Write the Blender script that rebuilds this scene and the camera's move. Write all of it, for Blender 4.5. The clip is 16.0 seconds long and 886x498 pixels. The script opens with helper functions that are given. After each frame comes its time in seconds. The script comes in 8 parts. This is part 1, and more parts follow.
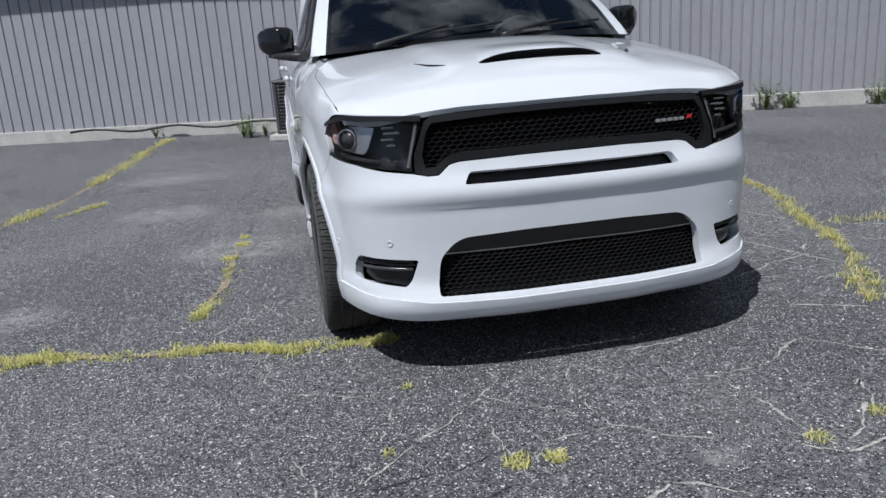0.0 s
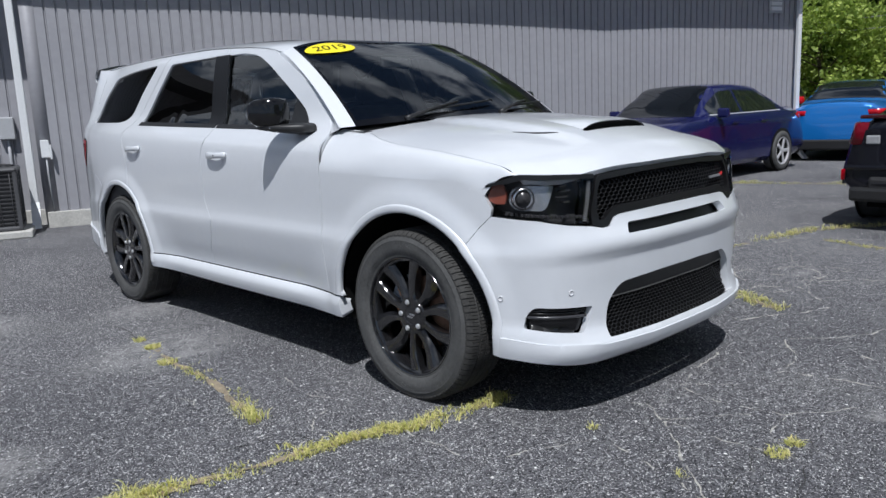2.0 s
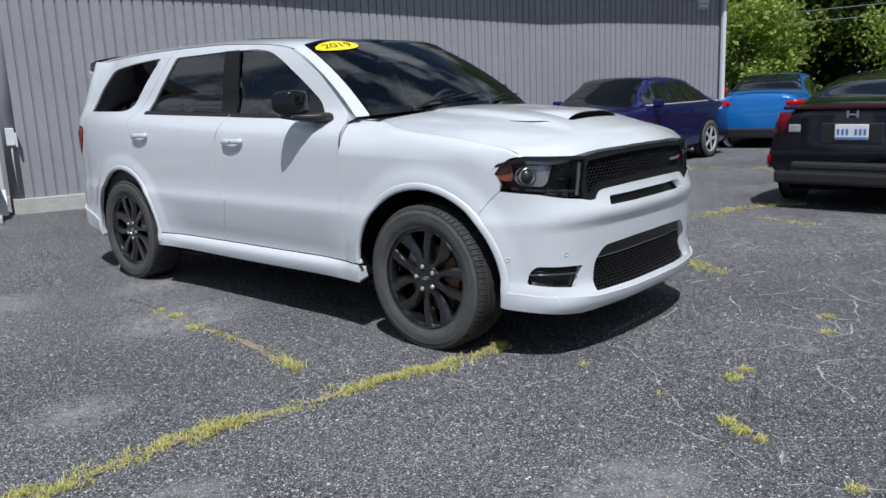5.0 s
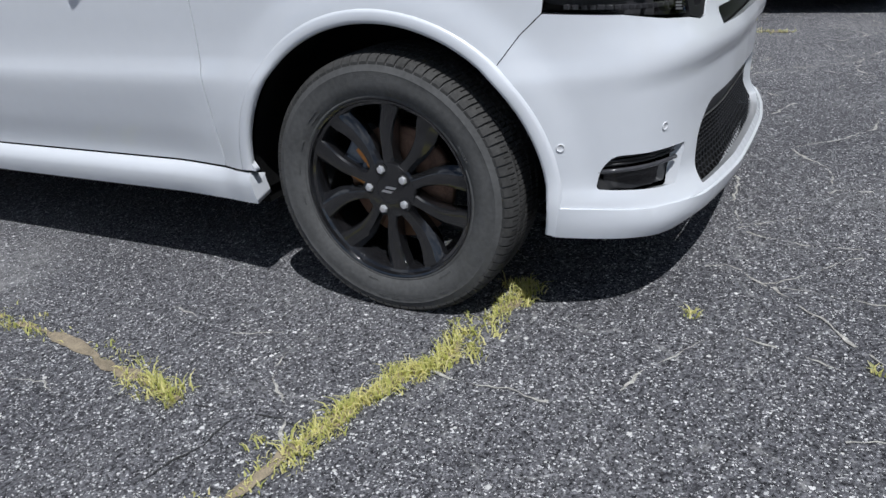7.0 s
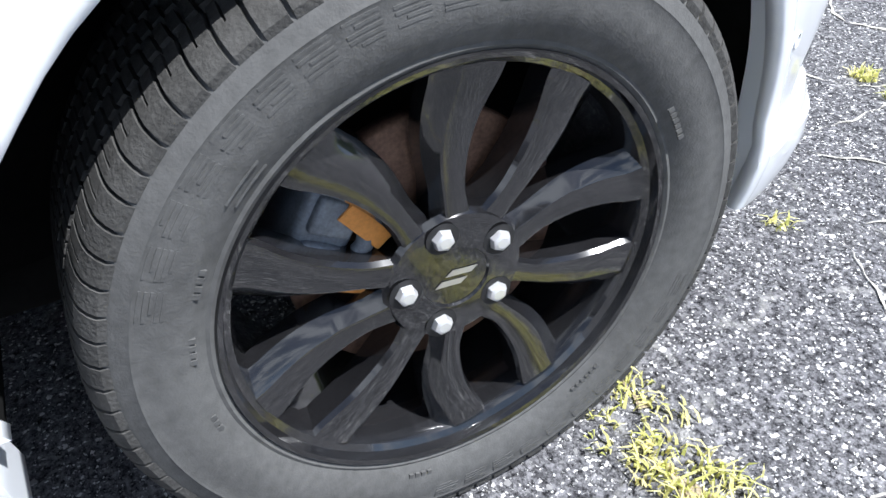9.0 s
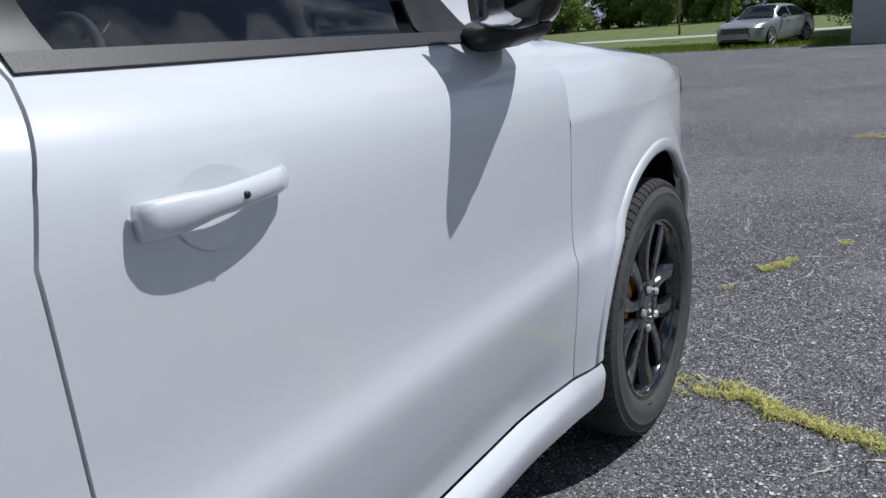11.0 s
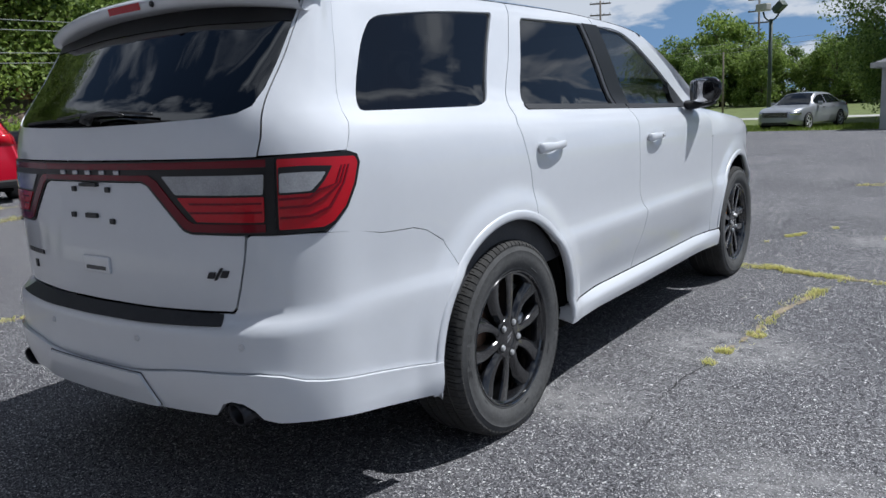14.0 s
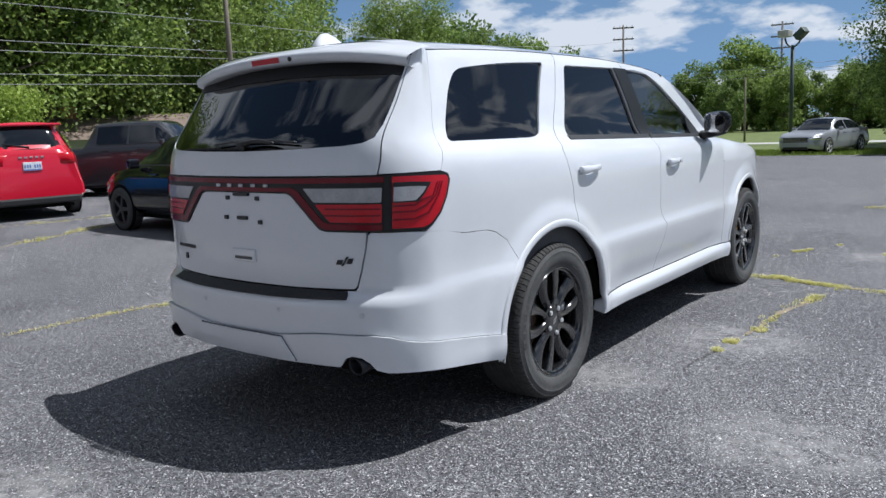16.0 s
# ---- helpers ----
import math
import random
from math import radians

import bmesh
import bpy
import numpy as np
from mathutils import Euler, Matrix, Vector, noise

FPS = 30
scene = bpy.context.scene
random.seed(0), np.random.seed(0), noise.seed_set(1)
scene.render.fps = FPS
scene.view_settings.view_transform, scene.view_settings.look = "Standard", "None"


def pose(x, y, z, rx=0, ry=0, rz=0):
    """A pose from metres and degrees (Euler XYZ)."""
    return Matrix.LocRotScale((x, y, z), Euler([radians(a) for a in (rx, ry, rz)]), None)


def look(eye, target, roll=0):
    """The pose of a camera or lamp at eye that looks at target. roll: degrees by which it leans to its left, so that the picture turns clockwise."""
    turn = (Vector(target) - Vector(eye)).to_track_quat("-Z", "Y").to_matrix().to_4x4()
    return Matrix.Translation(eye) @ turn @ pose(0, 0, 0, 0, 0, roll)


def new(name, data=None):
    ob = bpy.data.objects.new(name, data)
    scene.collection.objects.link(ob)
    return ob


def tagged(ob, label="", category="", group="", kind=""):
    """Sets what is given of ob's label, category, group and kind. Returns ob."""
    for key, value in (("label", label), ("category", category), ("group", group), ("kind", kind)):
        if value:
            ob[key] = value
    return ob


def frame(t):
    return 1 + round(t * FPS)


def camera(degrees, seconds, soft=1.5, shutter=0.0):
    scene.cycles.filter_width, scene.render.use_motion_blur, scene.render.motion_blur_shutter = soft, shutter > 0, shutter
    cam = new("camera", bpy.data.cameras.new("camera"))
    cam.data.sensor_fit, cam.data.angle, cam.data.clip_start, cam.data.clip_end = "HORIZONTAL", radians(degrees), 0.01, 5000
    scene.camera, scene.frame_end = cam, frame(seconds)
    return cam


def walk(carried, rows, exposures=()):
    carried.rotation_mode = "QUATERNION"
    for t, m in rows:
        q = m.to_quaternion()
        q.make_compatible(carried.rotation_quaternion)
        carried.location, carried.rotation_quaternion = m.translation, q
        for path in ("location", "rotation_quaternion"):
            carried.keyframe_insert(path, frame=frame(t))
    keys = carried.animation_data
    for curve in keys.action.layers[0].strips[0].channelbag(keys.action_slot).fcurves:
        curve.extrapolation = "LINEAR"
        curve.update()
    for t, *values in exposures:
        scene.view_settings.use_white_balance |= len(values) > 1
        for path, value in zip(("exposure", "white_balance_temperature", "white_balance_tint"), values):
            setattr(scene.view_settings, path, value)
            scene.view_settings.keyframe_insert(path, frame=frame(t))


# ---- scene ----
cam = camera(59.4, 16.0)
PATH = [
    (0, (-1.059, -4.992, 1.273), (-0.674, -3.103, 0.74), -3.9),
    (0.5, (-1.587, -4.539, 1.261), (-0.916, -2.731, 0.734), -3.8),
    (1, (-2.054, -4.097, 1.201), (-1.113, -2.405, 0.695), -3.6),
    (1.5, (-2.558, -3.908, 1.267), (-1.354, -2.37, 0.837), -2.9),
    (2, (-3.115, -4.042, 1.279), (-1.752, -2.623, 0.922), -2.5),
    (2.5, (-3.613, -4.146, 1.324), (-2.182, -2.787, 1.002), -2.4),
    (3, (-3.856, -4.223, 1.357), (-2.4, -2.887, 1.043), -2.0),
    (3.2, (-3.845, -4.264, 1.359), (-2.385, -2.934, 1.048), -1.8),
    (5.3, (-3.802, -4.123, 1.298), (-2.312, -2.863, 0.859), -2.5),
    (5.5, (-3.738, -3.989, 1.288), (-2.238, -2.76, 0.8), -2.8),
    (6, (-3.416, -3.583, 1.269), (-1.891, -2.435, 0.671), -3.6),
    (6.5, (-3.068, -3.108, 1.187), (-1.516, -2.067, 0.473), -4.3),
    (7, (-2.657, -2.669, 1.117), (-1.07, -1.771, 0.296), -5.2),
    (7.5, (-2.333, -2.221, 1.13), (-0.709, -1.578, 0.156), -4.9),
    (8, (-1.971, -1.774, 1.086), (-0.345, -1.514, -0.049), -3.5),
    (8.5, (-1.637, -1.484, 0.949), (-0.035, -1.599, -0.243), -3.3),
    (9, (-1.489, -1.233, 0.936), (-0.077, -1.897, -0.316), -2.7),
    (9.5, (-1.471, -0.942, 1.036), (-0.273, -2.112, -0.057), -2.7),
    (10, (-1.554, -0.464, 1.186), (-0.434, -1.903, 0.364), -5.3),
    (10.2, (-1.56, -0.235, 1.237), (-0.454, -1.724, 0.49), -5.5),
    (12.3, (-1.932, 2.114, 1.228), (-0.88, 0.472, 0.785), -3.5),
    (12.5, (-1.989, 2.394, 1.245), (-0.931, 0.755, 0.802), -2.9),
    (13, (-2.131, 2.972, 1.24), (-1.042, 1.349, 0.816), -3.0),
    (13.5, (-2.312, 3.528, 1.252), (-1.183, 1.925, 0.859), -3.0),
    (14, (-2.452, 4.025, 1.288), (-1.286, 2.442, 0.922), -3.0),
    (14.5, (-2.634, 4.384, 1.303), (-1.442, 2.813, 0.967), -3.1),
    (15, (-2.705, 4.662, 1.334), (-1.499, 3.099, 1.014), -3.1),
    (15.5, (-2.717, 4.811, 1.343), (-1.508, 3.25, 1.028), -2.9),
    (16, (-2.767, 4.79, 1.344), (-1.556, 3.229, 1.032), -2.5),
]
walk(cam, [(t, look(eye, target, roll)) for t, eye, target, roll in PATH],
     [(0.0, 0.12, 6050, 10), (5.5, 0.12, 6050, 10), (7.5, 0.08, 6050, 10), (8.0, 0.30, 6050, 10), (8.5, 1.25, 6050, 10), (8.8, 1.50, 6050, 10), (9.3, 1.30, 6050, 10), (9.7, 0.42, 6050, 10), (10.0, 0.12, 6050, 10), (10.2, 0.10, 6050, 10), (12.3, 0.00, 6050, 10), (13.0, 0.05, 6050, 10), (14.0, 0.32, 6050, 10), (15.0, 0.52, 6050, 10), (16.0, 0.52, 6050, 10)])


# ---- world ----
SUN_TO = Vector((-0.405, -0.41, 1.0)).normalized()
world = bpy.data.worlds.new("sky")
scene.world = world
world.use_nodes = True
wn, wl = world.node_tree.nodes, world.node_tree.links
for n in list(wn):
    wn.remove(n)
sky = wn.new("ShaderNodeTexSky")
sky.sky_type = "NISHITA"
sky.sun_disc = False
sky.sun_elevation = math.asin(SUN_TO.z)
sky.sun_rotation = math.atan2(SUN_TO.x, SUN_TO.y)
sky.air_density, sky.dust_density, sky.ozone_density = 1.0, 0.4, 1.5
# fair-weather cumulus: noise on the sky dome, denser away from the zenith
tc = wn.new("ShaderNodeTexCoord")
sep = wn.new("ShaderNodeSeparateXYZ")
wl.new(tc.outputs["Generated"], sep.inputs[0])
zc = wn.new("ShaderNodeMath")
zc.operation = "ADD"
zc.inputs[1].default_value = 0.30
wl.new(sep.outputs[2], zc.inputs[0])
div = []
for k in (0, 1):
    d = wn.new("ShaderNodeMath")
    d.operation = "DIVIDE"
    wl.new(sep.outputs[k], d.inputs[0])
    wl.new(zc.outputs[0], d.inputs[1])
    div.append(d)
comb = wn.new("ShaderNodeCombineXYZ")
wl.new(div[0].outputs[0], comb.inputs[0])
wl.new(div[1].outputs[0], comb.inputs[1])
cn = wn.new("ShaderNodeTexNoise")
cn.inputs["Scale"].default_value = 2.9
cn.inputs["Detail"].default_value = 9.0
cn.inputs["Roughness"].default_value = 0.55
wl.new(comb.outputs[0], cn.inputs["Vector"])
cr = wn.new("ShaderNodeValToRGB")
cr.color_ramp.elements[0].position, cr.color_ramp.elements[1].position = 0.475, 0.575
wl.new(cn.outputs["Fac"], cr.inputs[0])
# pale blue haze towards the horizon
hz = wn.new("ShaderNodeMapRange")
hz.inputs["From Min"].default_value, hz.inputs["From Max"].default_value = 0.30, 0.0
hz.inputs["To Min"].default_value, hz.inputs["To Max"].default_value = 0.0, 0.9
wl.new(sep.outputs[2], hz.inputs[0])
haze = wn.new("ShaderNodeMixRGB")
wl.new(hz.outputs[0], haze.inputs[0])
wl.new(sky.outputs[0], haze.inputs[1])
haze.inputs[2].default_value = (3.4, 6.8, 12.6, 1)
mixc = wn.new("ShaderNodeMixRGB")
wl.new(cr.outputs[0], mixc.inputs[0])
wl.new(haze.outputs[0], mixc.inputs[1])
mixc.inputs[2].default_value = (13.5, 14.2, 15.2, 1)
bg = wn.new("ShaderNodeBackground")
bg.inputs[1].default_value = 0.036
wo = wn.new("ShaderNodeOutputWorld")
wl.new(mixc.outputs[0], bg.inputs[0])
wl.new(bg.outputs[0], wo.inputs[0])

sun = new("sun", bpy.data.lights.new("sun", "SUN"))
sun.data.energy, sun.data.angle, sun.data.color = 3.9, radians(0.53), (1.0, 0.975, 0.94)
sun.matrix_world = look(SUN_TO * 60, (0, 0, 0))
scene.view_settings.exposure = 0.0


# ---- materials ----
def material(name, color, rough=0.5, metal=0.0, coat=0.0, vary=0.0, scale=8.0, bump=0.0, bscale=60.0, spec=0.5, rnd=0.0):
    """A plain surface with grain at two scales, a fine bump and a shift from piece to piece."""
    m = bpy.data.materials.new(name)
    m.use_nodes = True
    n, l = m.node_tree.nodes, m.node_tree.links
    b = n["Principled BSDF"]
    b.inputs["Base Color"].default_value = (*color, 1)
    b.inputs["Roughness"].default_value = rough
    b.inputs["Metallic"].default_value = metal
    b.inputs["Coat Weight"].default_value = coat
    b.inputs["Coat Roughness"].default_value = 0.03
    b.inputs["Specular IOR Level"].default_value = spec
    if vary or bump or rnd:
        t = n.new("ShaderNodeTexCoord")
    last = None
    if vary:
        na, nb = n.new("ShaderNodeTexNoise"), n.new("ShaderNodeTexNoise")
        na.inputs["Scale"].default_value, nb.inputs["Scale"].default_value = scale, scale * 9
        na.inputs["Detail"].default_value = nb.inputs["Detail"].default_value = 4
        l.new(t.outputs["Object"], na.inputs["Vector"])
        l.new(t.outputs["Object"], nb.inputs["Vector"])
        add = n.new("ShaderNodeMath")
        add.operation = "ADD"
        l.new(na.outputs["Fac"], add.inputs[0])
        l.new(nb.outputs["Fac"], add.inputs[1])
        mr = n.new("ShaderNodeMapRange")
        mr.inputs["From Min"].default_value, mr.inputs["From Max"].default_value = 0.7, 1.3
        mr.inputs["To Min"].default_value, mr.inputs["To Max"].default_value = 1 - vary, 1 + vary
        l.new(add.outputs[0], mr.inputs[0])
        last = mr.outputs[0]
    if rnd:
        oi = n.new("ShaderNodeObjectInfo")
        mr2 = n.new("ShaderNodeMapRange")
        mr2.inputs["To Min"].default_value, mr2.inputs["To Max"].default_value = 1 - rnd, 1 + rnd
        l.new(oi.outputs["Random"], mr2.inputs[0])
        if last is not None:
            mu = n.new("ShaderNodeMath")
            mu.operation = "MULTIPLY"
            l.new(last, mu.inputs[0])
            l.new(mr2.outputs[0], mu.inputs[1])
            last = mu.outputs[0]
        else:
            last = mr2.outputs[0]
    if last is not None:
        hs = n.new("ShaderNodeHueSaturation")
        hs.inputs["Color"].default_value = (*color, 1)
        l.new(last, hs.inputs["Value"])
        l.new(hs.outputs[0], b.inputs["Base Color"])
    if bump:
        nc = n.new("ShaderNodeTexNoise")
        nc.inputs["Scale"].default_value, nc.inputs["Detail"].default_value = bscale, 5
        l.new(t.outputs["Object"], nc.inputs["Vector"])
        bp = n.new("ShaderNodeBump")
        bp.inputs["Strength"].default_value, bp.inputs["Distance"].default_value = bump, 0.01
        l.new(nc.outputs["Fac"], bp.inputs["Height"])
        l.new(bp.outputs[0], b.inputs["Normal"])
    return m


def glass(name, tint, rough=0.0, ior=1.52):
    """A tinted pane: part clear, part mirror by the glass's own gloss."""
    m = bpy.data.materials.new(name)
    m.use_nodes = True
    n, l = m.node_tree.nodes, m.node_tree.links
    n.remove(n["Principled BSDF"])
    tr, gl, fr, mx = n.new("ShaderNodeBsdfTransparent"), n.new("ShaderNodeBsdfGlossy"), n.new("ShaderNodeFresnel"), n.new("ShaderNodeMixShader")
    tr.inputs[0].default_value = (*tint, 1)
    gl.inputs["Roughness"].default_value = rough
    fr.inputs["IOR"].default_value = ior
    l.new(fr.outputs[0], mx.inputs[0])
    l.new(tr.outputs[0], mx.inputs[1])
    l.new(gl.outputs[0], mx.inputs[2])
    l.new(mx.outputs[0], n["Material Output"].inputs[0])
    return m


WHITE = material("white car paint", (0.675, 0.695, 0.725), 0.28, coat=0.9, vary=0.012, scale=2.5)
DARK_GAP = material("dark gap", (0.008, 0.008, 0.009), 0.7)
BLACK_PLASTIC = material("black plastic", (0.018, 0.018, 0.019), 0.45, vary=0.15, scale=20, bump=0.05, bscale=300)
GRAIN_PLASTIC = material("grained black plastic", (0.02, 0.02, 0.022), 0.62, vary=0.2, scale=30, bump=0.25, bscale=900)
GUIDE = material("pale light guide", (0.34, 0.345, 0.36), 0.35)
NET_BLACK = material("satin black net", (0.009, 0.009, 0.010), 0.4, vary=0.2, scale=30, spec=0.4)
GLOSS_BLACK = material("gloss black paint", (0.006, 0.006, 0.007), 0.10, coat=0.35, spec=0.35)
RIM_BLACK = material("gloss black rim paint", (0.010, 0.010, 0.011), 0.14, coat=1.0, vary=0.25, scale=14, spec=0.5)
RUBBER = material("tyre rubber", (0.080, 0.080, 0.079), 0.75, spec=0.3, vary=0.22, scale=9, bump=0.12, bscale=350)
TREAD = material("dusty tread rubber", (0.056, 0.055, 0.053), 0.9, vary=0.3, scale=14, bump=0.25, bscale=260, spec=0.15)
REFLECTOR = material("bright lamp reflector", (0.52, 0.54, 0.58), 0.22, metal=0.75, vary=0.05, scale=30)
NUT = material("bright nut steel", (0.82, 0.82, 0.83), 0.32, metal=0.7)
CHROME = material("chrome", (0.75, 0.75, 0.76), 0.12, metal=1.0)
STEEL = material("worn steel", (0.42, 0.41, 0.40), 0.35, metal=1.0, vary=0.2, scale=30)
RUST = material("rusty disc", (0.26, 0.15, 0.10), 0.65, metal=0.4, vary=0.35, scale=25, bump=0.1)
CALIPER = material("grey caliper", (0.16, 0.18, 0.21), 0.5, metal=0.3, vary=0.3, scale=30)
ORANGE = material("faded orange tag", (0.62, 0.25, 0.05), 0.6, vary=0.15, scale=30)
SIDE_GLASS = glass("privacy glass", (0.016, 0.018, 0.021), ior=2.0)
FRONT_GLASS = glass("tinted front glass", (0.62, 0.67, 0.69), ior=2.1)
WIND_GLASS = glass("windshield glass", (0.84, 0.88, 0.88), ior=2.3)
LENS = glass("clear lamp lens", (0.80, 0.80, 0.80), ior=1.36)
CLEAR = material("smoky clear lamp lens", (0.34, 0.345, 0.355), 0.16, coat=0.6, vary=0.18, scale=22)
MID_RED = material("red light strip", (0.15, 0.002, 0.010), 0.2, coat=0.1, spec=0.3)
RED_LENS = material("red lamp lens", (0.46, 0.003, 0.012), 0.2, coat=0.2, spec=0.35, vary=0.06, scale=20)
DARK_RED = material("dark red applique", (0.050, 0.003, 0.006), 0.16, coat=0.35)
SMOKE = material("smoked lamp housing", (0.05, 0.05, 0.055), 0.25, vary=0.2, scale=25)
SILVER = material("silver reflector", (0.62, 0.62, 0.64), 0.22, metal=1.0, vary=0.08, scale=30)
AMBER = material("amber reflector", (0.30, 0.075, 0.045), 0.35, coat=0.8)
CABIN = material("dark cabin trim", (0.05, 0.05, 0.053), 0.7, vary=0.2, scale=12)
YELLOW = material("yellow sticker", (0.85, 0.72, 0.02), 0.4, vary=0.03, scale=10)
INK = material("faded black ink", (0.06, 0.05, 0.012), 0.5)
UNDER = material("underbody", (0.008, 0.008, 0.008), 0.9, vary=0.3, scale=9, spec=0.08)
BADGE = material("dark badge", (0.03, 0.03, 0.035), 0.3, metal=0.6)
BADGE_LIGHT = material("satin silver badge", (0.55, 0.55, 0.57), 0.3, metal=0.8)
BADGE_RED = material("red badge stripe", (0.5, 0.02, 0.02), 0.3)


# ---- mesh helpers ----
def finish(bm, name, mat, smooth=True):
    me = bpy.data.meshes.new(name)
    bmesh.ops.recalc_face_normals(bm, faces=bm.faces) if smooth == "fix" else None
    for f in bm.faces:
        f.smooth = bool(smooth)
    bm.to_mesh(me)
    bm.free()
    for k in (mat if isinstance(mat, (list, tuple)) else [mat]):
        me.materials.append(k)
    return me


def part(name, bm, mat, parent=None, label="", smooth=True, at=None):
    ob = new(name, finish(bm, name, mat, smooth))
    if parent is not None:
        ob.parent = parent
    if at is not None:
        ob.matrix_basis = at
    if label:
        ob["label"] = label
    return ob


def empty(name, m=None, label="", category="", group="", kind=""):
    ob = new(name)
    ob.empty_display_size = 0.2
    if m is not None:
        ob.matrix_basis = m
    return tagged(ob, label, category, group, kind)


def box(bm, x0, x1, y0, y1, z0, z1, bevel=0.0, m=None, seg=2):
    """An upright box with rounded edges, added to bm."""
    r = bmesh.ops.create_cube(bm, size=1.0)
    vs = r["verts"]
    for v in vs:
        v.co = Vector(((x0 + x1) / 2 + v.co.x * (x1 - x0), (y0 + y1) / 2 + v.co.y * (y1 - y0), (z0 + z1) / 2 + v.co.z * (z1 - z0)))
    if bevel:
        es = list({e for v in vs for e in v.link_edges})
        r = bmesh.ops.bevel(bm, geom=es, offset=bevel, segments=seg, affect="EDGES", profile=0.5)
        vs = list({v for f in r["faces"] for v in f.verts} | {v for v in vs if v.is_valid})
    if m is not None:
        done = set()
        for v in vs:
            if v.is_valid and v not in done:
                done.add(v)
                v.co = m @ v.co
    return bm


def tube(bm, pts, radius, sides=10, cap=True):
    """A round bar along points; radius is one number or one for each point."""
    pts = [Vector(p) for p in pts]
    rad = radius if isinstance(radius, (list, tuple)) else [radius] * len(pts)
    rings, up = [], None
    for i, p in enumerate(pts):
        d = (pts[min(i + 1, len(pts) - 1)] - pts[max(i - 1, 0)]).normalized()
        if up is None:
            up = Vector((0, 0, 1)) if abs(d.z) < 0.9 else Vector((1, 0, 0))
        a = d.cross(up).normalized()
        b = a.cross(d)
        up = b
        rings.append([bm.verts.new(p + (a * math.cos(2 * math.pi * k / sides) + b * math.sin(2 * math.pi * k / sides)) * rad[i]) for k in range(sides)])
    for r0, r1 in zip(rings, rings[1:]):
        for k in range(sides):
            bm.faces.new((r0[k], r0[(k + 1) % sides], r1[(k + 1) % sides], r1[k]))
    if cap:
        bm.faces.new(rings[0][::-1])
        bm.faces.new(rings[-1])
    return bm


def lathe(bm, prof, n=64, axis="x", closed=False):
    """Turns a profile of (offset along the axis, radius) round the axis."""
    rings = []
    for a, r in prof:
        ring = []
        for k in range(n):
            t = 2 * math.pi * k / n
            c, s = r * math.cos(t), r * math.sin(t)
            ring.append(bm.verts.new((a, c, s) if axis == "x" else (c, s, a)))
        rings.append(ring)
    pairs = list(zip(rings, rings[1:])) + ([(rings[-1], rings[0])] if closed else [])
    for r0, r1 in pairs:
        for k in range(n):
            bm.faces.new((r0[k], r0[(k + 1) % n], r1[(k + 1) % n], r1[k]))
    return rings


def curve(xs, ys):
    """A smooth curve through given values (monotone cubic), as a function."""
    xs, ys = np.array(xs, float), np.array(ys, float)
    h, d = np.diff(xs), np.diff(ys) / np.diff(xs)
    m = np.zeros(len(xs))
    m[0], m[-1] = d[0], d[-1]
    for i in range(1, len(xs) - 1):
        m[i] = 0 if d[i - 1] * d[i] <= 0 else 2 / (1 / d[i - 1] + 1 / d[i])

    def f(x):
        x = min(max(x, xs[0]), xs[-1])
        i = min(max(int(np.searchsorted(xs, x) - 1), 0), len(h) - 1)
        t = (x - xs[i]) / h[i]
        return float((1 + 2 * t) * (1 - t) ** 2 * ys[i] + t * (1 - t) ** 2 * h[i] * m[i] + t * t * (3 - 2 * t) * ys[i + 1] + t * t * (t - 1) * h[i] * m[i + 1])
    return f


def step(a, b, x):
    t = min(max((x - a) / (b - a), 0.0), 1.0)
    return t * t * (3 - 2 * t)


def rounded(pts, default=0.0, seg=5):
    """A polygon from corners (a, b) or (a, b, radius), with its corners rounded."""
    out, n = [], len(pts)
    for i in range(n):
        p = Vector(pts[i][:2])
        r = pts[i][2] if len(pts[i]) > 2 else default
        if r <= 0:
            out.append(tuple(p))
            continue
        q0, q1 = Vector(pts[i - 1][:2]), Vector(pts[(i + 1) % n][:2])
        d0, d1 = (q0 - p), (q1 - p)
        k = min(r, d0.length * 0.48, d1.length * 0.48)
        a, b = p + d0.normalized() * k, p + d1.normalized() * k
        for j in range(seg + 1):
            t = j / seg
            out.append(tuple(a * (1 - t) ** 2 + p * 2 * t * (1 - t) + b * t * t))
    return out


def resample(poly, step_len):
    out = []
    for i in range(len(poly)):
        a, b = Vector(poly[i]), Vector(poly[(i + 1) % len(poly)])
        k = max(1, math.ceil((b - a).length / step_len))
        out += [tuple(a.lerp(b, j / k)) for j in range(k)]
    return out


def inside(pts, poly):
    p, q = np.asarray(pts, float), np.asarray(poly, float)
    r = np.zeros(len(p), bool)
    for i in range(len(q)):
        (x0, y0), (x1, y1) = q[i - 1], q[i]
        if y0 == y1:
            continue
        c = ((y0 > p[:, 1]) != (y1 > p[:, 1])) & (p[:, 0] < (x1 - x0) * (p[:, 1] - y0) / (y1 - y0) + x0)
        r ^= c
    return r


from mathutils.geometry import delaunay_2d_cdt


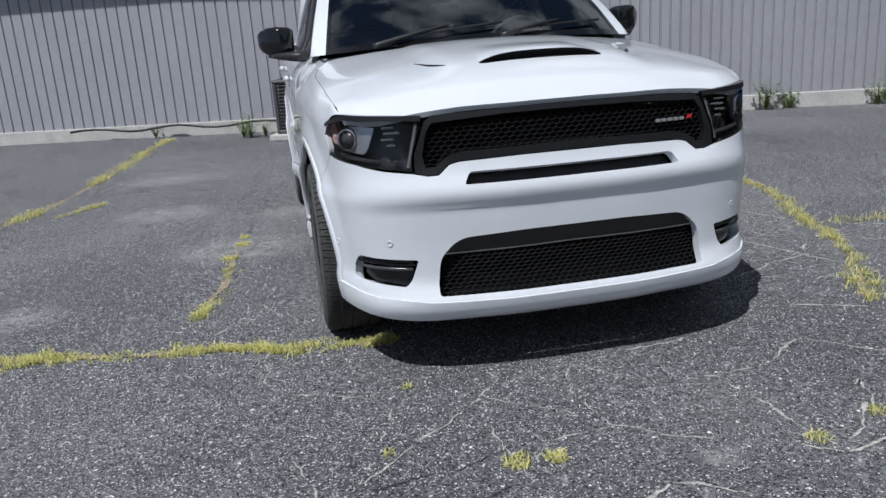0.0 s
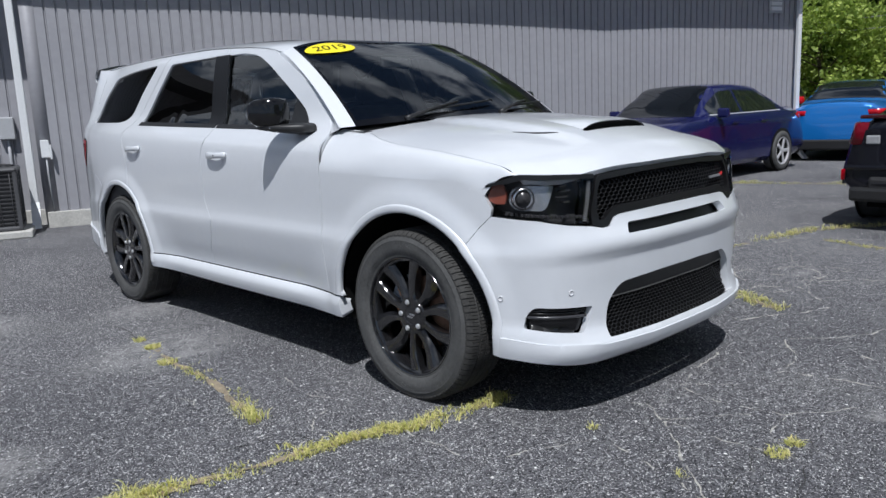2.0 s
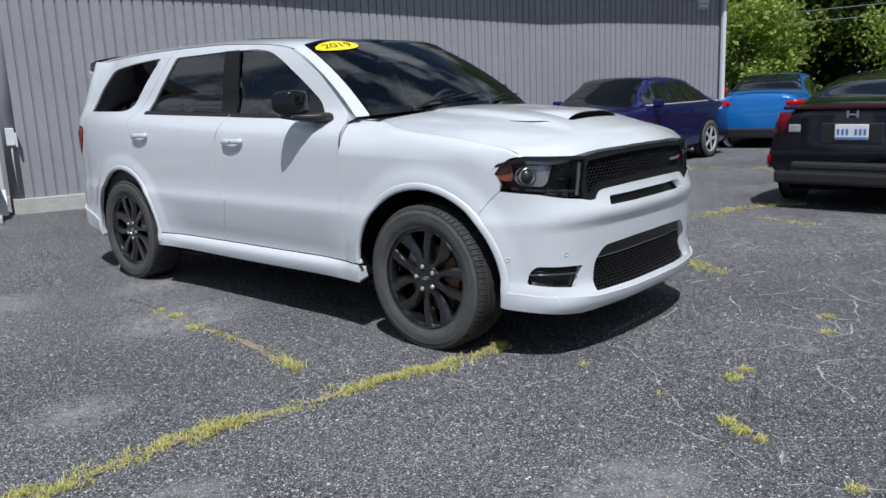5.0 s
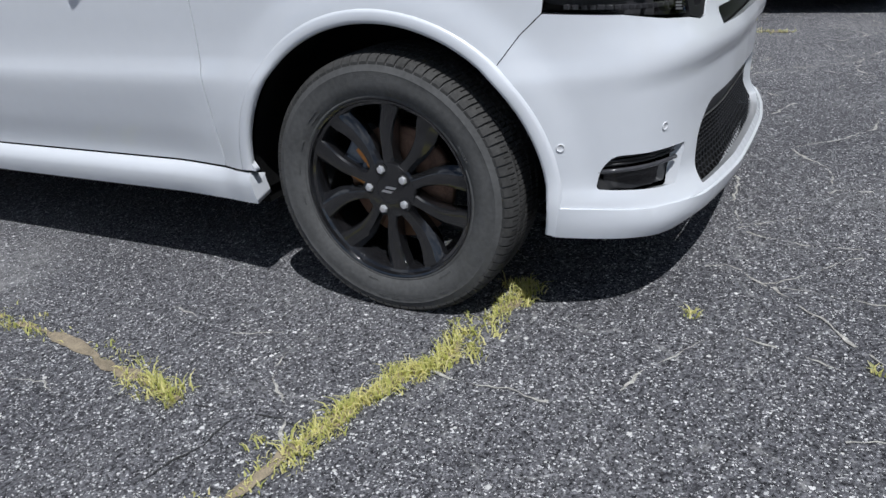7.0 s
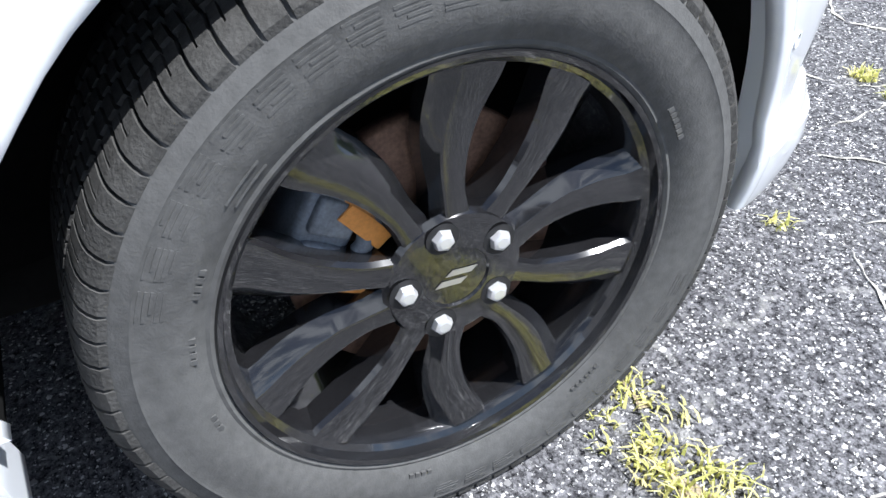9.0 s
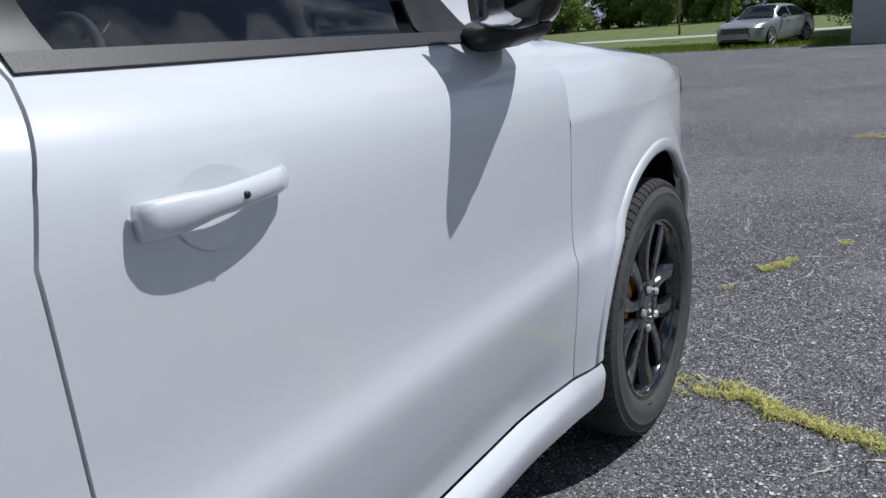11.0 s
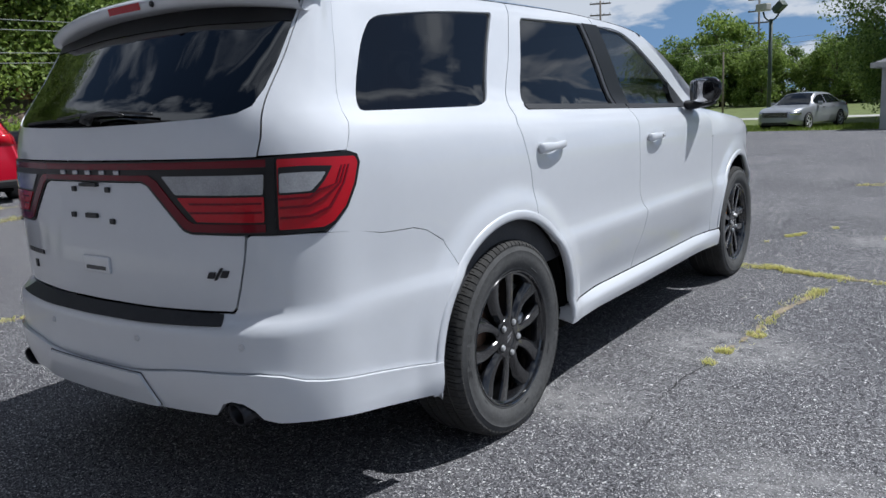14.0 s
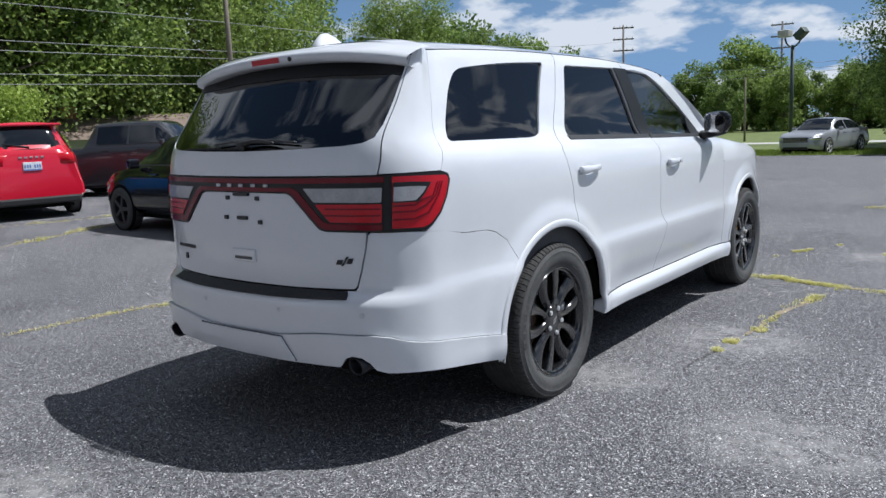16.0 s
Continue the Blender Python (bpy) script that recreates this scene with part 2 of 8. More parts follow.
def patch(bm, fn, outer, holes=(), grid=0.05, flange=0.012, side=1, centre=None, lift=0.0, rim=True):
    """A trimmed piece of the surface fn(a, b), with its edge turned inward by flange. side mirrors x; lift raises it off the surface."""
    loops = [resample(p, grid * 0.7) for p in (outer, *holes)]
    verts, edges = [], []
    for lp in loops:
        o = len(verts)
        verts += lp
        edges += [(o + i, o + (i + 1) % len(lp)) for i in range(len(lp))]
    lo, hi = np.min(outer, axis=0), np.max(outer, axis=0)
    gx, gy = np.arange(lo[0] + grid / 2, hi[0], grid), np.arange(lo[1] + grid / 2, hi[1], grid)
    if len(gx) and len(gy):
        g = np.array([(x + (0.5 * grid if j % 2 else 0) , y) for j, y in enumerate(gy) for x in gx])
        ok = inside(g, outer)
        for hl in holes:
            ok &= ~inside(g, hl)
        allv = np.array(verts)
        for p in g[ok]:
            if np.min(np.abs(allv - p).sum(axis=1)) > grid * 0.4:
                verts.append(tuple(p))
    res = delaunay_2d_cdt([Vector(v) for v in verts], edges, [], 1, 1e-6)
    V, F = res[0], res[2]
    cen = np.array([sum((V[i] for i in f), Vector((0, 0))) / len(f) for f in F])
    ok = inside(cen, outer)
    for hl in holes:
        ok &= ~inside(cen, hl)
    e = 1e-3

    def normal(a, b):
        n = (fn(a + e, b) - fn(a - e, b)).cross(fn(a, b + e) - fn(a, b - e))
        if n.length < 1e-12:
            n = Vector((0, 0, 1))
        n.normalize()
        p = fn(a, b)
        c = centre if centre is not None else Vector((0, p.y * 0.6, 0.65))
        return n if n.dot(p - c) > 0 else -n
    P, N = [], []
    for v in V:
        n = normal(v.x, v.y)
        p = fn(v.x, v.y) + n * lift
        P.append(Vector((p.x * side, p.y, p.z)))
        N.append(Vector((n.x * side, n.y, n.z)))
    bv = [bm.verts.new(p) for p in P]
    count = {}
    for f, k in zip(F, ok):
        if not k:
            continue
        c = [bv[i] for i in f]
        w = (P[f[1]] - P[f[0]]).cross(P[f[2]] - P[f[0]])
        order = list(f) if w.dot(N[f[0]]) > 0 else list(f)[::-1]
        bm.faces.new([bv[i] for i in order])
        for i, j in zip(order, order[1:] + order[:1]):
            count[(i, j)] = 1
    if flange and rim:
        top, low = {}, {}
        for (i, j) in count:
            if (j, i) in count:
                continue
            for k in (i, j):
                if k not in top:
                    top[k] = bm.verts.new(P[k])
                    low[k] = bm.verts.new(P[k] - N[k] * flange)
            bm.faces.new((top[j], top[i], low[i], low[j]))
    for v in [v for v in bv if not v.link_faces]:
        bm.verts.remove(v)
    return bm


def grid_mesh(bm, fn, us, vs, flip=False):
    g = [[bm.verts.new(fn(u, v)) for v in vs] for u in us]
    for i in range(len(us) - 1):
        for j in range(len(vs) - 1):
            q = (g[i][j], g[i + 1][j], g[i + 1][j + 1], g[i][j + 1])
            bm.faces.new(q[::-1] if flip else q)
    return g


# ---- white suv: surfaces ----
# x is the half width, -y is ahead; the plan runs from the nose round the side to the tail
PLAN = [(0, -2.375), (0.20, -2.372), (0.40, -2.352), (0.55, -2.325), (0.67, -2.285), (0.765, -2.225), (0.83, -2.13), (0.873, -2.0), (0.905, -1.85),
        (0.928, -1.65), (0.94, -1.4), (0.947, -1.0), (0.950, 0.0), (0.950, 1.0), (0.942, 1.5), (0.925, 1.85), (0.895, 2.1), (0.866, 2.25),
        (0.838, 2.39), (0.775, 2.51), (0.69, 2.59), (0.56, 2.643), (0.40, 2.677), (0.22, 2.697), (0, 2.703)]
_s = [0.0]
for _a, _b in zip(PLAN, PLAN[1:]):
    _s.append(_s[-1] + math.hypot(_b[0] - _a[0], _b[1] - _a[1]))
S_END = _s[-1]
plan_x, plan_y = curve(_s, [p[0] for p in PLAN]), curve(_s, [p[1] for p in PLAN])
s_of_y = curve([p[1] for p in PLAN], _s)
_fx = curve([p[0] for p in PLAN[:10]], _s[:10])
_rx = curve([p[0] for p in PLAN[:13:-1]], _s[:13:-1])


def s_front(x):
    return math.copysign(_fx(abs(x)), x)


def s_rear(x):
    return 2 * S_END - _rx(-x) if x < 0 else _rx(x)


# inward offset of the side, of the nose and of the tail, by height
SIDE = curve([0.20, 0.25, 0.285, 0.31, 0.34, 0.372, 0.392, 0.403, 0.412, 0.45, 0.52, 0.60, 0.66, 0.690, 0.702, 0.730, 0.80, 0.90, 1.02, 1.11, 1.16, 1.20, 1.25, 1.30, 1.45, 1.60, 1.66, 1.71],
             [0.12, 0.070, 0.040, 0.029, 0.020, 0.018, 0.034, 0.050, 0.050, 0.044, 0.026, 0.011, 0.002, 0.000, 0.002, 0.010, 0.013, 0.011, 0.0095, 0.015, 0.026, 0.050, 0.105, 0.140, 0.188, 0.240, 0.265, 0.31])
NOSE = curve([0.20, 0.235, 0.27, 0.32, 0.335, 0.40, 0.52, 0.60, 0.668, 0.690, 0.72, 0.745, 0.79, 0.83, 0.90, 1.00, 1.05],
             [0.14, 0.055, 0.012, 0.000, 0.016, 0.044, 0.042, 0.037, 0.033, 0.016, 0.012, 0.022, 0.048, 0.060, 0.068, 0.090, 0.12])
TAIL = curve([0.24, 0.295, 0.34, 0.41, 0.47, 0.505, 0.58, 0.64, 0.667, 0.682, 0.70, 0.82, 0.95, 1.08, 1.18, 1.27, 1.45, 1.62, 1.70],
             [0.16, 0.085, 0.045, 0.018, 0.004, 0.000, 0.000, 0.000, 0.006, 0.034, 0.058, 0.056, 0.058, 0.064, 0.072, 0.088, 0.225, 0.365, 0.43])
belt = curve([-1.2, -0.85, 0.0, 1.2, 1.9, 2.5], [1.185, 1.20, 1.225, 1.27, 1.30, 1.30])
WHEELS = ((-1.521, 0.378), (1.521, 0.378))
END_SIDE_F, END_SIDE_R = s_of_y(-1.75), s_of_y(1.95)
CORNER_F, CORNER_R = s_front(0.62), s_rear(0.68)


# height of the valance line round the tail, by plan length
valance = curve([s_of_y(1.9), s_of_y(1.98), s_of_y(2.2), s_rear(0.80), s_rear(0.70), s_rear(0.52), s_rear(0.2), S_END], [0.415, 0.422, 0.452, 0.492, 0.530, 0.530, 0.503, 0.498])


def shell(s, z):
    """The outer skin at plan length s (negative or past S_END: the far half) and height z."""
    flip = 1
    if s < 0:
        s, flip = -s, -1
    if s > S_END:
        s, flip = 2 * S_END - s, -1
    x, y = plan_x(s), plan_y(s)
    wf = 1 - step(CORNER_F * 0.55, END_SIDE_F, s)
    wr = step(END_SIDE_R, CORNER_R + 0.22, s)
    zz = z - step(0.95, 1.2, z) * (1 - step(1.3, 1.6, z)) * (belt(y) - 1.255)
    side = SIDE(zz)
    near_wheel = min(math.hypot(y - wy, z - wz) for wy, wz in WHEELS)
    if zz < 0.69:
        side *= 0.35 + 0.65 * step(0.48, 0.85, near_wheel) if y < 1.52 else (0.35 if z < 0.31 else 0.35 - 0.30 * step(0.31, 0.36, z))
    # wheel-arch swell
    for wy, wz in WHEELS:
        r = math.hypot(y - wy, z - wz)
        side -= 0.016 * (1 - step(0.50, 0.60, r)) * step(0.2, 0.42, z)
    w = max(wf, wr)
    off_y = NOSE(z) * wf - TAIL(z) * wr
    return Vector((flip * max(x - side * (1 - w), 0.0) if w < 1 else flip * x, y + off_y, z))


def side_fn(y, z):
    return shell(s_of_y(y), z)


# top surfaces
hood_c = curve([-2.36, -2.30, -2.22, -2.05, -1.75, -1.4, -1.1, -0.9], [0.985, 1.038, 1.084, 1.138, 1.188, 1.222, 1.238, 1.245])
hood_e = curve([-2.2, -2.08, -1.98, -1.73, -1.4, -1.1, -0.9], [0.978, 1.022, 1.046, 1.094, 1.132, 1.172, 1.19])
seam_x = curve([-2.12, -2.03, -1.73, -1.45, -1.30, -1.20, -1.10], [0.800, 0.832, 0.852, 0.858, 0.838, 0.800, 0.77])


_hx = [0.0, 0.1, 0.2, 0.3, 0.4, 0.5, 0.6, 0.7, 0.76, 0.80, 0.83]
hood_edge = curve(_hx, [shell(_fx(a), 1.006).y + 0.006 for a in _hx])


def hood_fn(x, y):
    a = min(abs(x) / 0.86, 1.15)
    z = hood_e(y) + (hood_c(y) - hood_e(y)) * (1 - a ** 2.2)
    z += 0.016 * (1 - step(0.36, 0.43, abs(x))) * step(-2.2, -1.9, y) * (1 - 0.6 * step(-1.5, -1.1, y))
    # nose roll-off at the leading edge
    z -= 0.032 * (1 - step(0.0, 0.10, y - hood_edge(min(abs(x), 0.83)))) ** 2
    return Vector((x, y, z))


shoulder_z = curve([-2.1, -1.965, -1.90, -1.80, -1.2, -0.9], [0.93, 0.93, 0.955, 0.985, 0.995, 1.0])


def fender_top(y, t):
    """From the hood seam (t = 0) over the shoulder down to the side skin (t = 1)."""
    p0, p3 = hood_fn(seam_x(y), y), side_fn(y, shoulder_z(y))
    dx = p3.x - p0.x
    p1 = p0 + Vector((dx * 0.55, 0, -0.008))
    p2 = side_fn(y, shoulder_z(y)) * 2 - side_fn(y, shoulder_z(y) - 0.065)
    return p0 * (1 - t) ** 3 + p1 * 3 * t * (1 - t) ** 2 + p2 * 3 * t * t * (1 - t) + p3 * t ** 3


rail_z = curve([-0.45, -0.36, -0.2, 0.1, 0.6, 1.2, 1.8, 2.3], [1.585, 1.612, 1.645, 1.675, 1.700, 1.703, 1.690, 1.664])
roof_c = curve([-0.5, -0.3, 0.1, 0.7, 1.4, 2.0, 2.3, 2.45], [1.672, 1.693, 1.722, 1.748, 1.752, 1.740, 1.722, 1.70])


def rail_x(y):
    return side_fn(y, rail_z(y)).x


def roof_fn(a, y):
    """a runs from -1 to 1 between the rails."""
    w = rail_x(y)
    return Vector((a * w, y, rail_z(y) + (roof_c(y) - rail_z(y)) * (1 - abs(a) ** 5)))


def wind_fn(a, v):
    """The windshield and its pillars: a from -1 to 1 across, v from the cowl up to the roof."""
    b = abs(a)
    low = Vector((0.845 * a, -1.20 + 0.20 * b ** 2.2, 1.236 - 0.030 * b ** 2))
    ty = -0.43 + 0.085 * b ** 2
    top = roof_fn(a, ty)
    p = low.lerp(top, v)
    bulge = 0.030 * 4 * v * (1 - v)
    return p + Vector((0, -0.5, 0.85)) * bulge


suv = empty("suv", label="white three-row suv with black wheels and mirrors, parked on cracked asphalt", category="car")


def arch(wy, wz, r, a0, a1, n=28):
    return [(wy + r * math.cos(radians(a0 + (a1 - a0) * i / n)), wz + r * math.sin(radians(a0 + (a1 - a0) * i / n))) for i in range(n + 1)]


R_ARCH = 0.462
GAP = 0.0025
Z_SILL = 0.408
front_seam = [(-0.935, 1.17), (-0.935, 0.93), (-0.930, 0.71), (-0.935, Z_SILL)]
mid_seam = [(0.195, 1.215), (0.235, 1.12), (0.255, 1.05), (0.25, 0.80), (0.225, 0.745), (0.175, 0.695), (0.20, 0.60), (0.26, 0.50), (0.285, Z_SILL)]
rear_seam = [(1.045, 1.698), (1.075, 1.66), (1.20, 1.47), (1.33, 1.30), (1.41, 1.20), (1.395, 1.14), (1.36, 1.03), (1.335, 0.88), (1.335, 0.83)]
FRONT_WIN = rounded([(-0.725, 1.213, 0.02), (0.150, 1.236, 0.01), (0.243, 1.640, 0.01), (0.06, 1.640, 0.05), (-0.10, 1.618, 0.06), (-0.235, 1.560, 0.08), (-0.50, 1.405, 0.1), (-0.665, 1.295, 0.05)], seg=4)
REAR_WIN = rounded([(0.300, 1.241, 0.01), (1.235, 1.268, 0.03), (1.16, 1.38, 0.1), (0.995, 1.640, 0.03), (0.385, 1.645, 0.01)], seg=4)
QUART_WIN = rounded([(1.465, 1.298, 0.12), (1.57, 1.274, 0.06), (2.205, 1.281, 0.03), (2.11, 1.46, 0.1), (1.955, 1.596, 0.06), (1.60, 1.632, 0.2), (1.215, 1.648, 0.02), (1.36, 1.47, 0.2)], seg=4)


def off(pts, d):
    return [(a + d, b) for a, b in pts]


def pillar_line(n=8, shrink=0.0):
    out = []
    for i in range(n + 1):
        p = wind_fn(1.0, i / n)
        out.append((p.y + shrink, p.z))
    return out


for sd, tag in ((-1, "right"), (1, "left")):
    # doors
    pl = [(y + 0.028, z - 0.012) for y, z in pillar_line()]
    top_f = [(pl[-1][0] + 0.02, pl[-1][1] + 0.014)] + [(y, rail_z(y) - 0.004) for y in (-0.28, -0.18, -0.05, 0.1, 0.18)]
    front_door = [(-0.925, 1.19)] + pl[2:] + top_f + [(0.262, rail_z(0.262) - 0.004)] + off(mid_seam, -GAP)[0:] + off(front_seam, GAP)[::-1]
    bm = patch(bmesh.new(), side_fn, front_door, [FRONT_WIN], 0.024, 0.03, sd)
    door = part("front_door", bm, WHITE, suv)
    bm = patch(bmesh.new(), side_fn, FRONT_WIN, [], 0.06, 0.004, sd, lift=-0.012)
    part("window", bm, FRONT_GLASS, door, "lightly tinted front door glass")
    rear_door = off(mid_seam, GAP)[::-1] + [(0.27, rail_z(0.27) - 0.004)] + [(y, rail_z(y) - 0.004) for y in (0.45, 0.65, 0.85, 1.0)] + off(rear_seam, -GAP)
    lowarc = [p for p in arch(*WHEELS[1], R_ARCH + 0.012, 112, 172, 12)]
    rear_door = rear_door[:] + lowarc + [(1.04, Z_SILL)]
    bm = patch(bmesh.new(), side_fn, rear_door, [REAR_WIN], 0.024, 0.03, sd)
    rdoor = part("rear_door", bm, WHITE, suv)
    bm = patch(bmesh.new(), side_fn, REAR_WIN, [], 0.06, 0.004, sd, lift=-0.012)
    part("window", bm, SIDE_GLASS, rdoor, "dark privacy glass of the rear door")
    # pillar cover between the door glasses
    bm = patch(bmesh.new(), side_fn, [(0.132, 1.238), (0.304, 1.244), (0.388, 1.644), (0.222, 1.642)], [], 0.024, 0.004, sd, lift=0.005)
    part("pillar_cover", bm, NET_BLACK, rdoor, "gloss black pillar cover")
    # belt trim
    bm = patch(bmesh.new(), side_fn, [(-0.72, 1.196), (0.188, 1.219), (0.188, 1.240), (-0.72, 1.217)], [], 0.05, 0.006, sd, lift=0.005)
    part("belt_trim", bm, BLACK_PLASTIC, door, "matt black belt trim")
    bm = patch(bmesh.new(), side_fn, [(0.203, 1.220), (1.235, 1.249), (1.235, 1.270), (0.203, 1.241)], [], 0.05, 0.006, sd, lift=0.005)
    part("belt_trim", bm, BLACK_PLASTIC, rdoor, "matt black belt trim")
    # quarter panel: from the rear door back to the tail lamp
    quarter = off(rear_seam, GAP)[::-1] + [(1.1, rail_z(1.1) - 0.004)] + [(y, rail_z(y) - 0.004) for y in (1.3, 1.5, 1.7, 1.9, 2.08, 2.2)]
    quarter += [(2.245, 1.55), (2.27, 1.40), (2.285, 1.25), (2.325, 1.168), (2.284, 1.155), (2.274, 1.130), (2.296, 1.065), (2.335, 1.000), (2.385, 0.955), (2.42, 0.932), (2.32, 0.924), (2.20, 0.902), (2.06, 0.898), (2.0, 0.882), (1.92, 0.834)]
    quarter += arch(*WHEELS[1], R_ARCH + 0.012, 45.4, 110, 14)
    bm = patch(bmesh.new(), side_fn, quarter, [QUART_WIN], 0.026, 0.03, sd)
    quart = part("quarter_panel", bm, WHITE, suv)
    bm = patch(bmesh.new(), side_fn, QUART_WIN, [], 0.06, 0.004, sd, lift=-0.010)
    part("window", bm, SIDE_GLASS, quart, "dark privacy glass of the quarter window")
    # fender: side skin, shoulder
    bm = bmesh.new()
    fend = [(-0.935 - GAP, shoulder_z(-0.937))] + off(front_seam, -GAP)[2:] + [(-1.075, Z_SILL)] + arch(*WHEELS[0], R_ARCH + 0.012, 8, 135.2, 26) + [(-1.93, 0.80), (-1.99, 0.85), (-1.995, 0.88)] + [(y, shoulder_z(y)) for y in np.linspace(-1.965, -1.0, 20)]
    patch(bm, side_fn, fend, [], 0.028, 0.02, sd)
    ys = list(np.linspace(-2.085, -1.965, 9)) + list(np.linspace(-1.965, -0.935 - GAP, 24))[1:]

    def shoulder(y, q):
        # cut back along the headlight in front
        t = q * (0.06 + 0.94 * min(max((y + 2.085) / 0.12, 0.0), 1.0) ** 0.8)
        p = fender_top(y, t)
        return Vector((p.x * sd, p.y, p.z))
    grid_mesh(bm, shoulder, ys, [1 - (1 - k / 15) ** 2.2 for k in range(16)], flip=sd > 0)
    part("fender", bm, WHITE, suv)
    # skirt
    bm = patch(bmesh.new(), side_fn, [(-1.058, 0.300), (0.2, 0.303), (1.058, 0.314), (1.054, 0.35), (1.050, 0.401), (-1.050, 0.401), (-1.054, 0.36)], [], 0.022, 0.07, sd, lift=0.002)
    part("side_skirt", bm, WHITE, suv)
    # arch trims, swept round the openings
    for k, (wy, wz) in enumerate(WHEELS):
        bm = bmesh.new()
        a0, a1 = ((4, 192) if k == 0 else (-9, 184))
        n = 44
        rows = []
        for i in range(n + 1):
            a = radians(a0 + (a1 - a0) * i / n)
            c, s_ = math.cos(a), math.sin(a)
            row = []
            for r, o in ((R_ARCH + 0.039, -0.003), (R_ARCH + 0.037, 0.004), (R_ARCH + 0.030, 0.0065), (R_ARCH + 0.012, 0.0075), (R_ARCH + 0.003, 0.004), (R_ARCH, -0.006), (R_ARCH + 0.004, -0.018)):
                y, z = wy + r * c, max(wz + r * s_, 0.27)
                p = side_fn(y, z)
                row.append(bm.verts.new((sd * (p.x + o), y, z)))
            rows.append(row)
        for r0, r1 in zip(rows, rows[1:]):
            for j in range(len(r0) - 1):
                q = (r0[j], r1[j], r1[j + 1], r0[j + 1])
                bm.faces.new(q if sd < 0 else q[::-1])
        part("arch_trim", bm, WHITE, suv)
        # black liner behind the opening
        bm = bmesh.new()
        rows = []
        for i in range(25):
            a = radians(-6 + 192 * i / 24)
            y, z = wy + (R_ARCH + 0.016) * math.cos(a), wz + (R_ARCH + 0.016) * math.sin(a)
            rows.append([bm.verts.new((sd * x, y, max(z, 0.24))) for x in (min(0.91, side_fn(y, max(z, 0.30)).x - 0.035), 0.75, 0.58)])
        for r0, r1 in zip(rows, rows[1:]):
            for j in range(2):
                bm.faces.new((r0[j], r1[j], r1[j + 1], r0[j + 1]))
        c = bm.verts.new((sd * 0.58, wy, wz))
        for r0, r1 in zip(rows, rows[1:]):
            bm.faces.new((r0[2], r1[2], c))
        part("wheel_arch_liner", bm, UNDER, suv, "black wheel arch liner")
    # black underlay paints the door seam's shade; inner frame behind the roof seam
    bm = patch(bmesh.new(), side_fn, [(-0.946, 0.88), (-0.90, 0.88), (-0.90, 1.185), (-0.930, 1.185), (-0.944, 1.05)], [], 0.03, 0.0, sd, lift=-0.008)
    part("hinge_pillar", bm, DARK_GAP, suv)
    bm = patch(bmesh.new(), side_fn, [(y, rail_z(y) - 0.042) for y in np.linspace(-0.30, 2.18, 22)] + [(y, rail_z(y) + 0.001) for y in np.linspace(2.18, -0.34, 22)], [], 0.05, 0.0, sd, lift=-0.007)
    part("roof_side_frame", bm, WHITE, suv)
    # A pillars and the roof rail strip
    bm = bmesh.new()
    grid_mesh(bm, lambda a, v: Vector((wind_fn(a, v).x * sd, *wind_fn(a, v).yz)), np.linspace(0.915, 1.0, 4), np.linspace(0.0, 1.0, 14), flip=sd < 0)
    strip = pillar_line(12)
    for (y0, z0), (y1, z1) in zip(strip, strip[1:]):
        v0, v1 = strip.index((y0, z0)) / 12, strip.index((y1, z1)) / 12
        w0, w1 = wind_fn(1.0, v0), wind_fn(1.0, v1)
        a0, a1 = side_fn(y0 + 0.012, z0 - 0.006), side_fn(y1 + 0.012, z1 - 0.006)
        b0, b1 = side_fn(y0 + 0.06, z0 - 0.025), side_fn(y1 + 0.06, z1 - 0.025)
        for p in ((w0, w1, a1, a0), (a0, a1, b1 - Vector((0.004, 0, 0)), b0 - Vector((0.004, 0, 0)))):
            bm.faces.new([bm.verts.new((q.x * sd, q.y, q.z)) for q in p])
    bmesh.ops.remove_doubles(bm, verts=bm.verts, dist=0.0008)
    part("pillar", bm, WHITE, suv, smooth="fix")

# hood, with the opening of its scoop
SCOOP = rounded([(-0.262, -2.005, 0.03), (0.262, -2.005, 0.03), (0.225, -1.905, 0.03), (-0.225, -1.905, 0.03)])
hood_out = []
for i in range(29):
    x = -0.815 + 1.63 * i / 28
    hood_out.append((x, hood_edge(abs(x))))
hood_out += [(seam_x(y) - 0.002, y) for y in np.linspace(-2.06, -1.12, 20)]
hood_out += [(x, -1.215 + 0.10 * (abs(x) / 0.77) ** 2) for x in np.linspace(0.76, -0.76, 15)]
hood_out += [(-seam_x(y) + 0.002, y) for y in np.linspace(-1.12, -2.06, 20)]
bm = patch(bmesh.new(), hood_fn, hood_out, [SCOOP], 0.05, 0.02, 1, centre=Vector((0, -1.6, 0)))
hood = part("hood", bm, WHITE, suv)


def scoop_fn(u, v):
    # raised hood of the scoop, highest at its front lip, running out towards the glass
    y = -1.985 + 0.36 * v
    w = 0.255 - 0.05 * v
    h = 0.026 * (1 - step(0.0, 1.0, v)) * (1 - abs(u) ** 4)
    return hood_fn(u * w, y) + Vector((0, 0, h + 0.001))


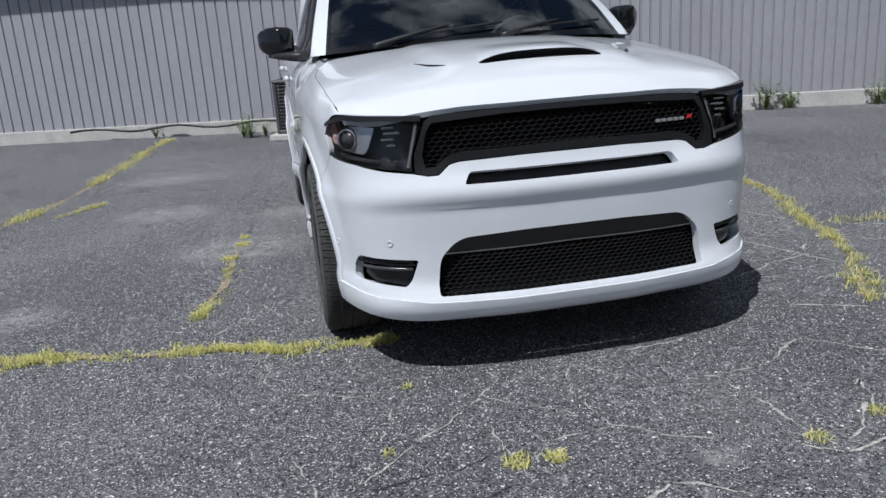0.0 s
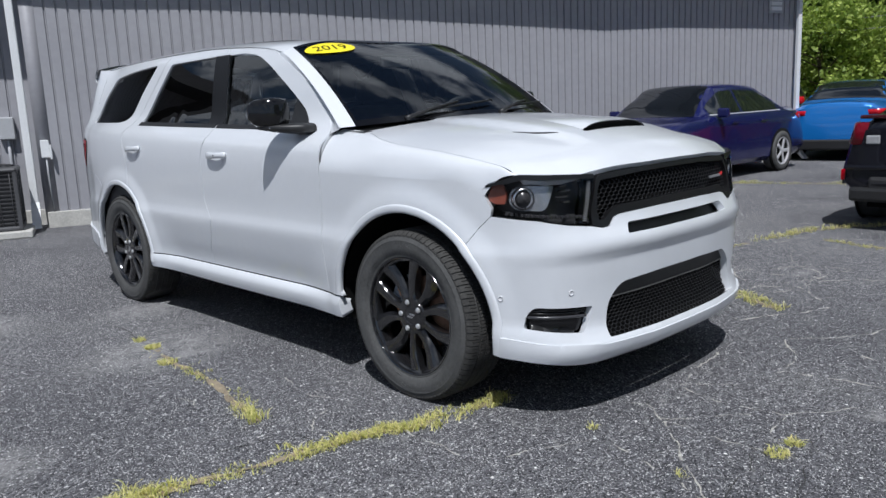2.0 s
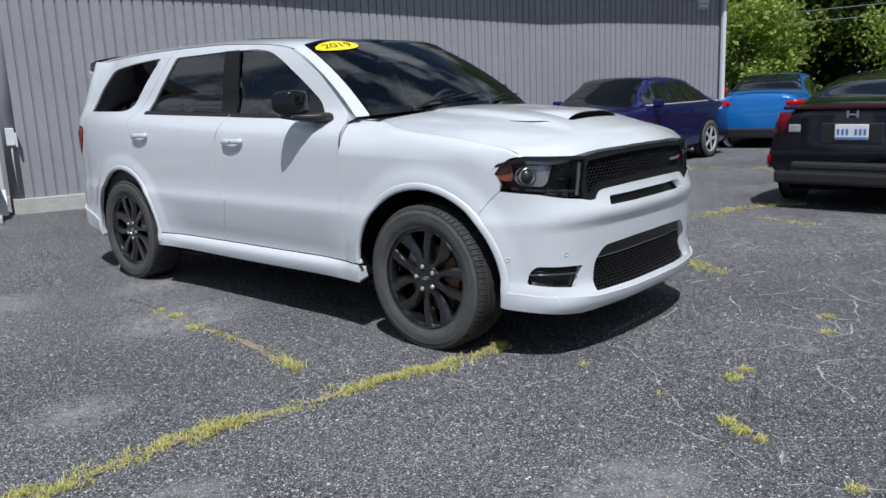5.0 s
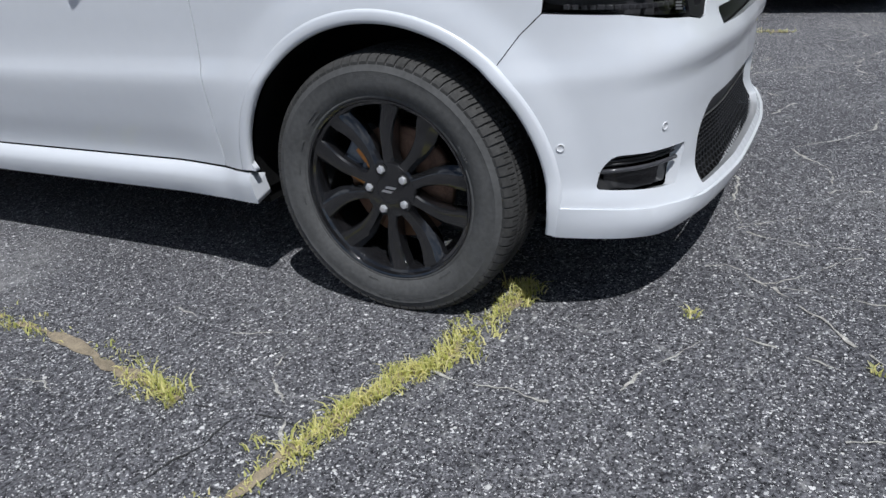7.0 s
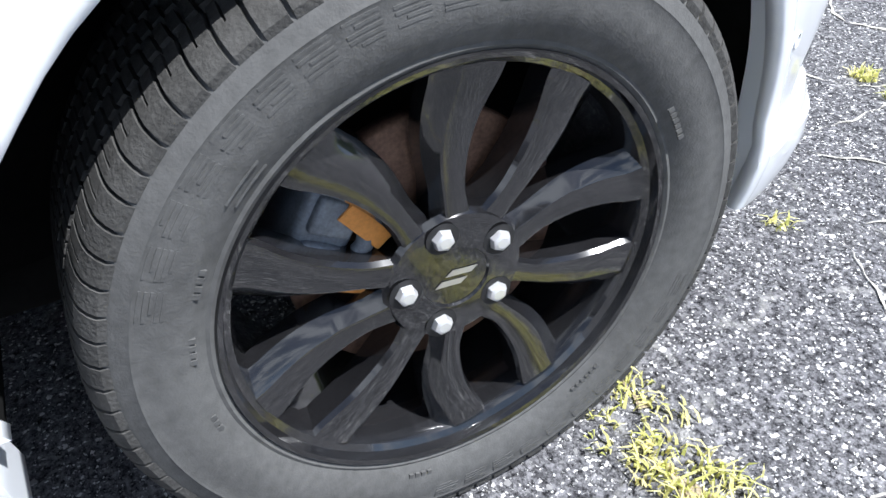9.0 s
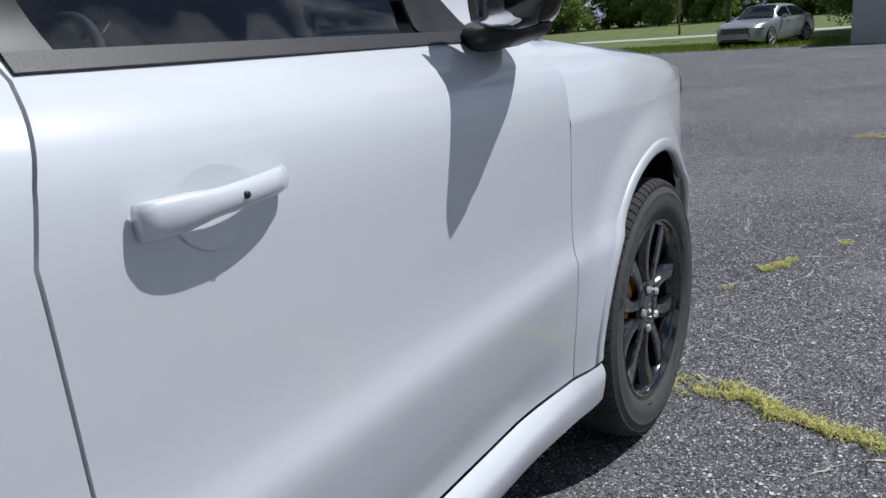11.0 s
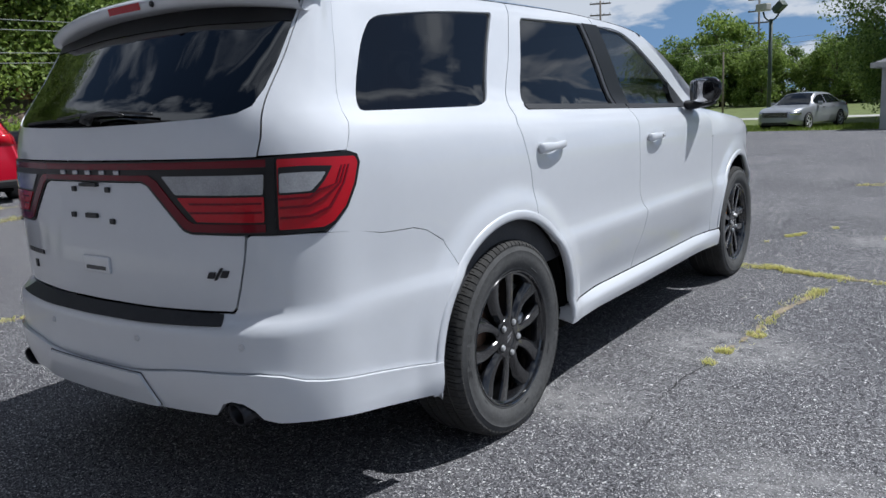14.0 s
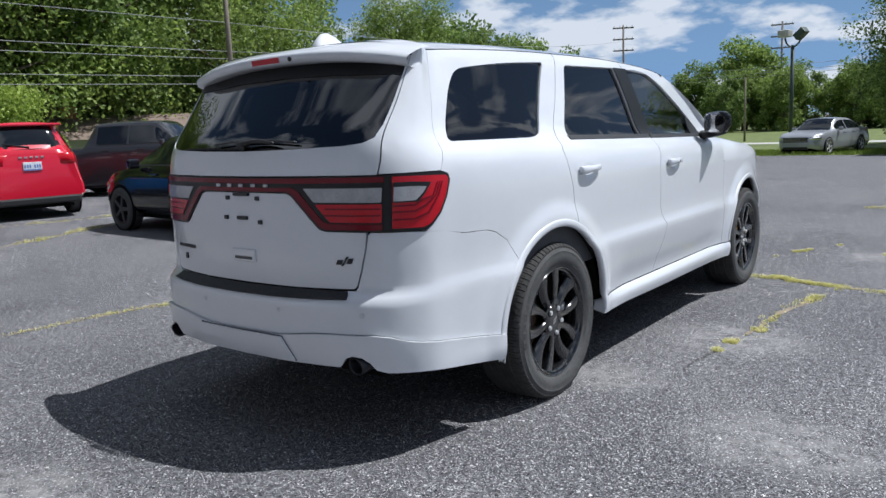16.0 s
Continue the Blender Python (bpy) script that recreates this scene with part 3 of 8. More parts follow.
bm = bmesh.new()
grid_mesh(bm, scoop_fn, np.linspace(-1, 1, 21), np.linspace(0.0, 1, 12))
part("scoop_cover", bm, WHITE, hood)
bm = bmesh.new()
for i in range(20):
    u0, u1 = -1 + 0.1 * i, -0.9 + 0.1 * i
    a, b = scoop_fn(u0, 0), scoop_fn(u1, 0)
    d = Vector((0, 0.05, -0.06))
    bm.faces.new([bm.verts.new(p) for p in (a + Vector((0, 0, -0.004)), b + Vector((0, 0, -0.004)), b + d, a + d)])
patch(bm, lambda x, y: hood_fn(x, y) + Vector((0, 0, -0.02)), SCOOP, [], 0.08, 0, 1, centre=Vector((0, -1.6, 0)))
part("scoop_intake", bm, BLACK_PLASTIC, hood, "black mesh intake of the scoop", smooth=False)
bm = bmesh.new()
for k in range(4):
    pts = [hood_fn(0.255 * (2 * i / 16 - 1), -2.0 + 0.02 * k) + Vector((0, 0, -0.012)) for i in range(17)]
    tube(bm, pts, 0.003, 5)
part("intake_bars", bm, BLACK_PLASTIC, hood)

# a slim heat outlet on each half of the hood
for sd in (-1, 1):
    ax, ay, bx, by = 0.47, -1.765, 0.38, -1.95
    px_, py_ = (by - ay) * 0.045, -(bx - ax) * 0.045
    slit = [(ax, ay), ((ax + bx) / 2 + px_, (ay + by) / 2 + py_), (bx, by), ((ax + bx) / 2 - px_, (ay + by) / 2 - py_)]
    slit = [(sd * x, y) for x, y in slit]
    bm = patch(bmesh.new(), hood_fn, slit, [], 0.03, 0.002, 1, centre=Vector((0, -1.6, 0)), lift=0.0025)
    part("heat_outlet", bm, DARK_GAP, hood, "slim dark heat outlet")

# windshield, roof and cowl
bm = patch(bmesh.new(), wind_fn, [(-0.92, 0.0), (0.92, 0.0), (0.92, 1.0), (-0.92, 1.0)], [], 0.09, 0.0, 1, centre=Vector((0, -0.2, 0.6)), lift=-0.004)
wind = part("windshield", bm, WIND_GLASS, suv, "large raked windshield")
bm = bmesh.new()
for ring in ([(-0.92, 0.0), (0.92, 0.0), (0.92, 0.05), (-0.92, 0.05)], [(-0.92, 0.965), (0.92, 0.965), (0.92, 1.0), (-0.92, 1.0)],
             [(0.895, 0.0), (0.92, 0.0), (0.92, 1.0), (0.895, 1.0)], [(-0.92, 0.0), (-0.895, 0.0), (-0.895, 1.0), (-0.92, 1.0)]):
    patch(bm, wind_fn, ring, [], 0.09, 0.0, 1, centre=Vector((0, -0.2, 0.6)), lift=-0.001)
part("glass_border", bm, GLOSS_BLACK, wind, "black ceramic border")
SUNROOF = [(-0.62, 0.02), (0.62, 0.02), (0.62, 0.55), (-0.62, 0.55)]
roof_out = [(a, -0.43 + 0.085 * a * a) for a in np.linspace(-1, 1, 17)] + [(1.0, y) for y in np.linspace(-0.3, 2.24, 24)] + [(a, 2.26) for a in np.linspace(1, -1, 9)] + [(-1.0, y) for y in np.linspace(2.24, -0.3, 24)]
bm = patch(bmesh.new(), roof_fn, roof_out, [SUNROOF], 0.08, 0.0, 1, centre=Vector((0, 0.8, 0)))
roof = part("roof", bm, WHITE, suv)
bm = patch(bmesh.new(), roof_fn, SUNROOF, [], 0.1, 0.01, 1, centre=Vector((0, 0.8, 0)), lift=0.003)
part("sunroof", bm, GLOSS_BLACK, roof, "dark glass sunroof")
bm = bmesh.new()
grid_mesh(bm, lambda x, t: Vector((x, -1.235 + 0.10 * (abs(x) / 0.77) ** 2 + 0.16 * t, 1.205 - 0.02 * (x / 0.77) ** 2 + 0.005 * t)), np.linspace(-0.8, 0.8, 21), np.linspace(0, 1, 4), flip=False)
part("cowl", bm, BLACK_PLASTIC, suv, "black plastic cowl under the wipers")

# shark fin
bm = bmesh.new()
for i, (t, w, h) in enumerate(((0, 0.006, 0.004), (0.03, 0.020, 0.03), (0.08, 0.032, 0.062), (0.13, 0.038, 0.078), (0.17, 0.038, 0.074), (0.20, 0.034, 0.05), (0.22, 0.03, 0.02))):
    row = [bm.verts.new((x, 1.93 + t, roof_c(1.93 + t) - 0.006 + zz)) for x, zz in ((-w, 0), (-w * 0.8, h * 0.4), (-w * 0.35, h * 0.9), (0, h), (w * 0.35, h * 0.9), (w * 0.8, h * 0.4), (w, 0))]
    if i:
        for a, b, c, d in zip(prev, row, row[1:], prev[1:]):
            bm.faces.new((a, b, c, d))
    prev = row
bm.faces.new(prev)
part("antenna_fin", bm, WHITE, roof, "white shark fin antenna", smooth="fix")


# ---- white suv: nose ----
def F(x, z):
    return (s_front(x), z)


def Y(y, z):
    return (s_of_y(y), z)


def far(pts):
    """The same outline on the far half."""
    return [(-a, b) for a, b in pts][::-1]


def far_r(pts):
    return [(2 * S_END - a, b) for a, b in pts][::-1]


arc_f = [Y(y, z) for y, z in arch(*WHEELS[0], R_ARCH + 0.012, 190, 135.5, 12)]
half_top = [Y(-1.932, 0.7985), Y(-1.991, 0.847), F(0.800, 0.832), F(0.70, 0.808), F(0.60, 0.795), F(0.545, 0.783), F(0.505, 0.785), F(0.465, 0.818), F(0.43, 0.826), F(0.2, 0.833)]
half_low = [F(0.2, 0.232), F(0.45, 0.234), F(0.62, 0.238), F(0.74, 0.25), F(0.82, 0.262), Y(-1.995, 0.275)]
bumper = far(half_low)[:] + half_low + arc_f + half_top + far(half_top) + far(arc_f)
SLOT = rounded([F(-0.42, 0.748) + (0.012,), F(0.42, 0.748) + (0.012,), F(0.395, 0.790) + (0.016,), F(-0.395, 0.790) + (0.016,)])
LOWER = rounded([F(-0.535, 0.335) + (0.012,), F(0.535, 0.335) + (0.012,), F(0.533, 0.42) + (0.05,), F(0.520, 0.480) + (0.03,), F(0.45, 0.548) + (0.06,), F(0.2, 0.560) + (0.05,), F(-0.2, 0.560) + (0.05,), F(-0.45, 0.548) + (0.06,), F(-0.520, 0.480) + (0.03,), F(-0.533, 0.42) + (0.05,)])
FOG = rounded([F(0.648, 0.372) + (0.02,), F(0.838, 0.400) + (0.015,), F(0.832, 0.455) + (0.02,), F(0.815, 0.487) + (0.02,), F(0.606, 0.474) + (0.012,)])
bm = patch(bmesh.new(), shell, bumper, [SLOT, LOWER, FOG, far(FOG)], 0.022, 0.035)
front_bumper = part("front_bumper", bm, WHITE, suv)
lip_top = [Y(-1.99, 0.362), F(0.845, 0.352), F(0.78, 0.338), F(0.68, 0.326), F(0.56, 0.318), F(0.3, 0.314)]
lip_out = far(half_low) + half_low + lip_top + far(lip_top)
bm = patch(bmesh.new(), shell, lip_out, [], 0.022, 0.010, lift=0.006)
part("front_lip", bm, WHITE, front_bumper, "white lip along the foot of the bumper")


def lattice(bm, fn, outline, wa, wb, bar, depth, lift=-0.012):
    """A net of flat hexagons laid on the surface fn, cut to the outline."""
    o = np.array(outline)
    a0, a1, b0, b1 = o[:, 0].min(), o[:, 0].max(), o[:, 1].min(), o[:, 1].max()
    segs = []
    rows = int((b1 - b0) / (wb * 0.75)) + 2
    for r in range(rows):
        zc = b0 + r * wb * 0.75
        sh = wa / 2 if r % 2 else 0
        for c in range(int((a1 - a0) / wa) + 2):
            ac = a0 + c * wa + sh
            pts = [(ac, zc + wb / 2), (ac + wa / 2, zc + wb / 4), (ac + wa / 2, zc - wb / 4), (ac, zc - wb / 2)]
            segs += list(zip(pts, pts[1:]))
    mid = [((p[0] + q[0]) / 2, (p[1] + q[1]) / 2) for p, q in segs]
    keep = inside(mid, outline)
    for (p, q), k in zip(segs, keep):
        if not k:
            continue
        A, B = fn(*p), fn(*q)
        n = Vector((0.0, -1.0, 0.1)) if A.y < 0 else Vector((0, 1, 0))
        d = (B - A).normalized()
        s_ = d.cross(n).normalized() * bar / 2
        A, B = A + n * lift, B + n * lift
        v = [bm.verts.new(w) for w in (A - s_, B - s_, B + n * depth * 0.4, A + n * depth * 0.4, A + s_, B + s_)]
        bm.faces.new((v[0], v[1], v[2], v[3]))
        bm.faces.new((v[3], v[2], v[5], v[4]))
    return bm


def backing(outline, lift, name, mat, parent, label=""):
    bm = patch(bmesh.new(), shell, outline, [], 0.08, 0.0, lift=lift)
    return part(name, bm, mat, parent, label)


# main grille
g_half = [F(0.0, 0.838), F(0.25, 0.834), F(0.43, 0.830), F(0.468, 0.821), F(0.508, 0.789), F(0.546, 0.787), F(0.590, 0.800), F(0.588, 0.86), F(0.562, 0.925), F(0.540, 0.978), F(0.51, 0.996), F(0.25, 1.004), F(0.0, 1.006)]
GRILLE = far(g_half)[:-1] + g_half[:-1]
g_in = [F(0.0, 0.868), F(0.42, 0.862), F(0.475, 0.845), F(0.515, 0.815), F(0.550, 0.815), F(0.558, 0.86), F(0.540, 0.935), F(0.516, 0.970), F(0.25, 0.985), F(0.0, 0.987)]
G_IN = far(g_in)[:-1] + g_in[:-1]
bm = patch(bmesh.new(), shell, GRILLE, [G_IN], 0.05, 0.03, lift=-0.002)
grille = part("grille", bm, NET_BLACK, suv, "black mesh grille in a gloss black frame")
bm = lattice(bmesh.new(), shell, G_IN, 0.030, 0.021, 0.0042, 0.008, lift=-0.022)
part("mesh", bm, NET_BLACK, grille, smooth=False)
backing(G_IN, -0.07, "backing", UNDER, grille)
# maker's mark on the net: plain bars with two red strokes
bm = bmesh.new()
for k in range(5):
    p = shell(s_front(0.352 + 0.026 * k), 0.905)
    box(bm, p.x - 0.010, p.x + 0.010, p.y + 0.004, p.y + 0.012, p.z - 0.006, p.z + 0.006, 0.002)
part("badge", bm, BADGE_LIGHT, grille, "row of plain silver letter bars", smooth=False)
bm = bmesh.new()
for k in range(2):
    p = shell(s_front(0.487 + 0.012 * k), 0.908)
    box(bm, -0.003, 0.003, -0.004, 0.004, -0.008, 0.008, 0.001, Matrix.Translation(p + Vector((0, 0.010, 0))) @ Matrix.Rotation(radians(25), 4, "Y"))
part("badge_stripes", bm, BADGE_RED, grille, "two slanted red strokes", smooth=False)
backing(SLOT, -0.05, "slot_insert", NET_BLACK, front_bumper, "black insert of the upper slot")
# lower grille
lower = backing(LOWER, -0.075, "lower_grille", UNDER, front_bumper, "black lower grille with a smooth bar over a net")
bm = patch(bmesh.new(), shell, [F(-0.535, 0.486), F(0, 0.492), F(0.535, 0.486), F(0.528, 0.500), F(0.45, 0.552), F(0.2, 0.565), F(-0.2, 0.565), F(-0.45, 0.552), F(-0.528, 0.500)], [], 0.05, 0.02, lift=-0.028)
part("bar", bm, BLACK_PLASTIC, lower, "smooth black cross bar")
bm = patch(bmesh.new(), shell, [F(-0.535, 0.482), F(0, 0.488), F(0.535, 0.482), F(0.535, 0.487), F(0, 0.4925), F(-0.535, 0.487)], [], 0.05, 0.006, lift=-0.024)
part("bar_edge", bm, STEEL, lower, "thin bright lip of the cross bar")
bm = lattice(bmesh.new(), shell, [(p[0] * 0.965, p[1]) for p in LOWER if p[1] < 0.484], 0.028, 0.019, 0.004, 0.008, lift=-0.03)
part("mesh", bm, NET_BLACK, lower, smooth=False)

for sd in (-1, 1):
    fog = FOG if sd > 0 else far(FOG)
    pod = backing(fog, -0.055, "fog_lamp", GLOSS_BLACK, front_bumper, "black fog lamp pod with two small lamps")
    q = (lambda a, b: F(sd * a, b))
    bm = bmesh.new()
    for zz in (0.452, 0.462, 0.472):
        pts = [shell(*q(0.62 + 0.2 * i / 8, zz + 0.008 * i / 8)) + Vector((0, 0.022, 0)) for i in range(9)]
        tube(bm, pts, 0.0035, 6)
    part("slat", bm, BLACK_PLASTIC, pod)
    bm = bmesh.new()
    pts = [shell(*q(0.63 + 0.2 * i / 8, 0.437 + 0.008 * i / 8)) + Vector((0, 0.012, 0)) for i in range(9)]
    tube(bm, pts, 0.006, 8)
    part("bar", bm, SMOKE, pod)
    pan = rounded([q(0.655, 0.384) + (0.01,), q(0.826, 0.404) + (0.01,), q(0.824, 0.432) + (0.008,), q(0.630, 0.428) + (0.008,)])
    bm = patch(bmesh.new(), shell, pan, [], 0.04, 0.006, lift=-0.034)
    part("lamp", bm, GLOSS_BLACK, pod, "flat smoked fog lamp")
    # parking sensors
    for a, b in ((s_front(0.703), 0.541), (s_of_y(-2.03), 0.520)):
        P = shell(a, b)
        e = 0.004
        n = (shell(a + e, b) - shell(a - e, b)).cross(shell(a, b + e) - shell(a, b - e)).normalized()
        n = n if n.y < 0 else -n
        bm = bmesh.new()
        lathe(bm, [(0.0, 0.0115), (0.0025, 0.011), (0.0025, 0.0085), (0.001, 0.008), (0.0018, 0.0005)], 18, "z")
        M = Matrix.Translation(Vector((sd * P.x, P.y, P.z))) @ Vector((sd * n.x, n.y, n.z)).to_track_quat("Z", "Y").to_matrix().to_4x4()
        part("parking_sensor", bm, material("sensor white", (0.62, 0.63, 0.65), 0.4) if "sensor white" not in bpy.data.materials else bpy.data.materials["sensor white"], front_bumper, "small round parking sensor", at=M)

    # headlamp: dark bowl, lens, projector, amber corner
    hl = rounded([F(0.600, 0.806) + (0.01,), F(0.70, 0.816) + (0.1,), F(0.800, 0.836) + (0.06,), Y(-1.985, 0.858) + (0.03,), Y(-1.942, 0.910) + (0.03,), Y(-1.970, 0.975) + (0.05,), F(0.830, 1.014) + (0.03,), F(0.70, 1.006) + (0.05,), F(0.550, 0.998) + (0.006,), F(0.568, 0.925) + (0.1,), F(0.598, 0.86) + (0.1,)])
    hl_s = hl if sd > 0 else far(hl)
    bm = patch(bmesh.new(), shell, hl_s, [], 0.05, 0.02, lift=-0.09)
    lamp = part("headlight", bm, SMOKE, suv, "smoked headlight with silver projector and amber corner")
    bm = bmesh.new()
    lp = resample(hl_s, 0.03)
    for (a0, b0), (a1, b1) in zip(lp, lp[1:] + lp[:1]):
        A, B = shell(a0, b0), shell(a1, b1)
        inn = Vector((-sd * 0.03, 0.085, 0))
        bm.faces.new([bm.verts.new(v) for v in (A, B, B + inn, A + inn)])
    part("housing", bm, GLOSS_BLACK, lamp)
    bm = patch(bmesh.new(), shell, hl_s, [], 0.05, 0.0, lift=-0.002)
    lens = part("lens", bm, LENS, lamp, "clear headlight lens")
    lens.visible_shadow = False

    # black upper edge under the hood
    brow = [F(0.552, 0.980), F(0.70, 0.988), F(0.825, 0.992), Y(-2.03, 0.972), Y(-1.972, 0.962), Y(-1.975, 0.972), F(0.832, 1.012), F(0.70, 1.005), F(0.552, 0.997)]
    bm = patch(bmesh.new(), shell, brow if sd > 0 else far(brow), [], 0.03, 0.004, lift=0.0015)
    part("lamp_brow", bm, NET_BLACK, lamp, "black upper edge of the lamp")

    def on(a, b, deep):
        P = shell(a if sd > 0 else -a, b)
        ta = plan_x(a + 0.01) - plan_x(a - 0.01), plan_y(a + 0.01) - plan_y(a - 0.01)
        n = Vector((sd * ta[1], -ta[0], 0)).normalized()
        return P - n * deep
    c = on(0.905, 0.917, 0.026)
    face = Vector((sd * 0.62, -0.78, 0.0)).to_track_quat("Z", "Y").to_matrix().to_4x4()
    bm = bmesh.new()
    lathe(bm, [(0.010, 0.036), (0.010, 0.042), (-0.008, 0.046), (-0.03, 0.044)], 28, "z")
    part("projector_ring", bm, SILVER, lamp, "silver projector ring", at=Matrix.Translation(c) @ face)
    bm = bmesh.new()
    lathe(bm, [(0.016, 0.0005), (0.012, 0.016), (0.002, 0.029), (-0.006, 0.037)], 28, "z")
    part("projector", bm, SMOKE, lamp, "dark glass projector eye", at=Matrix.Translation(c) @ face)
    # silver pocket beside the projector, narrowing towards its foot
    pk = rounded([(0.79, 0.885, 0.02), (0.82, 0.866, 0.015), (0.955, 0.872, 0.03), (0.985, 0.905, 0.02), (0.965, 0.952, 0.02), (0.90, 0.968, 0.02), (0.745, 0.966, 0.012)])
    bm = patch(bmesh.new(), shell, pk if sd > 0 else far(pk), [], 0.04, 0.01, lift=-0.034)
    part("reflector", bm, REFLECTOR, lamp, "silver reflector pocket")
    am = rounded([Y(-2.005, 0.895) + (0.01,), Y(-1.965, 0.912) + (0.01,), Y(-1.992, 0.968) + (0.01,), Y(-2.045, 0.975) + (0.01,), Y(-2.06, 0.93) + (0.01,), Y(-2.05, 0.895) + (0.01,)])
    bm = patch(bmesh.new(), shell, am if sd > 0 else far(am), [], 0.05, 0.01, lift=-0.022)
    part("side_marker", bm, AMBER, lamp, "amber corner reflector")
    # chrome bits and the ribbed light guide by the grille
    bm = bmesh.new()
    for k, (a_, b_, w_) in enumerate(((0.700, 0.958, 0.022), (0.685, 0.938, 0.030), (0.705, 0.916, 0.024), (0.690, 0.894, 0.016))):
        p = on(a_, b_, 0.05)
        box(bm, p.x - w_, p.x + w_, p.y - 0.008, p.y + 0.02, p.z - 0.005, p.z + 0.005, 0.003)
    part("turn_lamp", bm, SILVER, lamp, "stepped silver turn lamp", smooth=False)
    bm = bmesh.new()
    for k in range(22):
        t = k / 21
        p = on(s_front(0.572 + 0.042 * (1 - t)), 0.818 + 0.150 * t, 0.012)
        box(bm, p.x - 0.0045, p.x + 0.0045, p.y - 0.003, p.y + 0.01, p.z - 0.0018, p.z + 0.0018)
    part("light_guide", bm, GUIDE, lamp, "ribbed bright light guide", smooth=False)
    bm = bmesh.new()
    for k in range(16):
        p = on(0.625 + 0.024 * k, 0.832 + 0.0016 * k, 0.03)
        box(bm, p.x - 0.008, p.x + 0.008, p.y - 0.003, p.y + 0.012, p.z - 0.006, p.z + 0.006, 0.002)
    part("marker_strip", bm, SMOKE, lamp, smooth=False)

# ---- white suv: tail ----
def R(x, z):
    return (s_rear(x), z)


arc_r = [Y(y, z) for y, z in arch(*WHEELS[1], R_ARCH + 0.012, 45.0, -11, 12)]
bq = [Y(1.945, 0.8), Y(1.921, 0.831), Y(2.001, 0.8795), Y(2.061, 0.8955), Y(2.20, 0.8995), Y(2.318, 0.924), R(0.80, 0.934), R(0.672, 0.938)]
tg_side = [R(0.662, 0.930), R(0.652, 0.87), R(0.630, 0.78), R(0.608, 0.715), R(0.596, 0.700)]
low_r = [Y(2.0, 0.318), Y(2.2, 0.338), R(0.82, 0.362), R(0.72, 0.374), R(0.685, 0.388), R(0.668, 0.418), R(0.640, 0.440), R(0.605, 0.446), R(0.575, 0.436), R(0.556, 0.412), R(0.540, 0.394), R(0.36, 0.394), R(0.0, 0.392)]
line = [(a, valance(a)) for a in np.linspace(s_of_y(1.995), S_END, 22)]
half = [p for p in arc_r[::-1] if p[1] > 0.43] + bq[1:] + tg_side + [R(0.3, 0.695), R(0.0, 0.694)]
rear_out = half + far_r(half)[1:] + [(2 * S_END - a, b + 0.003) for a, b in line] + [(a, b + 0.003) for a, b in line[::-1][1:]]
arc_low = [p for p in arc_r if p[1] < 0.41]
lower_out = line + far_r(line)[1:] + [(2 * S_END - a, b) for a, b in arc_low + low_r] + low_r[::-1][1:] + arc_low[::-1]
bm = patch(bmesh.new(), shell, rear_out, [], 0.022, 0.03)
rear_bumper = part("rear_bumper", bm, WHITE, suv)
bm = patch(bmesh.new(), shell, lower_out, [], 0.022, 0.04, lift=0.014)
part("valance", bm, WHITE, rear_bumper)
tow = rounded([R(0.272, 0.502), R(-0.272, 0.502), R(-0.30, 0.455), R(-0.325, 0.402), R(0.325, 0.402), R(0.30, 0.455)], 0.008)
seam_ = rounded([R(0.276, 0.506), R(-0.276, 0.506), R(-0.304, 0.455), R(-0.330, 0.400), R(0.330, 0.400), R(0.304, 0.455)], 0.008)
bm = patch(bmesh.new(), shell, seam_, [], 0.03, 0.0, lift=0.0165)
part("tow_cover_seam", bm, SMOKE, rear_bumper, "dark gap round the tow cover")
bm = patch(bmesh.new(), shell, tow, [], 0.03, 0.010, lift=0.026)
part("tow_cover", bm, WHITE, rear_bumper, "white cover over the tow hitch")
pad = [R(0.585, 0.672), R(0.3, 0.666), R(0, 0.664), R(-0.3, 0.666), R(-0.585, 0.672), R(-0.560, 0.6985), R(0, 0.6935), R(0.560, 0.6985)]
bm = patch(bmesh.new(), shell, pad, [], 0.02, 0.004, lift=0.004)
part("step_pad", bm, GRAIN_PLASTIC, rear_bumper, "ribbed black plastic step pad")
for sd in (-1, 1):
    bm = bmesh.new()
    lathe(bm, [(-0.30, 0.038), (-0.02, 0.047), (0.004, 0.048), (0.008, 0.045), (0.0, 0.041), (-0.14, 0.036), (-0.14, 0.0005)], 32, "z")
    for v in bm.verts:
        v.co.y *= 0.78
    part("exhaust_tip", bm, BADGE, rear_bumper, "oval dark steel exhaust tip", at=Matrix.Translation((sd * 0.612, 2.615, 0.398)) @ Matrix.Rotation(radians(sd * 10), 4, "Z") @ Matrix.Rotation(radians(-98), 4, "X"))
    for xx, zz in ((0.253, 0.612), (0.653, 0.612)):
        P = shell(s_rear(xx), zz)
        n = Vector((0.25 if xx > 0.5 else 0.08, 1, 0)).normalized()
        bm = bmesh.new()
        lathe(bm, [(0.0, 0.0115), (0.003, 0.011), (0.003, 0.0085), (0.001, 0.008), (0.0018, 0.0005)], 18, "z")
        part("parking_sensor", bm, bpy.data.materials["sensor white"], rear_bumper, "small round parking sensor", at=Matrix.Translation((sd * P.x, P.y, P.z)) @ Vector((sd * n.x, n.y, 0)).to_track_quat("Z", "Y").to_matrix().to_4x4())

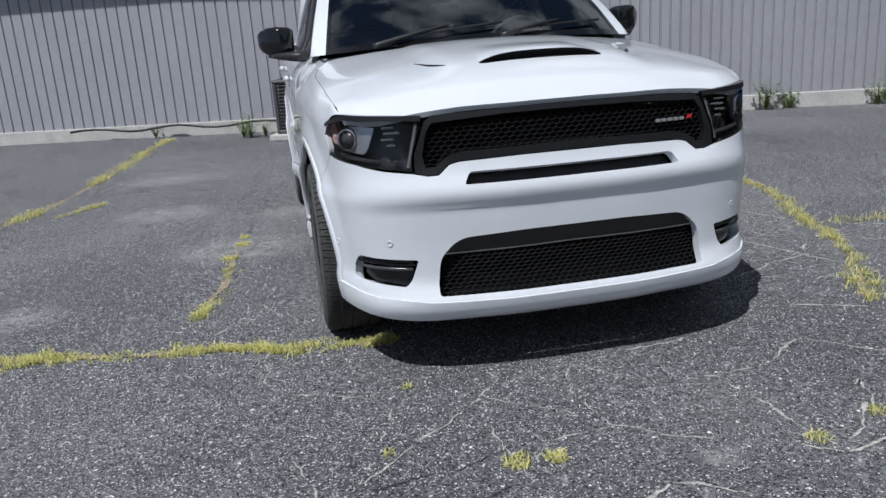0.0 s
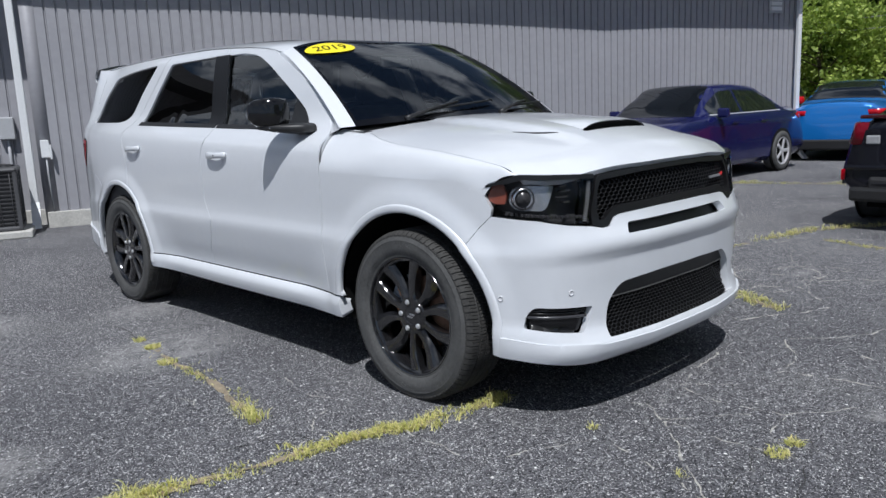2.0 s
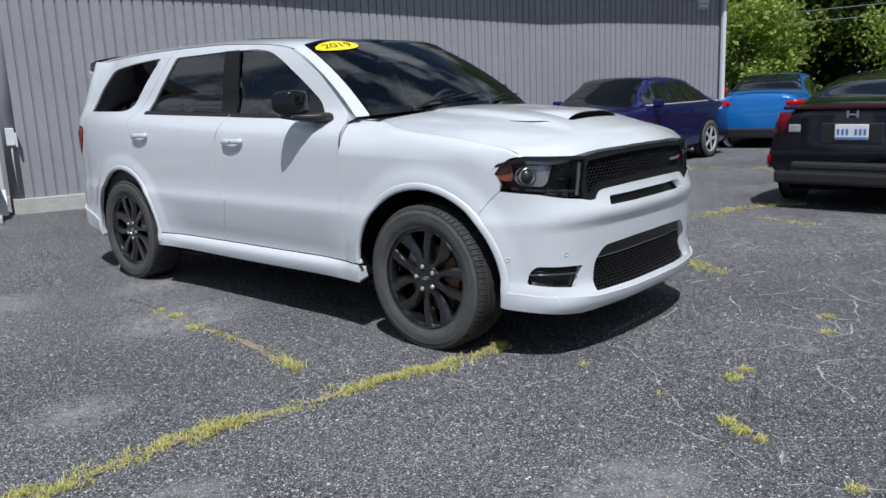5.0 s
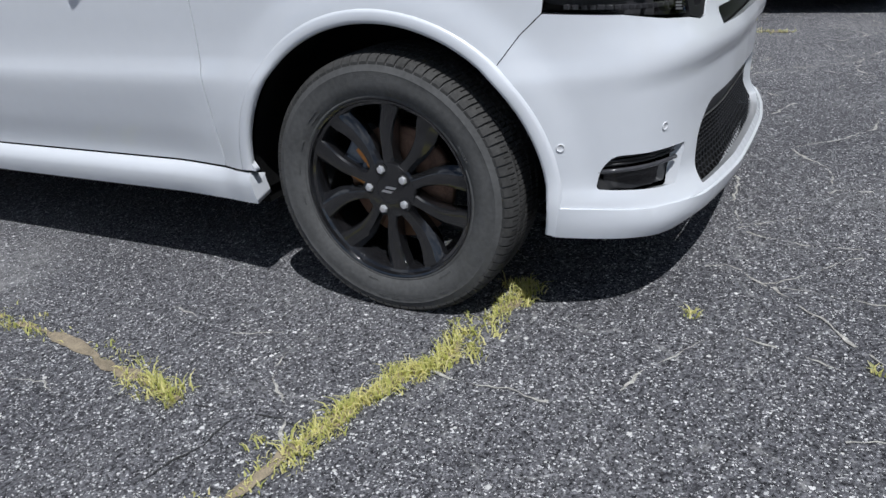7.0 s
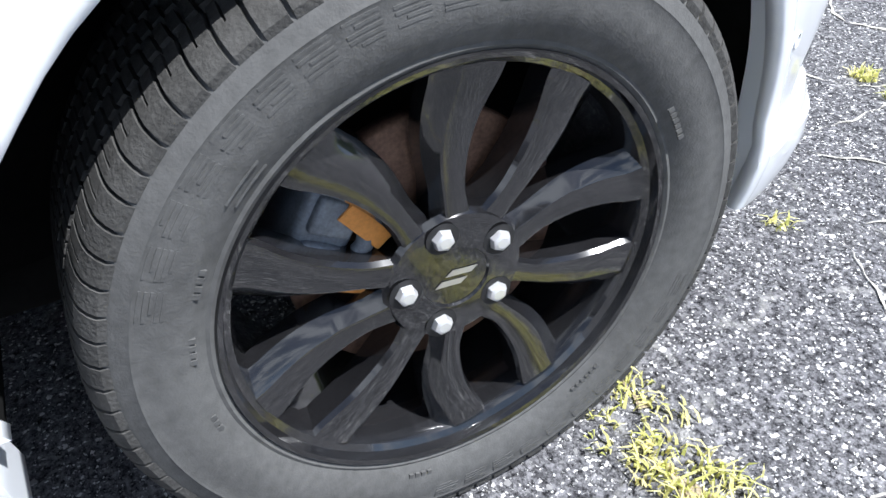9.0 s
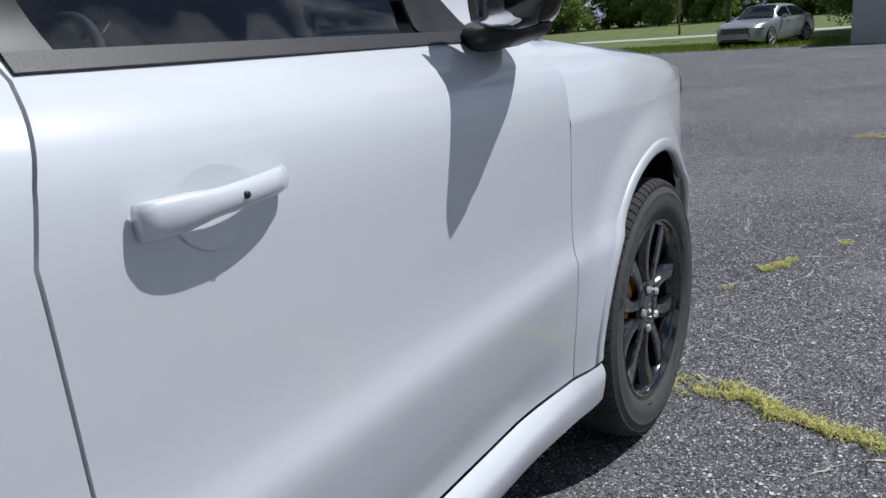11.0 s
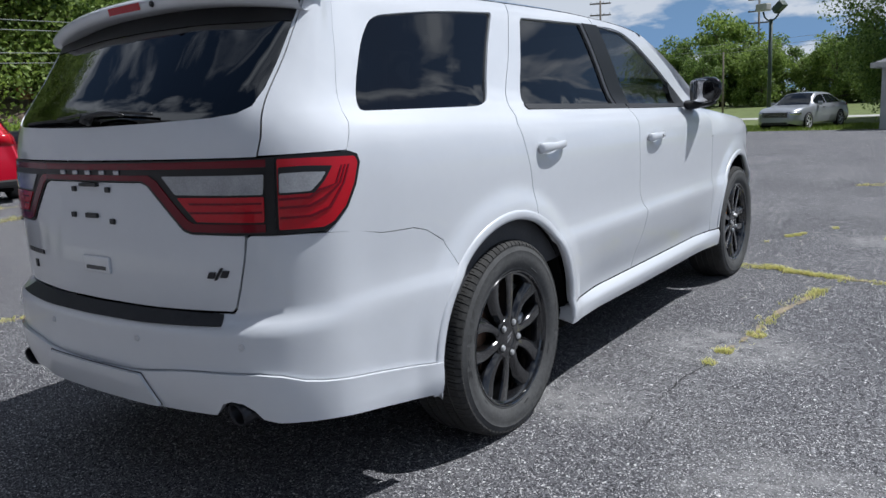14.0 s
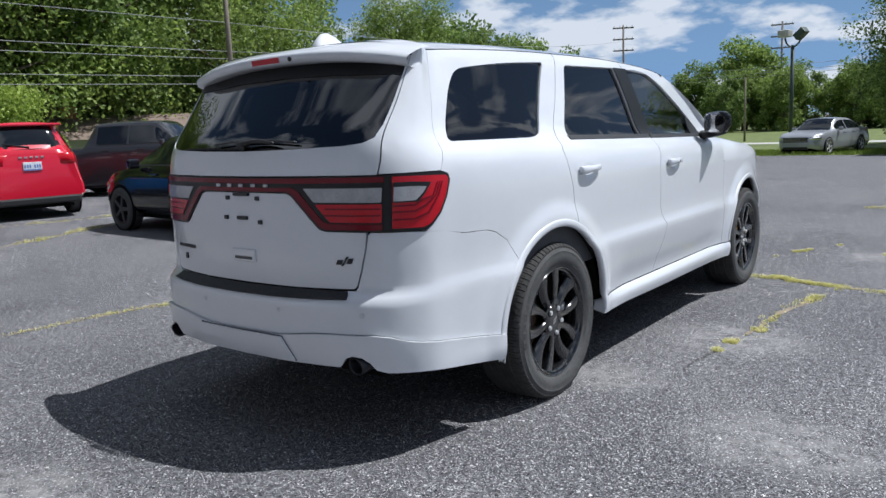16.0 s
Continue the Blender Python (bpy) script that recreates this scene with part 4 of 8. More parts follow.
# tailgate below and round the glass
tg_half = [R(0.0, 0.702), R(0.3, 0.703), R(0.590, 0.708), R(0.603, 0.722), R(0.624, 0.785), R(0.645, 0.87), R(0.655, 0.938), R(0.47, 0.941), R(0.44, 0.95), R(0.30, 1.085), R(0.27, 1.095), R(0.0, 1.095)]
bm = patch(bmesh.new(), shell, tg_half[:-1] + far_r(tg_half[1:]), [], 0.05, 0.02)
tailgate = part("tailgate", bm, WHITE, suv)
GL = [R(0.55, 1.283), R(0.64, 1.292), R(0.690, 1.312), R(0.712, 1.36), R(0.722, 1.48), R(0.728, 1.632)]
tg_up = [R(0.0, 1.166), R(0.3, 1.167), R(0.70, 1.167), R(0.712, 1.22), R(0.72, 1.30), R(0.735, 1.48), R(0.742, 1.64)]
glass_top = [R(0.3, 1.655), R(0.0, 1.66)]
hole = [R(0.0, 1.272), R(0.3, 1.276)] + GL + glass_top
hole_full = hole[:-1] + far_r(hole[1:])
up_full = tg_up + [R(0.3, 1.665), R(0, 1.668)]
up_out = up_full[:-1] + far_r(up_full[1:])
bm = patch(bmesh.new(), shell, up_out, [hole_full], 0.05, 0.02)
part("upper_panel", bm, WHITE, tailgate)
bm = patch(bmesh.new(), shell, hole_full, [], 0.07, 0.006, lift=-0.003)
rear_glass = part("rear_glass", bm, SIDE_GLASS, tailgate, "dark privacy rear window")
# black border along the top of the rear glass
top_in = [R(0.722, 1.560), R(0.3, 1.582), R(0.0, 1.586)]
top_out = [R(0.0, 1.659), R(0.3, 1.654), R(0.727, 1.631)]
border = top_in[:-1] + far_r(top_in) + far_r(top_out)[:-1] + top_out
bm = patch(bmesh.new(), shell, border, [], 0.05, 0.0, lift=-0.001)
part("glass_border", bm, NET_BLACK, rear_glass, "black border of the rear window")
# corner pillar skin from tailgate to the quarter panel
for sd in (-1, 1):
    pil = [Y(2.325, 1.17)] + [Y(2.287, 1.25), Y(2.272, 1.40), Y(2.247, 1.55), Y(2.20, 1.672)]
    edge = [R(0.747, 1.678), R(0.740, 1.48), R(0.725, 1.30), R(0.717, 1.22), R(0.705, 1.17)]
    o = pil + edge
    bm = patch(bmesh.new(), shell, o if sd > 0 else far_r(o), [], 0.05, 0.0, rim=False)
    part("corner_panel", bm, WHITE, suv)
# lamp band
lamp_half = [R(0.0, 1.098), R(0.272, 1.098), R(0.305, 1.087), R(0.444, 0.953), R(0.472, 0.945), R(0.60, 0.943), R(0.74, 0.940), Y(2.425, 0.938), Y(2.388, 0.956), Y(2.338, 1.001), Y(2.299, 1.066), Y(2.277, 1.130), Y(2.286, 1.155), Y(2.32, 1.166), R(0.77, 1.166), R(0.70, 1.163), R(0.3, 1.162), R(0.0, 1.161)]
bm = patch(bmesh.new(), shell, lamp_half[:-1] + far_r(lamp_half[1:]), [], 0.04, 0.02, lift=0.004)
band = part("tail_lamp", bm, NET_BLACK, suv, "full-width black tail lamp band with a red light ring")
for sd in (-1, 1):
    def lens_piece(pts, mat, lift, label, g=0.03, r=0.006):
        pts = rounded(pts, r)
        bm = patch(bmesh.new(), shell, pts if sd > 0 else far_r(pts), [], g, 0.003, lift=lift)
        part("lens", bm, mat, band, label)
    # the ring of light: along the top, and along the foot of the band down to the inner lamp
    lens_piece([R(0.0, 1.136), R(0.70, 1.137), R(0.725, 1.137), R(0.727, 1.158), R(0.70, 1.158), R(0.0, 1.156)], MID_RED, 0.007, "upper strip of the red light ring", 0.03, 0.0)
    lens_piece([R(0.0, 1.102), R(0.285, 1.102), R(0.318, 1.086), R(0.449, 0.960), R(0.478, 0.950), R(0.715, 0.949), R(0.716, 0.972), R(0.490, 0.974), R(0.466, 0.984), R(0.345, 1.102), R(0.312, 1.119), R(0.0, 1.119)], MID_RED, 0.007, "lower strip of the red light ring", 0.025, 0.0)
    # inner lamp on the tailgate
    lens_piece([R(0.500, 0.980), R(0.714, 0.978), R(0.716, 1.052), R(0.430, 1.052)], RED_LENS, 0.008, "red lens of the inner tail lamp")
    lens_piece([R(0.425, 1.060), R(0.714, 1.058), R(0.718, 1.116), R(0.372, 1.116)], CLEAR, 0.0085, "clear lens of the inner lamp")
    for zz in (1.004, 1.030):
        lens_piece([R(0.48, zz), R(0.71, zz), R(0.71, zz + 0.006), R(0.474, zz + 0.006)], MID_RED, 0.0095, "darker rib in the red lens", 0.03, 0.0)
    # outer lamp on the body
    lens_piece([R(0.745, 0.953), Y(2.43, 0.951), Y(2.398, 0.963), Y(2.350, 1.006), Y(2.312, 1.070), Y(2.291, 1.130), Y(2.302, 1.150), R(0.81, 1.156), R(0.748, 1.157)], RED_LENS, 0.008, "bright red lens of the outer tail lamp")
    lens_piece([R(0.748, 1.054), Y(2.452, 1.054), Y(2.418, 1.090), Y(2.392, 1.128), R(0.80, 1.134), R(0.75, 1.134)], NET_BLACK, 0.0105, "black surround of the reversing lens")
    lens_piece([R(0.750, 1.060), Y(2.462, 1.060), Y(2.432, 1.088), Y(2.415, 1.112), R(0.80, 1.116), R(0.752, 1.116)], CLEAR, 0.0125, "clear reversing lens")
    for zz, d in ((0.984, 0.0), (1.014, 0.014), (1.038, 0.028)):
        lens_piece([R(0.748, zz), Y(2.465, zz), Y(2.405 + d, zz + 0.020), Y(2.350 + d, 1.075), Y(2.326 + d, 1.128), Y(2.332 + d, 1.128), Y(2.358 + d, 1.075), Y(2.412 + d, zz + 0.026), Y(2.467, zz + 0.007), R(0.748, zz + 0.007)], MID_RED, 0.0105, "darker rib in the red lens", 0.02, 0.0)
    lens_piece([R(0.721, 0.943), R(0.738, 0.943), R(0.743, 1.163), R(0.725, 1.163)], NET_BLACK, 0.012, "black split line")
# maker's letters as plain bars
for k in range(5):
    p = shell(s_rear(-0.16 + 0.08 * k), 1.1275)
    bm = bmesh.new()
    box(bm, p.x - 0.014, p.x + 0.014, p.y + 0.004, p.y + 0.010, p.z - 0.0075, p.z + 0.0075, 0.003)
    box(bm, p.x - 0.008, p.x + 0.008, p.y + 0.008, p.y + 0.0112, p.z - 0.004, p.z + 0.004, 0.001)
    part("badge", bm, BADGE_LIGHT, band, "plain silver letter bar", smooth=False)
# badges, plate holders and handle on the tailgate
def tg_box(name, x0, x1, z0, z1, deep, mat, label="", bevel=0.003, skew=0.0):
    p = shell(s_rear((x0 + x1) / 2), (z0 + z1) / 2)
    a = shell(s_rear((x0 + x1) / 2 + 0.02), (z0 + z1) / 2)
    b = shell(s_rear((x0 + x1) / 2 - 0.02), (z0 + z1) / 2)
    t = math.atan2((a - b).y, (a - b).x)
    bm = bmesh.new()
    w, h = (x1 - x0) / 2, (z1 - z0) / 2
    box(bm, -w, w, -0.004, deep, -h, h, bevel)
    for v in bm.verts:
        v.co.x += skew * v.co.z
    return part(name, bm, mat, tailgate, label, smooth=False, at=Matrix.Translation(p) @ Matrix.Rotation(t, 4, "Z"))

# the body is uncut: a flat black disc paints the arch gap's shade

tg_box("badge", -0.592, -0.568, 0.812, 0.834, 0.006, BADGE, "dark sporty badge strokes", 0.002, -0.5)
tg_box("badge", -0.562, -0.553, 0.803, 0.842, 0.006, BADGE, "dark slanted badge stroke", 0.002, -0.7)
tg_box("badge", -0.545, -0.520, 0.808, 0.828, 0.006, BADGE, "dark sporty badge strokes", 0.002, -0.5)
for k in range(7):
    tg_box("badge", 0.40 + 0.026 * k, 0.421 + 0.026 * k, 0.822, 0.838, 0.005, BADGE, "dark letter bar", 0.002)
tg_box("badge", 0.485, 0.512, 0.765, 0.795, 0.006, BADGE, "small dark shield badge", 0.004)
for x, z in ((0.10, 1.072), (-0.10, 1.072), (0.115, 0.985), (-0.115, 0.970)):
    tg_box("plate_clip", x - 0.012, x + 0.012, z - 0.009, z + 0.009, 0.008, BLACK_PLASTIC, "black plate clip")
tg_box("plate_clip", -0.035, 0.035, 0.978, 0.994, 0.008, BLACK_PLASTIC, "black plate clip")
tg_box("plate_lamp", -0.05, 0.05, 1.082, 1.094, 0.014, BLACK_PLASTIC)
tg_box("handle_recess", -0.075, 0.085, 0.792, 0.850, 0.007, WHITE, "white moulded handle recess", 0.006)
# raised dark bar; its colour stands in for shade inside the slot
tg_box("handle_slot", -0.055, 0.065, 0.803, 0.818, 0.0085, SMOKE, "dark bar painting the shade of the handle slot", 0.003)
# roof spoiler with lamp
def spoiler_fn(a, v):
    x = a * (0.740 - 0.035 * v)
    y = 2.20 + v * (0.185 - 0.075 * abs(a) ** 3)
    z = roof_fn(a, min(2.20 + 0.05 * v, 2.26)).z * (1 - v) + (1.690 - 0.058 * abs(a) ** 2.4) * v + 0.010 * math.sin(math.pi * v)
    return Vector((x, y, z))


bm = bmesh.new()
us = np.linspace(-1, 1, 33)
g = grid_mesh(bm, spoiler_fn, us, np.linspace(0, 1, 8))
lip = [[bm.verts.new(spoiler_fn(u, 1) + Vector((0, dy, dz))) for u in us] for dy, dz in ((0.006, -0.012), (0.0, -0.036), (-0.02, -0.044), (-0.07, -0.046))]
rows = [[r[-1] for r in g]] + lip
for r0, r1 in zip(rows, rows[1:]):
    for i in range(len(us) - 1):
        bm.faces.new((r0[i], r0[i + 1], r1[i + 1], r1[i]))
spoiler = part("roof_spoiler", bm, WHITE, suv, smooth="fix")
bm = bmesh.new()
grid_mesh(bm, lambda a, v: spoiler_fn(a, 1) + Vector((0, 0.0075 - 0.004 * v, -0.010 - 0.024 * v)), np.linspace(-0.03, 0.24, 10), (0, 0.5, 1))
part("brake_lamp", bm, RED_LENS, spoiler, "high red brake lamp")
bm = bmesh.new()
p = spoiler_fn(-0.13, 1)
lathe(bm, [(0, 0.011), (0.006, 0.010), (0.007, 0.001)], 16, "z")
part("washer_nozzle", bm, BLACK_PLASTIC, spoiler, at=Matrix.Translation(p + Vector((0, 0.004, -0.022))) @ Matrix.Rotation(radians(-90), 4, "X"))
# rear wiper
bm = bmesh.new()
tube(bm, [shell(s_rear(0.0), 1.292) + Vector((0, 0.004, 0)), shell(s_rear(0.0), 1.296) + Vector((0, 0.03, 0.008))], 0.018, 12)
tube(bm, [shell(s_rear(0.0 - 0.024 * i), 1.298 + 0.012 * math.sin(math.pi * i / 9)) + Vector((0, 0.026, 0.006)) for i in range(10)], [0.010, 0.010, 0.009, 0.009, 0.008, 0.008, 0.007, 0.007, 0.006, 0.005], 8)
tube(bm, [shell(s_rear(0.20 - 0.048 * i), 1.300 + 0.014 * math.sin(math.pi * i / 11)) + Vector((0, 0.012, 0.004)) for i in range(12)], 0.005, 6)
part("rear_wiper", bm, BLACK_PLASTIC, tailgate, "black rear wiper", smooth=True)


# ---- white suv: wheels ----
def arc_box(bm, r0, r1, a0, a1, x0, x1, n=4):
    """A raised curved bar on a tyre's side: radii, angles in degrees, and depth along the axle."""
    rows = []
    for i in range(n + 1):
        a = radians(a0 + (a1 - a0) * i / n)
        c, s_ = math.cos(a), math.sin(a)
        rows.append([bm.verts.new((x, r * c, r * s_)) for x, r in ((x0, r0), (x1, r0), (x1, r1), (x0, r1))])
    for p, q in zip(rows, rows[1:]):
        for j in range(4):
            bm.faces.new((p[j], p[(j + 1) % 4], q[(j + 1) % 4], q[j]))
    bm.faces.new(rows[0][::-1])
    bm.faces.new(rows[-1])


TYRE_PROF = [(0.098, 0.262), (0.112, 0.266), (0.116, 0.272), (0.115, 0.276), (0.120, 0.284), (0.126, 0.298), (0.1285, 0.312), (0.1285, 0.326), (0.1265, 0.341), (0.1275, 0.344), (0.1255, 0.347), (0.122, 0.357), (0.1185, 0.3635), (0.116, 0.3665), (0.110, 0.3715), (0.100, 0.3765), (0.085, 0.3795), (0.06, 0.3805), (0.0, 0.381)]
wall_x = curve([p[1] for p in TYRE_PROF[3:15]], [p[0] for p in TYRE_PROF[3:15]])
tread_r = curve([0.0, 0.06, 0.09, 0.106, 0.117, 0.1225, 0.126], [0.3885, 0.3875, 0.3855, 0.3815, 0.3735, 0.364, 0.3505])
tread_x = [0.064, 0.075, 0.088, 0.099, 0.108, 0.1155, 0.1205]


def squash(bm):
    for v in bm.verts:
        if v.co.z < -0.376:
            v.co.z = -0.376 - (v.co.z + 0.376) * 0.05


def make_tyre():
    bm = bmesh.new()
    prof = TYRE_PROF + [(-x, r) for x, r in TYRE_PROF[-2::-1]]
    lathe(bm, prof, 120)
    squash(bm)
    return bm


def make_tread():
    """Shoulder lugs with a notch, and ribs of blocks across the crown."""
    bm = bmesh.new()
    N = 82

    def block(a0, a1, xs_, skew=0.0, base=0.008):
        rows = []
        for x in xs_:
            r = tread_r(abs(x))
            k = skew * (abs(x) - 0.06) / 0.06
            rows.append([(x, r - base, a0 + k), (x, r, a0 + k + 0.0015), (x, r, a1 + k - 0.0015), (x, r - base, a1 + k)])
        vs = [[bm.verts.new((x, r * math.cos(a), r * math.sin(a))) for x, r, a in row] for row in rows]
        for p, q in zip(vs, vs[1:]):
            for j in range(3):
                bm.faces.new((p[j], p[j + 1], q[j + 1], q[j]))
        bm.faces.new(vs[0][::-1])
        bm.faces.new(vs[-1])
    w = 2 * math.pi / N
    for k in range(N):
        a = k * w
        for sg in (1, -1):
            xs_ = [sg * x for x in tread_x]
            # a lug split by a short notch near the crown
            block(a + 0.06 * w, a + 0.52 * w, xs_[:4], 0.25 * w)
            block(a + 0.58 * w, a + 0.93 * w, xs_[:4], 0.25 * w)
            block(a + 0.06 * w, a + 0.93 * w, xs_[3:], 0.25 * w)
        for x0, x1, sh in ((-0.054, -0.022, 0.3), (-0.014, 0.014, 0.0), (0.022, 0.054, 0.6)):
            for h in (0, 0.5):
                block(a + (sh + h + 0.04) * w, a + (sh + h + 0.44) * w, [x0, (x0 + x1) / 2, x1], 0.0)
    squash(bm)
    return bm


def make_marks():
    """Sidewall writing as plain raised bars, and the fine rings."""
    bm = bmesh.new()
    for c0 in (118, -62):
        for k in range(11):
            a = c0 - 40 + k * 7.6
            for j in range(5):
                r = 0.3165 + 0.0052 * j
                arc_box(bm, r, r + 0.0030, a, a + (5.6 if (k + j) % 3 else 4.0), 0.122, wall_x(r) + 0.0005, 3)
    for c0, n in ((150, 4), (165, 4), (186, 3), (20, 6), (300, 6), (250, 4)):
        for k in range(n):
            arc_box(bm, 0.2865, 0.2935, c0 + k * 1.7, c0 + k * 1.7 + 1.1, 0.115, wall_x(0.29) + 0.0012, 1)
    arc_box(bm, 0.2855, 0.2875, 128, 137, 0.115, wall_x(0.286) + 0.0014, 5)
    arc_box(bm, 0.2960, 0.2980, 128, 137, 0.115, wall_x(0.297) + 0.0014, 5)
    squash(bm)
    return bm


def make_rim():
    bm = bmesh.new()
    # lip and barrel
    lathe(bm, [(0.104, 0.2655), (0.1135, 0.2675), (0.1165, 0.2655), (0.1145, 0.2600), (0.1035, 0.2565), (0.0985, 0.2490), (0.085, 0.243), (0.03, 0.236), (-0.09, 0.240), (-0.10, 0.262)], 96)
    # hub face
    lathe(bm, [(0.02, 0.062), (0.070, 0.070), (0.088, 0.086), (0.0955, 0.081), (0.0985, 0.060), (0.0985, 0.0400), (0.0955, 0.0385), (0.0955, 0.0005)], 60)
    return bm


def make_spoke(bend):
    """One spoke: broad at the rim, waisted, with a bent edge and a facet on its crown."""
    bm = bmesh.new()
    rows, n = [], 16
    for i in range(n + 1):
        t = i / n
        r = 0.055 + (0.250 - 0.055) * t
        # a soft S in plan
        a = bend * (0.075 * math.sin(math.pi * min(t * 1.1, 1.0)) - 0.05 * t)
        w = 0.024 - 0.005 * min(t / 0.25, 1.0) + 0.019 * max(0.0, t - 0.30) / 0.70
        x = 0.0945 - 0.006 * math.sin(math.pi * t) + 0.004 * t
        d = 0.050 - 0.012 * t
        c = Vector((0, math.cos(a), math.sin(a)))
        s_ = Vector((0, -math.sin(a), math.cos(a)))
        k = 0.35 * bend
        pts = [(-w, -d), (-w, -0.006), (-w + 0.004, 0.0), (w * (k - 0.10) + 0.0025, 0.002), (w * (k - 0.10) + 0.0055, 0.0008), (w - 0.005, -0.011), (w, -0.017), (w, -d)] if bend > 0 else [(-w, -d), (-w, -0.017), (-w + 0.005, -0.011), (w * (k + 0.10) - 0.003, 0.0008), (w * (k + 0.10), 0.002), (w - 0.004, 0.0), (w, -0.006), (w, -d)]
        rows.append([bm.verts.new(c * r + s_ * q + Vector((x + z, 0, 0))) for q, z in pts])
    for p, q in zip(rows, rows[1:]):
        for j in range(len(p) - 1):
            bm.faces.new((p[j], q[j], q[j + 1], p[j + 1]))
    bm.faces.new(rows[0])
    bm.faces.new(rows[-1][::-1])
    return bm


def auto_sharp(ob, deg=32):
    me = ob.data
    bm2 = bmesh.new()
    bm2.from_mesh(me)
    bmesh.ops.recalc_face_normals(bm2, faces=bm2.faces)
    for e in bm2.edges:
        e.smooth = not (len(e.link_faces) == 2 and e.calc_face_angle(0) > radians(deg))
    bm2.to_mesh(me)
    bm2.free()
    return ob


def hexnut():
    bm = bmesh.new()
    for i, (x, r) in enumerate(((0.070, 0.0130), (0.100, 0.0130), (0.1060, 0.0112), (0.1080, 0.0072))):
        row = [bm.verts.new((x, r * math.cos(k * math.pi / 3), r * math.sin(k * math.pi / 3))) for k in range(6)]
        if i:
            for k in range(6):
                bm.faces.new((prev_row[k], prev_row[(k + 1) % 6], row[(k + 1) % 6], row[k]))
        prev_row = row
    bm.faces.new(prev_row)
    return bm


first = None
for wi, (sx, wy, spin) in enumerate(((-1, -1.521, 2), (-1, 1.521, 31), (1, -1.521, 12), (1, 1.521, 50))):
    wheel_at = Matrix.Translation((sx * 0.812, wy, 0.376)) @ Matrix.Rotation(math.pi if sx < 0 else 0, 4, "Z")
    wheel = new("wheel")
    wheel.parent = suv
    wheel.matrix_basis = wheel_at
    if first is None:
        first = {"tyre": auto_sharp(part("tyre", make_tyre(), RUBBER), 40).data}
        bpy.data.objects.remove(bpy.data.objects["tyre"])
        for key, maker, mt in (("tread", make_tread, TREAD), ("sidewall_mark", make_marks, RUBBER), ("rim", make_rim, RIM_BLACK), ("lug_nut", hexnut, NUT)):
            ob = auto_sharp(part(key, maker(), mt), 30)
            first[key] = ob.data
            bpy.data.objects.remove(ob)
        for key, bd in (("spoke_a", 1), ("spoke_b", -1)):
            ob = auto_sharp(part("spoke", make_spoke(bd), RIM_BLACK), 28)
            first[key] = ob.data
            bpy.data.objects.remove(ob)
        bm = bmesh.new()
        lathe(bm, [(0.028, 0.055), (0.030, 0.168), (0.020, 0.170), (0.004, 0.168), (0.004, 0.055)], 60)
        first["brake_disc"] = finish(bm, "brake_disc", RUST)
        bm = bmesh.new()
        box(bm, -0.03, 0.055, 0.115, 0.185, -0.075, 0.075, 0.012)
        box(bm, 0.045, 0.065, 0.125, 0.175, -0.045, 0.0, 0.006)
        box(bm, 0.045, 0.065, 0.125, 0.175, 0.01, 0.05, 0.006)
        tube(bm, [(0.05, 0.12, -0.06), (0.06, 0.105, 0.0), (0.05, 0.12, 0.06)], 0.010, 10)
        first["caliper"] = finish(bm, "caliper", CALIPER)
        bm = bmesh.new()
        box(bm, 0.060, 0.066, 0.085, 0.150, 0.026, 0.050, 0.001, Matrix.Rotation(radians(25), 4, "X"))
        first["brake_tag"] = finish(bm, "brake_tag", ORANGE, False)
        bm = bmesh.new()
        box(bm, 0.062, 0.068, 0.085, 0.150, 0.010, 0.034, 0.001, Matrix.Rotation(radians(-2), 4, "X"))
        first["brake_tag_b"] = finish(bm, "brake_tag", ORANGE, False)
        bm = bmesh.new()
        for k in (-1, 1):
            vs = [bm.verts.new((0.0965, y + 0.006 * k, z + 0.0065 * k)) for y, z in ((-0.020, -0.004), (0.012, -0.004), (0.020, 0.004), (-0.012, 0.004))]
            bm.faces.new(vs)
        # flat black disc on the hub: the shade of a nut's recess, as colour
        bm2 = bmesh.new()
        lathe(bm2, [(0.0989, 0.0195), (0.0989, 0.0005)], 24)
        first["lug_recess"] = finish(bm2, "lug_recess", DARK_GAP, False)
        first["cap_mark"] = finish(bm, "cap_mark", BADGE_LIGHT, False)

    def sub(name, key, m=None, label=""):
        ob = new(name, first[key])
        ob.parent = wheel
        if m is not None:
            ob.matrix_basis = m
        if label:
            ob["label"] = label
        return ob
    turn = Matrix.Rotation(radians(spin), 4, "X")
    sub("tyre", "tyre", turn, "dusty black road tyre")
    sub("tread", "tread", turn, "worn tread blocks")
    tagged(sub("sidewall_mark", "sidewall_mark", turn), "raised sidewall writing as bars", kind="stuff")
    sub("rim", "rim", turn, "gloss black alloy rim")
    for k in range(5):
        base = 72 * k
        for key, da in (("spoke_a", 13), ("spoke_b", 49)):
            sub("spoke", key, Matrix.Rotation(radians(spin + base + da), 4, "X"))
        sub("lug_recess", "lug_recess", Matrix.Rotation(radians(spin + base + 31), 4, "X") @ Matrix.Translation((0, 0.0625, 0)))
        sub("lug_nut", "lug_nut", Matrix.Rotation(radians(spin + base + 31), 4, "X") @ Matrix.Translation((0, 0.0625, 0)), "bright chrome lug nut")
    sub("cap_mark", "cap_mark", Matrix.Rotation(radians(spin - 8), 4, "X"), "two slanted silver strokes on the cap")
    sub("brake_disc", "brake_disc", None, "rusty brake disc")
